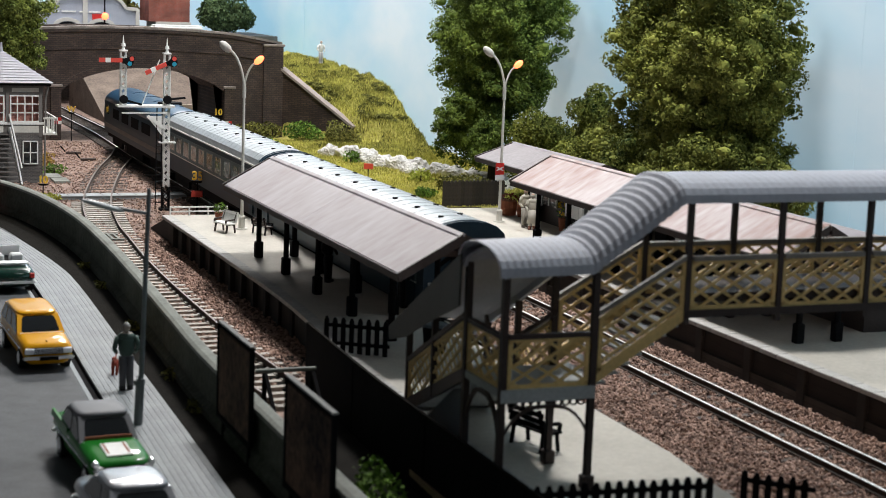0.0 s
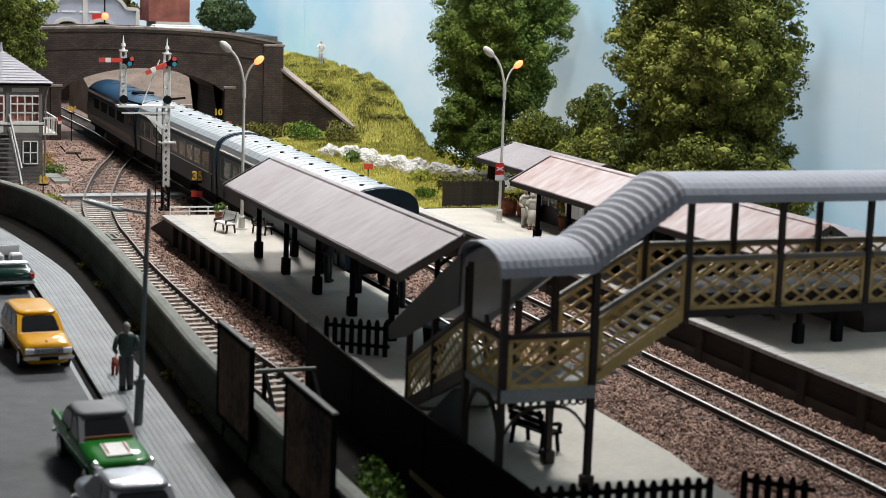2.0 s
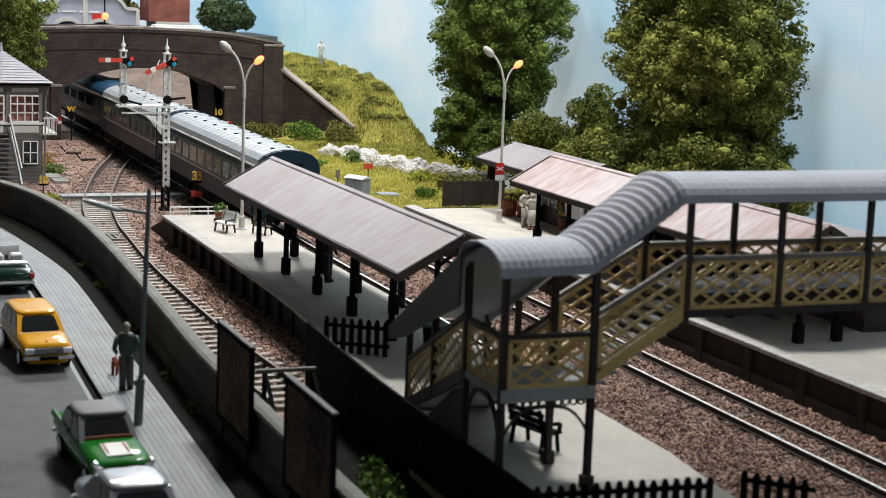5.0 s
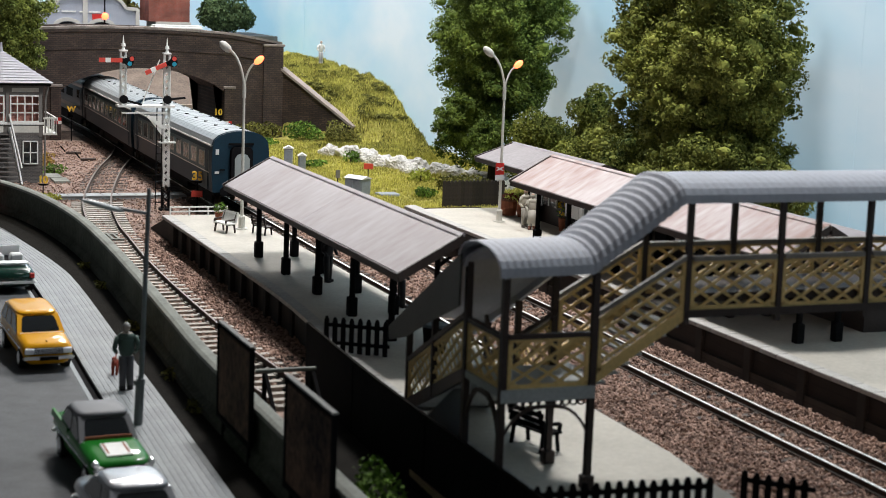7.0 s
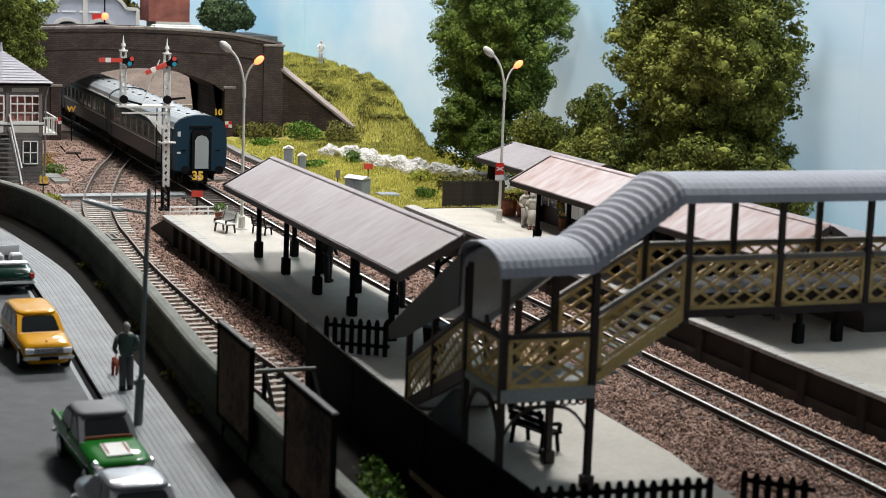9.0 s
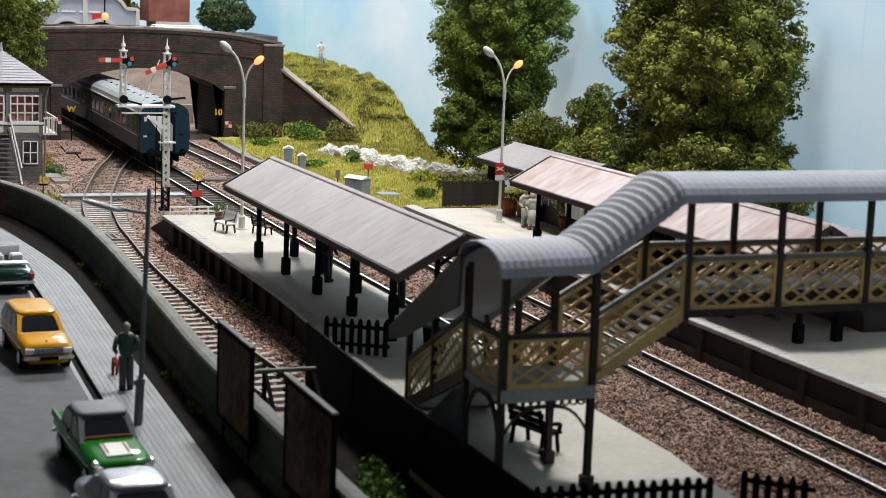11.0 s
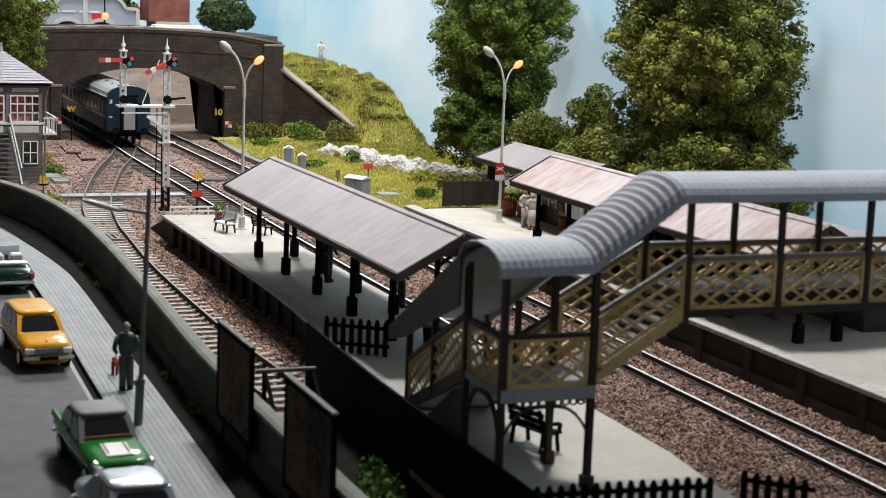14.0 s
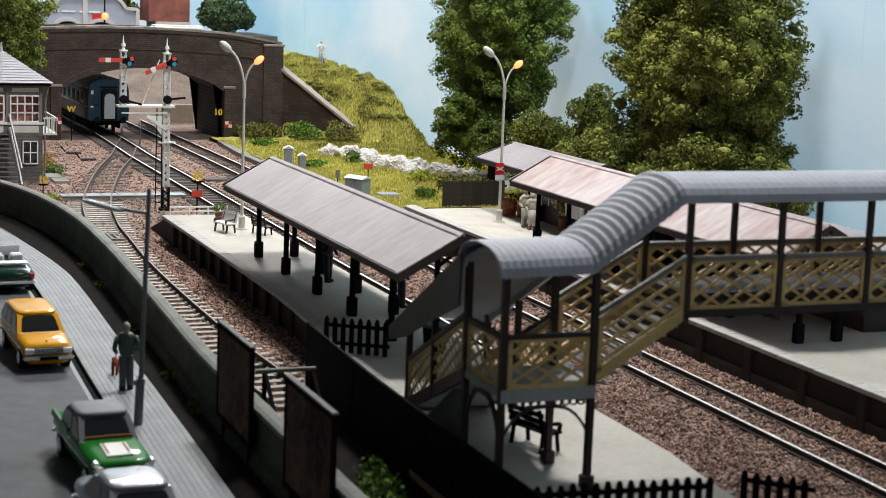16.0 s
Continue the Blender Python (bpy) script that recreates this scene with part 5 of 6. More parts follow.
def figurine(x, y, z, rz, label, m, h=1.78, skirt=False, bag=False):
    """A small cast figure: one closed plain shape."""
    bm = bmesh.new()
    k = h / 1.78

    def ball(cx, cy, cz, rx, ry, rz2):
        made = bmesh.ops.create_uvsphere(bm, u_segments=10, v_segments=7, radius=1)
        for v in made["verts"]:
            v.co = Vector((v.co.x * rx + cx, v.co.y * ry + cy, v.co.z * rz2 + cz)) * k
    if skirt:
        rod(bm, (0, 0, 0.3 * k), (0, 0, 1.0 * k), 0.26 * k, 0.17 * k, 10)
    for s in (-1, 1):
        rod(bm, (s * 0.1 * k, 0.04 * s, 0), (s * 0.09 * k, 0, 0.9 * k), 0.085 * k, 0.11 * k, 8)
        ball(s * 0.11, -0.06 + 0.04 * s, 0.05, 0.08, 0.15, 0.06)
        rod(bm, (s * 0.23 * k, 0, 1.42 * k), (s * 0.31 * k, 0.02, 1.12 * k), 0.075 * k, 0.065 * k, 7)
        rod(bm, (s * 0.31 * k, 0.02, 1.12 * k), (s * 0.24 * k, -0.18, 0.95 * k), 0.062 * k, 0.05 * k, 7)
    ball(0, 0, 1.18, 0.22, 0.15, 0.36)
    ball(0, 0, 1.4, 0.25, 0.14, 0.14)
    rod(bm, (0, 0, 1.45 * k), (0, 0, 1.58 * k), 0.06 * k, 0.06 * k, 8)
    ball(0, -0.01, 1.66, 0.105, 0.12, 0.135)
    if bag:
        box(bm, 0.3 * k, 0.5 * k, -0.3 * k, 0.1 * k, 0.55 * k, 0.95 * k)
    ob = part("model_figure", bm, m, smooth=True)
    ob.matrix_basis = at(x, y, z, rz)
    return tagged(ob, label, "figurine", "model figures")


F_COAT = figure_mat("painted_green_coat", [(0, (0.03, 0.03, 0.03)), (0.12, (0.10, 0.10, 0.11)), (0.92, (0.05, 0.085, 0.07)), (1.5, (0.35, 0.30, 0.26)), (1.7, (0.30, 0.30, 0.28))])
F_DARK = figure_mat("painted_dark_suit", [(0, (0.012, 0.012, 0.014)), (0.9, (0.016, 0.015, 0.018)), (1.55, (0.05, 0.035, 0.03))])
F_PALE = figure_mat("painted_pale_clothes", [(0, (0.06, 0.05, 0.04)), (0.1, (0.30, 0.28, 0.24)), (0.9, (0.50, 0.46, 0.38)), (1.5, (0.45, 0.30, 0.22)), (1.72, (0.55, 0.52, 0.45))])
F_DRESS = figure_mat("painted_white_dress", [(0, (0.25, 0.10, 0.06)), (0.15, (0.50, 0.47, 0.41)), (1.5, (0.45, 0.30, 0.22)), (1.68, (0.12, 0.09, 0.06))])
F_WHITE = figure_mat("painted_white_figure", [(0, (0.35, 0.35, 0.35)), (0.8, (0.70, 0.70, 0.68)), (1.5, (0.5, 0.4, 0.35))])
figurine(8.06, 42.1, 0.35, 175, "cast figure of a walker in green coat and grey trousers", F_COAT, 1.78)
figurine(17.05, 53.2, 0.91, 30, "dark painted cast figure standing under the canopy", F_DARK)
figurine(18.0, 48.5, 0.91, 80, "dark painted cast figure at the platform edge", F_DARK)
figurine(29.35, 64.2, 0.91, 10, "cast figure in pale jacket standing on the platform", F_PALE, 1.66, bag=True)
figurine(29.4, 63.55, 0.91, -30, "cast figure in a pale dress on the platform", F_DRESS, 1.54, skirt=True)
figurine(38.0, 121.8, 4.75, 0, "small white cast figure on top of the grass bank", F_WHITE, 1.7)
bm = bmesh.new()
for c, r in (((0, 0, 0.42), (0.13, 0.3, 0.14)), ((0, -0.36, 0.62), (0.09, 0.14, 0.1)), ((0, -0.5, 0.58), (0.05, 0.1, 0.05))):
    made = bmesh.ops.create_uvsphere(bm, u_segments=10, v_segments=7, radius=1)
    for v in made["verts"]:
        v.co = Vector((v.co.x * r[0] + c[0], v.co.y * r[1] + c[1], v.co.z * r[2] + c[2]))
for sx in (-0.07, 0.07):
    for sy in (-0.2, 0.22):
        rod(bm, (sx, sy, 0), (sx, sy, 0.4), 0.035, 0.05, 6)
rod(bm, (0, 0.28, 0.48), (0, 0.45, 0.68), 0.03, 0.015, 6)
dog = part("model_dog", bm, mat("red_brown_coat", (0.30, 0.05, 0.025), 0.6), smooth=True)
dog.matrix_basis = at(8.1, 43.9, 0.35, -15)
dog.scale = (0.75, 0.75, 0.75)
tagged(dog, "small red-brown cast dog on the pavement", "figurine", "model figures")

# poster hoardings against the street wall
for y0, y1, zt in ((34.75, 37.7, 3.0), (28.8, 31.95, 3.04)):
    h = thing("poster_hoarding", "dark framed poster board standing against the street wall", "hoarding", "poster hoardings")
    part("poster", boxes((9.40, 9.44, y0 + 0.1, y1 - 0.1, 0.85, zt - 0.12)), M_POSTER, h, "dark brown and blue printed poster")
    part("backing", boxes((9.44, 9.5, y0, y1, 0.72, zt)), M_BLACK, h)
    for a, b in (((y0, 0.7), (y0, zt)), ((y1, 0.7), (y1, zt)), ((y0, 0.74), (y1, 0.74))):
        part("frame_bar", bar((9.42, a[0], a[1]), (9.42, b[0], b[1]), 0.07, 0.08, (1, 0, 0)), M_BLACK, h)
    part("top_rail", boxes((9.39, 9.51, y0 - 0.02, y1 + 0.02, zt, zt + 0.04)), M_TROUGH, h, "grey top rail")
    for y in (y0 + 0.3, y1 - 0.3):
        part("leg", boxes((9.44, 9.5, y - 0.06, y + 0.06, 0.2, 0.75)), M_BLACK, h)


# ---- road vehicles ----
def ring(y, w, z0, z1, tuck=0.85, n=5):
    """A rounded-rectangle section of a car body."""
    pts = []
    r = min(0.22, (z1 - z0) * 0.45, w * 0.35)
    for cx, cz, a0 in ((w - r, z1 - r, 0), (-(w - r), z1 - r, 90), (-(w - r) * tuck - 0.0, z0 + r, 180), ((w - r) * tuck, z0 + r, 270)):
        for k in range(n):
            a = radians(a0 + 90 * k / (n - 1))
            pts.append((cx + r * math.cos(a), y, cz + r * math.sin(a)))
    return pts


def car(x, y, rz, label, paint, roofpaint, body, cabin, width, fins=False, open_top=False, lamps="round", seats=None):
    """A die-cast car, nose at local y 0; cabin gives the foot and head of the front and rear screens."""
    c = thing("model_car", label, "car", "parked cars", at(x, y, 0.2, rz))
    hw = width / 2
    part("body", loft([ring(yy, w * hw, z0, z1) for yy, w, z0, z1 in body]), paint, c, smooth=True)
    yf, yr = body[0][0], body[-1][0]
    if not open_top:
        (y0, y1), (y2, y3), zb, zt, wt = cabin
        wb = hw * 0.93
        wt = hw * wt
        # pillars and waist as one shell, the panes let into it
        part("cabin", loft([[(-wb, y0, zb), (wb, y0, zb), (wb, y3, zb), (-wb, y3, zb)], [(-wt, y1, zt), (wt, y1, zt), (wt, y2, zt), (-wt, y2, zt)]]), roofpaint if fins else paint, c)
        rows = []
        for k, (dz, g) in enumerate(((-0.03, 1.0), (0.03, 1.015), (0.065, 0.96), (0.085, 0.82))):
            ym = (y1 + y2) / 2
            half = (y2 - y1) / 2 + 0.05
            pts = []
            for q in range(28):
                a = 2 * math.pi * q / 28
                ca, sa = math.cos(a), math.sin(a)
                pts.append((wt * g * math.copysign(abs(ca) ** 0.35, ca), ym + half * g * math.copysign(abs(sa) ** 0.35, sa), zt + dz))
            rows.append(pts)
        part("roof", loft(rows), roofpaint, c, smooth=True)

        def pane(name, a, b, p, q, inset, mt, lab):
            """A pane between two foot points a, b and two head points p, q, drawn in from its edges."""
            a, b, p, q = (Vector(v) for v in (a, b, p, q))
            n = (b - a).cross(p - a).normalized()
            mid = (a + b + p + q) / 4
            if n.dot(mid - Vector((0, (y0 + y3) / 2, zb))) < 0:
                n = -n
            ctr = [v + (mid - v).normalized() * inset for v in (a, b, q, p)]
            pts = []
            for i in range(4):
                v, u, w = ctr[i], ctr[i - 1], ctr[(i + 1) % 4]
                pts += [v + (u - v).normalized() * 0.07, v + ((u - v).normalized() + (w - v).normalized()) * 0.02, v + (w - v).normalized() * 0.07]
            bm = bmesh.new()
            prism(bm, pts, lambda v: v - n * 0.02, lambda v: v + n * 0.012)
            part(name, bm, mt, c, lab)
        glass = M_GLASSD
        pane("windscreen", (-wb, y0, zb), (wb, y0, zb), (-wt, y1, zt), (wt, y1, zt), 0.15, glass, "dark windscreen")
        pane("rear_window", (-wb, y3, zb), (wb, y3, zb), (-wt, y2, zt), (wt, y2, zt), 0.1, glass, "dark rear window")
        for s in (-1, 1):
            cuts = [0.03, 0.42, 0.97] if y2 - y1 < 1.6 else [0.03, 0.36, 0.68, 0.98]
            for f0, f1 in zip(cuts, cuts[1:]):
                lerp = lambda f: ((s * wb, y0 + (y3 - y0) * f, zb), (s * wt, y1 + (y2 - y1) * f, zt))
                (a, p), (b, q) = lerp(f0), lerp(f1)
                pane("side_window", a, b, p, q, 0.06, glass, "dark side window")
        slope = (Vector((0, y1, zt)) - Vector((0, y0, zb))).normalized()
        part("screen_trim", pole(((-wb * 0.9, y0 - 0.02, zb + 0.03), (wb * 0.9, y0 - 0.02, zb + 0.03), 0.018, 0.018), n=6), M_CHROME, c)
        for sx in (-0.3, 0.12):
            part("wiper", bar((sx, y0 + 0.0, zb + 0.05), tuple(Vector((sx + 0.28, y0, zb)) + slope * 0.17 + Vector((0, -0.02, 0.03))), 0.012, 0.015), M_BLACK, c)
        if seats:
            part("dashboard", bar((-wb * 0.8, y0 + 0.05, zb + 0.075), (wb * 0.8, y0 + 0.05, zb + 0.075), 0.06, 0.1), seats, c, "tan seats seen through the screen")
    for yy, nm in ((yf - 0.06, "front_bumper"), (yr + 0.06, "rear_bumper")):
        bm = soft_box(-hw * 0.98, hw * 0.98, yy - 0.05, yy + 0.05, 0.36, 0.46, 0.035, 2)
        part(nm, bm, M_CHROME, c, "chrome bumper")
    grille = part("grille", soft_box(-hw * 0.82, hw * 0.82, yf - 0.04, yf + 0.02, 0.5, 0.69, 0.03), M_TYRE, c, "dark slatted grille")
    for i in range(4):
        part("grille_bar", boxes((-hw * 0.56, hw * 0.56, yf - 0.055, yf - 0.03, 0.525 + i * 0.042, 0.54 + i * 0.042)), M_CHROME, grille)
    part("bonnet_line", boxes((-0.012, 0.012, yf + 0.2, yf + 0.95, 0.8, 0.825)), paint, c)
    for s in (-1, 1):
        if lamps == "round":
            part("headlamp", pole(((s * hw * 0.74, yf - 0.07, 0.6), (s * hw * 0.74, yf + 0.05, 0.6), 0.1, 0.12), n=14), M_CHROME, c, "round headlamp")
        else:
            part("headlamp", soft_box(s * hw * 0.72 - 0.13, s * hw * 0.72 + 0.13, yf - 0.065, yf + 0.02, 0.51, 0.68, 0.03), M_CHROME, c, "square headlamp")
        part("side_lamp", soft_box(s * hw * 0.8 - 0.07, s * hw * 0.8 + 0.07, yf - 0.05, yf + 0.03, 0.465, 0.495, 0.01), M_YFLOWER, c, "amber side lamp")
        part("tail_lamp", soft_box(s * hw * 0.8 - 0.08, s * hw * 0.8 + 0.08, yr - 0.02, yr + 0.04, 0.55, 0.72, 0.02), M_RED, c, "red tail lamp")
        part("waist_trim", boxes((s * hw * 0.995 - 0.012, s * hw * 0.995 + 0.012, yf + 0.4, yr - 0.4, 0.6, 0.625)), M_CHROME, c)
        part("door_handle", boxes((s * hw - 0.02, s * hw + 0.02, yf + 2.15, yf + 2.3, 0.74, 0.77)), M_CHROME, c)
        for yy in (yf + 0.72, yr - 0.8):
            w = part("wheel", pole(((s * (hw - 0.24), yy, 0.28), (s * (hw - 0.015), yy, 0.28), 0.28, 0.28), n=18), M_TYRE, c)
            part("hub_cap", pole(((s * (hw - 0.015), yy, 0.28), (s * (hw + 0.012), yy, 0.28), 0.18, 0.12), n=14), M_CHROME, w)
    if fins:
        for s in (-1, 1):
            part("tail_fin", loft([[(s * hw * 0.94 - 0.05, yy, 0.8), (s * hw * 0.94 + 0.05, yy, 0.8), (s * hw * 0.94 + 0.03, yy, z), (s * hw * 0.94 - 0.03, yy, z)] for yy, z in ((yr - 1.7, 0.9), (yr - 0.8, 0.93), (yr - 0.05, 0.95))]), paint, c)
            part("wing_lamp", pole(((s * hw * 0.86, yf - 0.06, 0.74), (s * hw * 0.86, yf + 0.06, 0.74), 0.06, 0.08), n=12), M_CHROME, c, "small round wing lamp")
    part("plate", boxes((-0.25, 0.25, yf - 0.125, yf - 0.11, 0.35, 0.45)), M_BLACK, c)
    return c


P_YELLOW = mat("yellow_enamel", (0.70, 0.33, 0.004), 0.5, vary=0.05, bump=0, coat=0.5, spec=0.06)
P_GREEN = mat("green_enamel", (0.012, 0.20, 0.018), 0.45, vary=0.06, bump=0, coat=0.5, spec=0.06)
P_GREY = mat("grey_enamel", (0.13, 0.135, 0.145), 0.6, vary=0.06, bump=0, coat=0.0)
P_DKGREEN = mat("dark_green_enamel", (0.004, 0.03, 0.02), 0.18, vary=0.06, bump=0, coat=0.9)
P_SILVER = mat("silver_enamel", (0.24, 0.25, 0.27), 0.35, 0.3, vary=0.06, bump=0, coat=0.7)
BODY = [(0.0, 0.90, 0.26, 0.74), (0.12, 0.96, 0.2, 0.79), (0.6, 0.99, 0.18, 0.84), (1.1, 1.0, 0.17, 0.88), (2.2, 1.0, 0.17, 0.96), (3.4, 1.0, 0.18, 0.94), (4.0, 0.97, 0.22, 0.88), (4.15, 0.9, 0.28, 0.8)]
car(6.5, 45.1, 2, "glossy yellow estate car parked at the kerb", P_YELLOW, P_YELLOW, BODY, ((1.12, 1.68), (3.7, 4.05), 0.84, 1.29, 0.8), 1.42, lamps="square")
green = car(6.4, 33.6, 3, "glossy green saloon with a grey roof parked at the kerb", P_GREEN, P_GREY, BODY, ((1.35, 1.85), (2.95, 3.4), 0.84, 1.3, 0.82), 1.38, fins=True, seats=M_LEATHER)
part("bonnet_panel", bar((0, 0.3, 0.825), (0, 1.05, 0.888), 0.56, 0.03), M_WHITE, green, "white panel on the bonnet")
for sx in (-0.22, 0.22):
    part("bonnet_stripe", bar((sx, 0.42, 0.842), (sx, 1.02, 0.893), 0.05, 0.02), M_LEATHER, green, "red-brown stripe on the panel")
car(6.12, 28.5, 3, "silver saloon with dark windows parked at the kerb", P_SILVER, P_SILVER, BODY, ((1.0, 1.55), (2.75, 3.4), 0.84, 1.3, 0.78), 1.5)
oc = car(6.85, 60.6, 182, "dark green open sports car with chrome bumpers", P_DKGREEN, P_DKGREEN, [(yy, w, z0, z1 * 0.92) for yy, w, z0, z1 in BODY], None, 1.5, open_top=True)
part("cockpit", soft_box(-0.6, 0.6, 1.5, 2.9, 0.82, 0.9, 0.03), M_BLACK, oc)
part("windscreen", bar((-0.6, 1.5, 1.08), (0.6, 1.5, 1.08), 0.03, 0.34), M_CHROME, oc, "chrome-framed windscreen")
for x in (-0.55, 0.1):
    part("seat", soft_box(x, x + 0.45, 2.3, 2.75, 0.85, 1.15, 0.06), M_PALEGREY, oc)
part("luggage_rack", bar((-0.55, 3.3, 0.95), (0.55, 3.3, 0.95), 0.5, 0.05), M_CHROME, oc)
pb = thing("pillar_box", "red post box at the edge of the street", "post box", m=at(7.6, 76.0, 0.3))
part("drum", pole(((0, 0, 0), (0, 0, 1.4), 0.25, 0.25), n=14), M_RED, pb)
part("cap", pole(((0, 0, 1.4), (0, 0, 1.55), 0.3, 0.2), n=14), M_RED, pb)

# ---- land and plants ----
def bank(x, y):
    def sm(t):
        t = max(0.0, min(1.0, t))
        return t * t * (3 - 2 * t)
    h = float(np.interp(y, [103, 105.2, 109, 113.4, 116, 120, 130, 150], [0, 0.1, 1.55, 3.35, 3.7, 4.0, 4.45, 4.4]))
    behind = (x - 32.5) + (y - 113.6) * 0.98
    h *= sm((behind + 0.6) / 1.6) if y < 113.6 else (1 if x > 32.5 else 0)
    return h + 0.32 * h ** 0.5 * noise.noise(Vector((x * 0.5, y * 0.5, 3))) + 0.14 * noise.noise(Vector((x * 1.3, y * 1.3, 1))) * (1 if h > 0.1 else 0.5) + 0.42 * min(1.0, max(0.0, h)) * (0.35 - abs(noise.noise(Vector((x * 0.9, y * 0.7, 5)))))


V, F = [], []
nx, ny = 64, 240
for j in range(ny + 1):
    for i in range(nx + 1):
        x, y = 27.3 + 13.45 * i / nx, 71.5 + 72 * j / ny
        V.append((x, y, (bank(x, y) if not (x < 32.6 and y > 113) else -0.4) - 0.04))
for j in range(ny):
    for i in range(nx):
        o = j * (nx + 1) + i
        F.append((o, o + 1, o + nx + 2, o + nx + 1))
g = cloud("grass_ground", V, F, M_GRASS)
g.data.shade_smooth()
tagged(g, "straw-green static grass field and bank", "grass", kind="structure")


def blades(name, n, area, size, material, label, patchy=0.0):
    V, F = [], []
    x0, x1, y0, y1 = area
    for k in range(n):
        x, y = rng.uniform(x0, x1), rng.uniform(y0, y1)
        if x < 33.6 and y > 110.5:
            continue
        if patchy and noise.noise(Vector((x * 0.6, y * 0.6, 7))) < patchy:
            continue
        z = bank(x, y)
        a = rng.uniform(0, 6.28)
        s = size * rng.uniform(0.6, 1.5)
        dx, dy = math.cos(a) * s * 0.22, math.sin(a) * s * 0.22
        lx, ly = rng.normal(0, 0.35 * s, 2)
        o = len(V)
        V += [(x - dx, y - dy, z - 0.05), (x + dx, y + dy, z - 0.05), (x + lx, y + ly, z + s)]
        F.append((o, o + 1, o + 2))
    return tagged(cloud(name, V, F, material), label, "grass", kind="stuff")


blades("grass_tufts", 70000, (27.35, 40.6, 72, 113), 0.1, M_BLADE, "short straw-green grass fibres")
blades("bank_grass", 60000, (32.8, 40.7, 100, 132), 0.16, M_BLADE, "longer yellow-green grass on the bank")
blades("dry_tufts", 20000, (32.8, 40.7, 100, 132), 0.2, M_DRY, "olive clumps of coarse grass on the bank", 0.02)


g5 = np.random.default_rng(21)
SCRUB = []
while len(SCRUB) < 90:
    x, y = g5.uniform(33.5, 40.4), g5.uniform(101, 124)
    if bank(x, y) > 0.35 and (y > 113.6 or (x - 32.5) + (y - 113.6) * 0.98 > 0.9) and noise.noise(Vector((x * 0.5, y * 0.35, 2))) > -0.1:
        k = g5.uniform(0.2, 0.5)
        SCRUB.append(((x, y, bank(x, y) + 0.02), (k, k, k * 0.5)))
tagged(foliage("bank_scrub", SCRUB, 26000, 0.11, M_DRY, None, 0.9, 0.7), "olive mats of low scrub growing over the grass bank", "scrub", kind="stuff")


def shrub(x, y, z, rx, ry, rz, n, material, label, name="bush", size=0.16, group="bushes"):
    b = thing(name, label, "bush", group, at(x, y, z))
    g2 = np.random.default_rng(int(x * 100 + y))
    bl = [((0, 0, rz * 0.5), (rx * 0.7, ry * 0.7, rz * 0.6))] + [(tuple(g2.uniform(-0.6, 0.6, 3) * (rx, ry, rz * 0.5) + (0, 0, rz * 0.5)), (rx * 0.45, ry * 0.45, rz * 0.4)) for _ in range(4)]
    foliage("crown", bl, n, size, material, None).parent = b
    part("stem", pole(((0, 0, -0.1), (0, 0, rz * 0.6), 0.06, 0.03), n=6), M_BARK, b)
    return b


for x, y, rx, rz, mt, lab in ((30.2, 112.0, 1.2, 1.0, M_DRY, "olive scrub bush at the foot of the bridge wall"), (31.6, 112.2, 1.0, 0.9, M_DRY, "olive scrub bush at the foot of the bridge wall"), (33.4, 110.2, 1.5, 1.2, M_BUSH, "dark green scrub at the wing wall"), (35.3, 108.4, 1.3, 1.3, M_DRY, "olive scrub at the wing wall's end"),
                          (29.4, 107.0, 1.2, 0.5, M_BUSH, "low green patch of weeds"), (29.2, 94.5, 0.7, 0.4, M_BUSH, "low green weeds in the grass"), (32.2, 96.5, 0.7, 0.7, M_BUSH, "green weeds beside the pale rocks"), (31.0, 80.5, 0.8, 0.5, M_BUSH, "bright green tuft in the grass"), (33.3, 83.0, 1.0, 0.8, M_DRY, "olive bush near the board fence"), (34.6, 82.2, 1.2, 0.9, M_DRY, "olive bush near the board fence"),
                          (33.3, 87.2, 0.8, 0.7, mat("lime_grass", (0.30, 0.34, 0.05), 0.9, bump=0, island=0.6), "yellow-green grass clump by the rocks"), (13.9, 94.2, 0.75, 0.6, M_BUSH, "green bush behind the signal box"), (13.7, 97.5, 0.8, 0.9, mat("ochre_leaves", (0.30, 0.19, 0.04), 0.9, bump=0, island=0.6), "ochre bush behind the signal box"), (11.9, 83.2, 0.9, 0.35, mat("lime_weeds", (0.35, 0.36, 0.07), 0.9, bump=0, island=0.6), "yellow-green weeds round the speed sign")):
    shrub(x, y, max(0, bank(x, y)) if x > 28 else -0.3, rx, rx, rz, int(500 * rx * rx * max(0.6, rz)) + 150, mt, lab, size=0.15)
shrub(11.1, 30.6, -0.3, 0.8, 1.6, 1.5, 1400, M_BUSH, "bright green bush behind the street wall", size=0.11)
shrub(11.2, 36.4, -0.3, 0.5, 1.4, 0.8, 700, mat("lime_bush", (0.22, 0.30, 0.03), 0.9, bump=0, island=0.6), "lime green weeds behind the street wall", size=0.1)
for y in (40.0, 43.5, 50.0, 57.0, 61.0):
    xw = np.interp(y, [30, 40, 45, 52, 58, 64], [9.75, 9.8, 10, 10.3, 10.5, 10.55]) - 0.42
    shrub(float(xw), y, 0.22, 0.25, 0.7, 0.22, 120, M_DRY, "dry weeds at the foot of the street wall", "weeds", 0.09, "wall weeds")


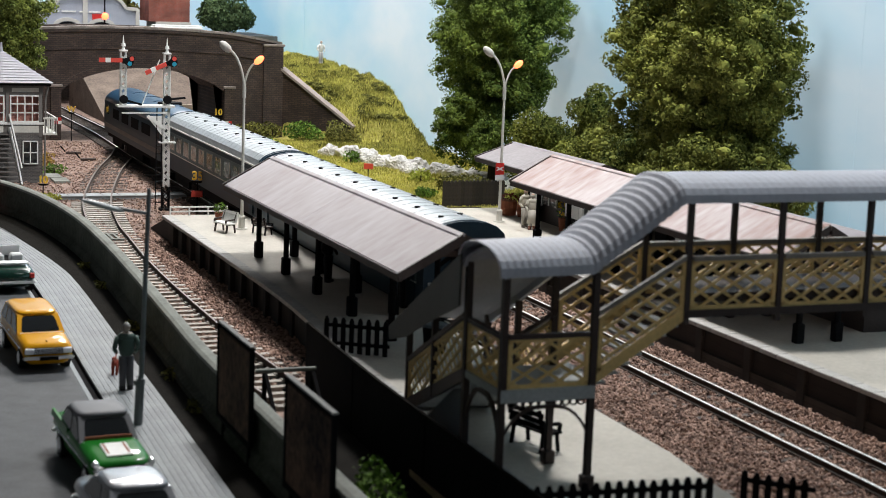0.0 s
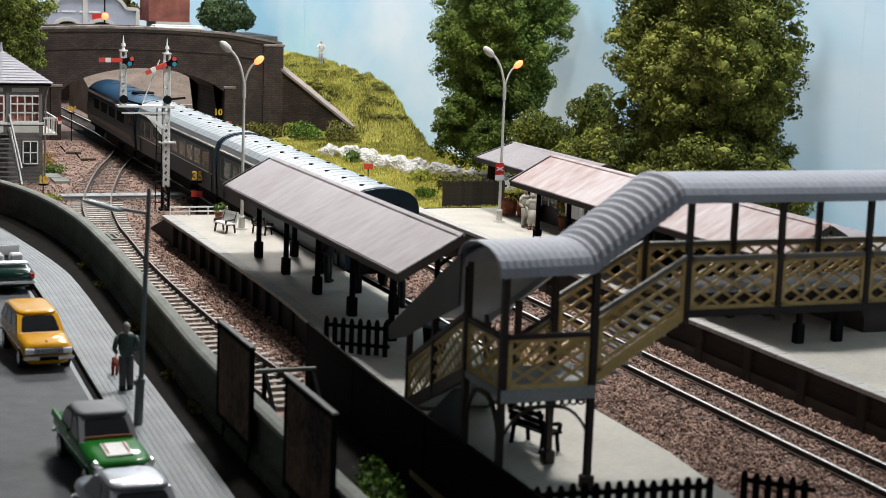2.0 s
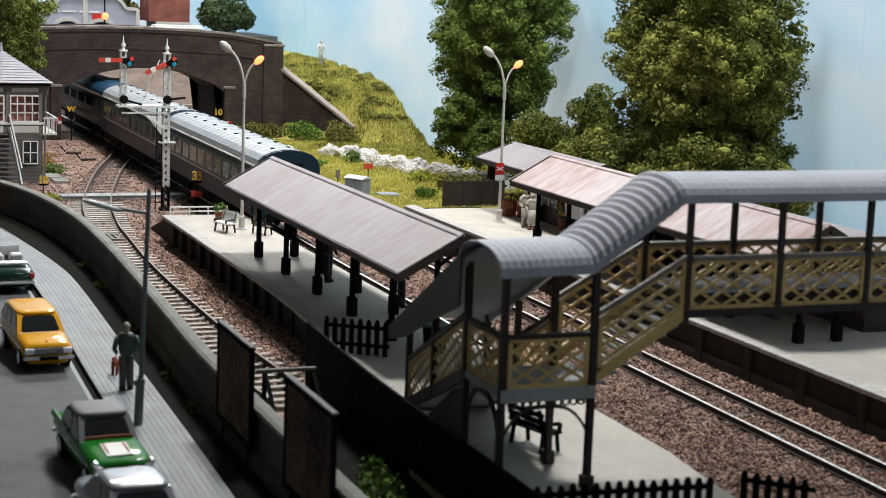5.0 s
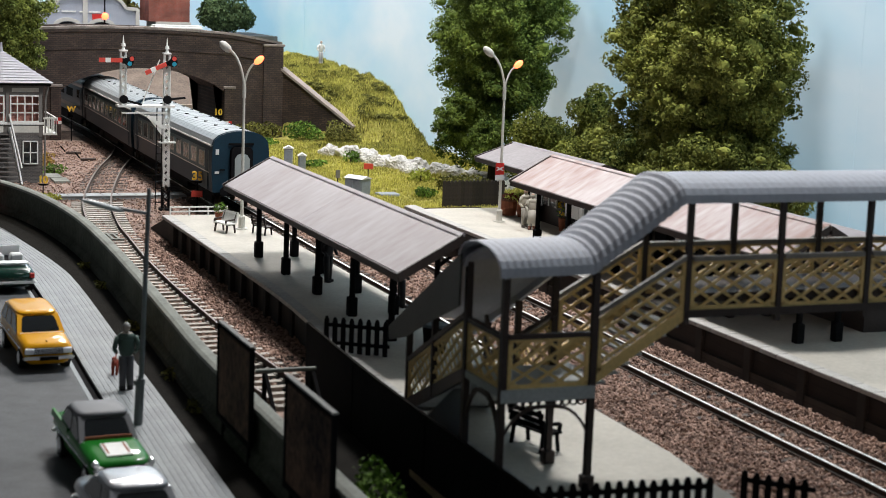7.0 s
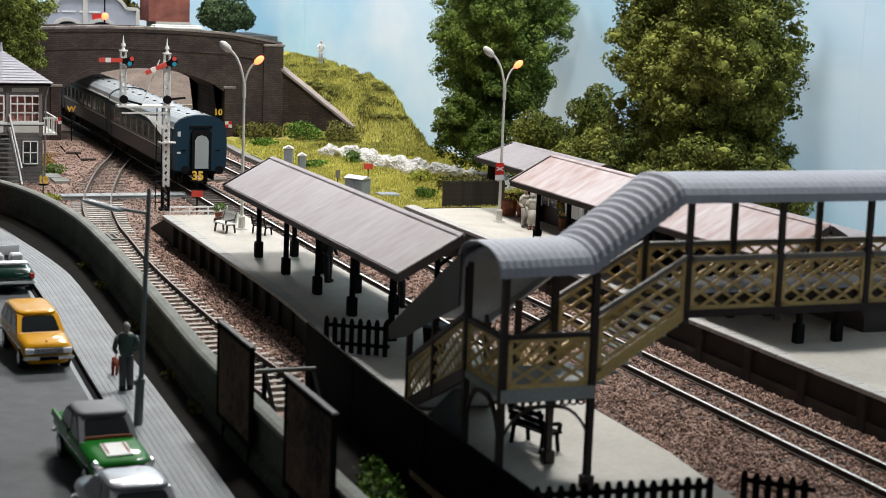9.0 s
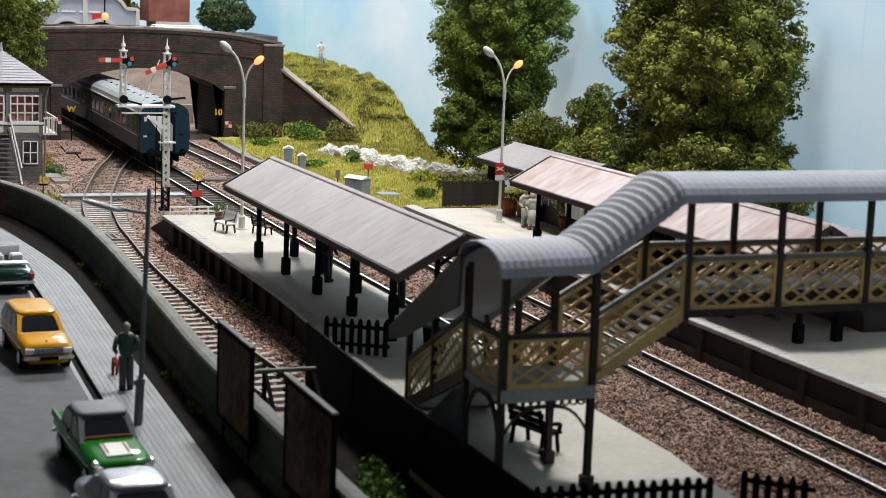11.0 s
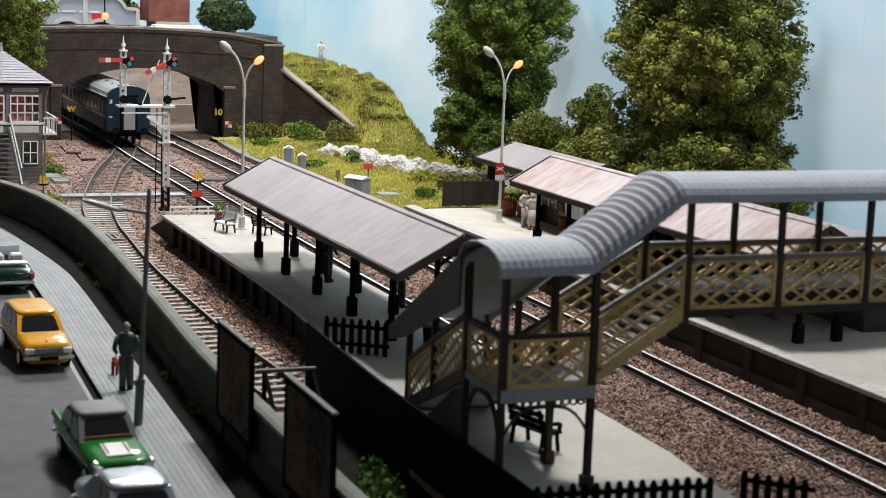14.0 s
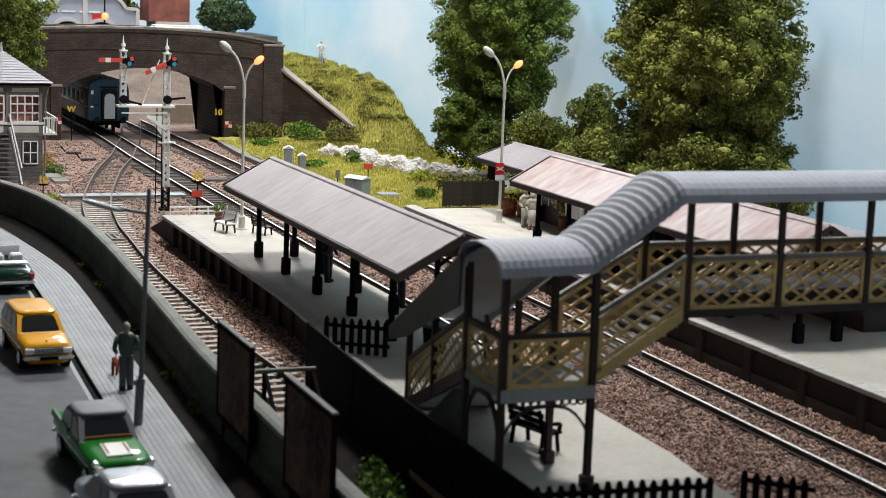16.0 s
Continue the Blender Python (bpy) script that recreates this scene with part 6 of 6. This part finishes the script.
def rock(x, y, r, seed):
    bm = bmesh.new()
    bmesh.ops.create_icosphere(bm, subdivisions=4, radius=1)
    for v in bm.verts:
        d = v.co.normalized()
        k = 1 + 0.32 * noise.noise(d * 1.6 + Vector((seed, 0, 0))) + 0.22 * abs(noise.noise(d * 4 + Vector((0, seed, 0)))) + 0.16 * noise.noise(d * 9 + Vector((0, 0, seed)))
        v.co = Vector((d.x * r * 1.15, d.y * r, max(-0.2, d.z) * r * 0.85)) * k
    ob = part("rock", bm, M_ROCK)
    ob.matrix_basis = at(x, y, 0.05, seed * 40)
    tagged(ob, "rough pale grey-white rock lying in the grass", "rock", "pale rocks")


for i, (x, y, r) in enumerate(((32.4, 101.3, 0.75), (33.3, 100.3, 0.95), (34.0, 98.6, 0.8), (33.4, 96.9, 0.75), (33.7, 95.0, 0.85), (34.4, 93.9, 0.9), (35.0, 92.3, 0.9), (34.2, 91.6, 0.6), (36.0, 91.2, 0.75), (36.3, 89.6, 0.8), (36.9, 88.3, 0.7), (36.8, 86.4, 0.75), (37.6, 85.2, 0.8), (37.0, 83.9, 0.6))):
    rock(x, y, r * 0.82, i + 1)


def tree(name, x, y, h, blobs, n, size, label, material=M_LEAF, trunk=0.35, z=0):
    t = thing(name, label, "tree", "trees", at(x, y, z))
    bm = bmesh.new()
    rod(bm, (0, 0, -0.3), (0.1, 0, h * 0.3), trunk, trunk * 0.7, 9)
    rod(bm, (0.1, 0, h * 0.3), (-0.1, 0.1, h * 0.7), trunk * 0.7, trunk * 0.3, 8)
    part("trunk", bm, M_BARK, t)
    for b, _ in blobs[:10]:
        part("limb", pole(((0.05, 0, min(h * 0.55, b[2] * 0.55)), tuple(0.85 * c for c in b[:2]) + (b[2],), trunk * 0.35, 0.05), n=6), M_BARK, t)
    if n > 30000:
        # small clumps budding from the outside of each large one
        g4 = np.random.default_rng(int(x * 10))
        buds = []
        for c, r in blobs:
            for _ in range(10):
                u = g4.normal(size=3) + (0, 0, 0.25)
                u /= np.linalg.norm(u)
                buds.append((tuple(np.array(c) + np.array(r) * u * 0.92), tuple(np.array(r) * g4.uniform(0.26, 0.46) * (1, 1, 0.75))))
        foliage("crown", [(c, tuple(0.72 * q for q in r)) for c, r in blobs] + buds, n, size, material, None, 0.9, 0.48).parent = t
    else:
        foliage("crown", blobs, n, size, material, None, 0.9, 0.48).parent = t
    return t


def crown(seed, x0, x1, y0, y1, z0, z1, n, r):
    g3 = np.random.default_rng(seed)
    out = []
    for k in range(n):
        u = g3.normal(size=3)
        u /= (np.abs(u) ** 4).sum() ** 0.25
        c = np.array(((x0 + x1) / 2, (y0 + y1) / 2, (z0 + z1) / 2)) + u * (np.array((x1 - x0, y1 - y0, z1 - z0)) / 2 - r * 0.8) * g3.uniform(0.75, 1)
        out.append((tuple(c), tuple(r * g3.uniform(0.75, 1.2, 3))))
    return out


tree("tall_tree", 37.0, 85.3, 13, crown(3, -3.4, 3.2, -4.8, 5.6, 3.4, 14.5, 62, 1.5) + crown(14, -2.4, 2.2, -4.0, 4.0, 4.4, 13, 24, 1.5) + crown(4, -3.6, 0.5, -3.5, 2.5, 1.2, 5.6, 18, 1.1), 230000, 0.122, "tall ivy-clad dark green model tree behind the platform", M_IVY, 0.45)
tree("tall_tree", 36.9, 62.4, 13, crown(5, -3.6, 3.4, -5.0, 5.3, 4.4, 13.6, 70, 1.5) + crown(15, -2.4, 2.2, -5.6, 5.6, 4.4, 11, 34, 1.6) + crown(6, -3.6, 3.2, -6.6, 7.6, 0.9, 6, 56, 1.4), 300000, 0.122, "broad dark green model tree with a rounded crown", trunk=0.5)
tree("small_tree", 38.2, 76.5, 7, crown(7, -1.3, 1.4, -1.4, 1.4, 2.6, 6.5, 9, 0.75), 9000, 0.13, "small green tree between the tall trees", trunk=0.2)
tree("small_tree", 36.4, 71.5, 5, crown(8, -2.0, 2.4, -2.6, 2.6, 0.6, 4.9, 18, 1.0), 24000, 0.13, "bushy green tree behind the platform roofs", trunk=0.22)
tree("small_tree", 36.3, 77.8, 5, crown(13, -1.8, 2.0, -2.2, 2.2, 0.8, 4.8, 14, 0.95), 18000, 0.13, "dense dark green shrub tree by the board fence", trunk=0.22)
tree("tall_tree", 11.2, 106, 12, crown(9, -4.5, 4.2, -2, 2, 3.6, 11, 30, 1.3), 48000, 0.14, "light green tree behind the signal box", mat("lime_foliage", (0.12, 0.15, 0.03), 0.85, scale=0.3, bump=0, dark=(0.05, 0.07, 0.015), light=(0.24, 0.28, 0.06), island=0.8, spec=0.15), 0.35)
tree("far_tree", 37.0, 147, 4, crown(10, -2.5, 2.6, -1, 1, 0.2, 3.2, 30, 0.85), 12000, 0.24, "round green tree behind the bridge", mat("blue_green_foliage", (0.05, 0.09, 0.04), 0.85, bump=0, dark=(0.025, 0.05, 0.02), light=(0.10, 0.15, 0.06), island=0.7), 0.2, 5.9)
tree("far_tree", 28.8, 150, 4.5, crown(11, -1.6, 1.0, -1, 1, 0.2, 4.5, 9, 0.9), 4000, 0.24, "green tree beside the stucco hall", M_DRY, 0.2, 5.9)


# ---- the train ----
def shell(hw, z0, zc, zr, n=9, tumble=0.06):
    """Half-rounded coach section from the sole bar up and over the roof."""
    side = [(-hw + tumble, z0), (-hw, z0 + 0.9), (-hw, z0 + 1.5), (-hw + 0.05, zc)]
    top = []
    for i in range(1, n):
        a = math.pi * (1 - i / n)
        top.append(((hw - 0.05) * math.cos(a), zc + (zr - zc) * math.sin(a) ** 0.9))
    return side + top + [(-x, z) for x, z in side[::-1]]


def bogie(parent, y):
    b = part("bogie", boxes((-1.05, -0.93, y - 1.7, y + 1.7, 0.3, 0.75), (0.93, 1.05, y - 1.7, y + 1.7, 0.3, 0.75), (-1, 1, y - 0.3, y + 0.3, 0.4, 0.85)), M_BLACK, parent)
    for yy in (y - 1.25, y + 1.25):
        for s in (-0.66, 0.66):
            part("wheel", pole(((s - 0.06, yy, 0.46), (s + 0.06, yy, 0.46), 0.46, 0.46), n=16), M_RAILSIDE, b)


def coach(label):
    c = thing("railway_coach", label, "coach", "train vehicles")
    L = 19.9
    sec = shell(1.4, 0.95, 3.15, 3.86)
    body = [p for p in sec if p[1] <= 3.16]
    part("body", along_y([(-1.34, 0.95), (-1.4, 1.85), (-1.4, 2.45), (-1.35, 3.15), (1.35, 3.15), (1.4, 2.45), (1.4, 1.85), (1.34, 0.95)], 0.06, L - 0.06), M_BLUE, c, "dark blue coach side")
    part("roof", along_y([p for p in sec[3:-3]], 0.1, L - 0.1), M_COACHROOF, c, "silver-grey ribbed roof")
    for i in range(26):
        y = 0.5 + i * 0.755
        part("roof_rib", along_y([(x * 1.003, z + 0.01) for x, z in sec[3:-3]], y, y + 0.05), M_COACHROOF, c)
    for i in range(9):
        for s in (-0.42, 0.42):
            part("roof_vent", pole(((s, 1.2 + i * 2.2 + (0.5 if s > 0 else 0), 3.74), (s, 1.2 + i * 2.2 + (0.5 if s > 0 else 0), 3.86), 0.08, 0.1)), M_BLACK, c)
    for y in (0.1, L - 0.22):
        part("roof_end", along_y([(x * 1.012, z + 0.025) for x, z in sec[3:-3]], y, y + 0.12), M_BLUE, c, "dark blue roof end")
    for s in (-1, 1):
        xs = (s * 1.395, s * 1.412)
        part("window_band", boxes((min(xs), max(xs), 0.6, L - 0.6, 1.85, 2.9)), M_GREYBAND, c, "pale grey window band")
        part("gutter_line", boxes((s * 1.37 - 0.02, s * 1.37 + 0.02, 0.3, L - 0.3, 3.1, 3.17)), M_LINING, c, "white gutter line")
        part("band_line", boxes((s * 1.41 - 0.01, s * 1.41 + 0.01, 0.6, L - 0.6, 1.82, 1.87)), M_LINING, c)
        for i in range(10):
            y = 1.5 + i * 1.76
            part("window", boxes((s * 1.405 - 0.015, s * 1.405 + 0.015, y, y + 1.15, 2.02, 2.75)), M_COACHGLASS, c, "coach window with pale blinds")
            part("window_frame", boxes((s * 1.41 - 0.012, s * 1.41 + 0.012, y - 0.06, y, 1.98, 2.8)), M_CREAMP, c)
        for y in (0.75, L - 1.35):
            part("door", boxes((s * 1.41 - 0.01, s * 1.41 + 0.01, y, y + 0.6, 1.0, 2.9)), M_BLUE, c)
    for y, sg in ((0, -1), (L, 1)):
        yy = sorted((y + sg * 0.02, y - sg * 0.1))
        part("end_wall", along_y([(-1.34, 0.95), (-1.4, 1.85), (-1.4, 2.45)] + sec[3:-3] + [(1.4, 2.45), (1.4, 1.85), (1.34, 0.95)], *yy), M_BLUE, c, "dark blue coach end")
        gy = sorted((y + sg * 0.3, y))
        part("gangway", along_y([(-0.52, 1.0), (-0.52, 2.95), (-0.4, 3.12), (0.4, 3.12), (0.52, 2.95), (0.52, 1.0)], *gy), M_BLACK, c, "black gangway bellows")
        dy = sorted((y + sg * 0.34, y + sg * 0.29))
        part("gangway_door", along_y([(-0.36, 1.1), (-0.36, 2.55), (-0.24, 2.76), (0, 2.84), (0.24, 2.76), (0.36, 2.55), (0.36, 1.1)], *dy), M_PANEL if sg > 0 else mat("gangway_grey", (0.30, 0.34, 0.34), 0.4, vary=0.05, bump=0), c, "pale grey gangway door")
        for s in (-0.9, 0.9):
            by = (y, y + sg * 0.5)
            part("buffer", pole(((s, by[0], 1.05), (s, by[1], 1.05), 0.1, 0.1), ((s, by[1], 1.05), (s, by[1] + sg * 0.06, 1.05), 0.22, 0.22)), M_BLACK, c)
            part("end_step", boxes((s - 0.12, s + 0.12, min(yy) - 0.06, max(yy) + 0.06, 2.0, 2.06)), M_BLACK, c)
        part("end_board", boxes((-1.22, -1.06, min(yy) - 0.03, max(yy) + 0.03, 2.75, 3.0)), M_PALEGREY, c, "pale number plate")
        part("end_board", boxes((-1.25, -1.05, min(yy) - 0.03, max(yy) + 0.03, 1.85, 1.95)), M_PALEGREY, c, "pale plate")
        part("rain_strip", along_y([(x * 1.0, z + 0.0) for x, z in ((-0.6, 3.2), (-0.6, 3.3), (0.6, 3.3), (0.6, 3.2))], *sorted((y + sg * 0.1, y))), M_BLACK, c)
    part("underframe", boxes((-1.2, 1.2, 0.2, L - 0.2, 0.75, 0.98), (-1.0, 1.0, 7, 13, 0.35, 0.8)), M_BLACK, c)
    bogie(c, 3.0), bogie(c, L - 3.0)
    return c


def loco(label):
    c = thing("diesel_locomotive", label, "locomotive", "train vehicles")
    L = 19.0
    sec = shell(1.36, 1.0, 2.95, 3.82)
    part("body", along_y([(-1.3, 1.0), (-1.36, 1.9), (-1.36, 2.5), (-1.31, 2.95), (1.31, 2.95), (1.36, 2.5), (1.36, 1.9), (1.3, 1.0)], 0.3, L - 0.4), M_BLUE, c, "dark blue loco side")
    rings = []
    for y, k in ((0.0, 0.78), (0.25, 0.93), (0.7, 1.0), (L - 1.2, 1.0), (L - 0.5, 0.92), (L, 0.74)):
        rings.append([(x * (0.9 + 0.1 * k), y, 2.9 + (z - 2.9) * k) for x, z in sec[3:-3]])
    part("roof", loft(rings), M_LOCOROOF, c, "glossy blue rounded roof", True)
    for y in (0.3, L - 0.42):
        part("cab_end", along_y([(-1.3, 1.0), (-1.34, 1.9), (-1.3, 2.95), (1.3, 2.95), (1.34, 1.9), (1.3, 1.0)], y - 0.3, y + 0.3), M_BLUE, c)
    for y0, y1 in ((3.5, 6.0), (7.0, 9.2), (10.2, 12.4), (13.4, 15.4)):
        part("roof_hatch", along_y([(x * 0.55, z + 0.035) for x, z in ((-1.0, 3.72), (-0.6, 3.8), (0.6, 3.8), (1.0, 3.72))], y0, y1), M_LOCOROOF, c)
        for s in (-1, 1):
            part("side_grille", boxes((s * 1.36 - 0.015, s * 1.36 + 0.015, y0, y1, 2.1, 2.7)), M_BLACK, c, "black side grille")
    for s in (-1, 1):
        part("waist_band", boxes((s * 1.36 - 0.012, s * 1.36 + 0.012, 0.8, L - 0.8, 1.35, 1.6)), M_TIMBERGREY, c)
        for y in (0.9, L - 2.0):
            part("cab_window", boxes((s * 1.355 - 0.02, s * 1.355 + 0.02, y, y + 0.9, 2.2, 2.75)), M_GLASSD, c)
    part("fan", pole(((0, 4.8, 3.8), (0, 4.8, 3.92), 0.7, 0.66), n=18), M_BLACK, c)
    part("underframe", boxes((-1.1, 1.1, 0.3, L - 0.3, 0.7, 1.02), (-1.1, 1.1, 7, 12, 0.3, 0.8)), M_BLACK, c)
    bogie(c, 3.4), bogie(c, L - 3.4)
    return c


rear = coach("blue and grey railway coach with a grey roof ending the train")
middle = coach("blue and grey railway coach with a grey roof next the locomotive")
engine = loco("dark blue diesel locomotive with a glossy rounded roof")

# way of the train's tail along the line, in full-size metres by seconds
TAIL = [(0, 47.2), (4, 63.0), (6.5, 74.4), (9, 85.3), (11.5, 95.6), (13, 102.0), (16, 114.4)]
LINE = smooth_path(T1[:-1] + [(20.3, 130), (19.6, 170), (19.0, 200)], 0.5)


def on_line(y):
    for (x0, y0), (x1, y1) in zip(LINE, LINE[1:]):
        if y0 <= y <= y1:
            return Vector((x0 + (x1 - x0) * (y - y0) / (y1 - y0), y, 0))
    return Vector((LINE[-1][0], y, 0))


def train_pose(y, length):
    a, b = on_line(y + 3), on_line(y + length - 3)
    d = (b - a).normalized()
    p = a - d * 3
    return pose(p.x * S, p.y * S, 0, 0, 0, math.degrees(math.atan2(d.y, d.x)) - 90)


def tail_at(t):
    """Smooth steady run through the tail's places."""
    c = np.polyfit([a for a, _ in TAIL], [b for _, b in TAIL], 3)
    return float(np.polyval(c, t))


def motions():
    for ob, lead, length in ((rear, 0.0, 19.9), (middle, 20.4, 19.9), (engine, 40.9, 19.0)):
        walk(ob, [(t * 0.5, train_pose(tail_at(t * 0.5) + lead, length)) for t in range(33)])


motions()
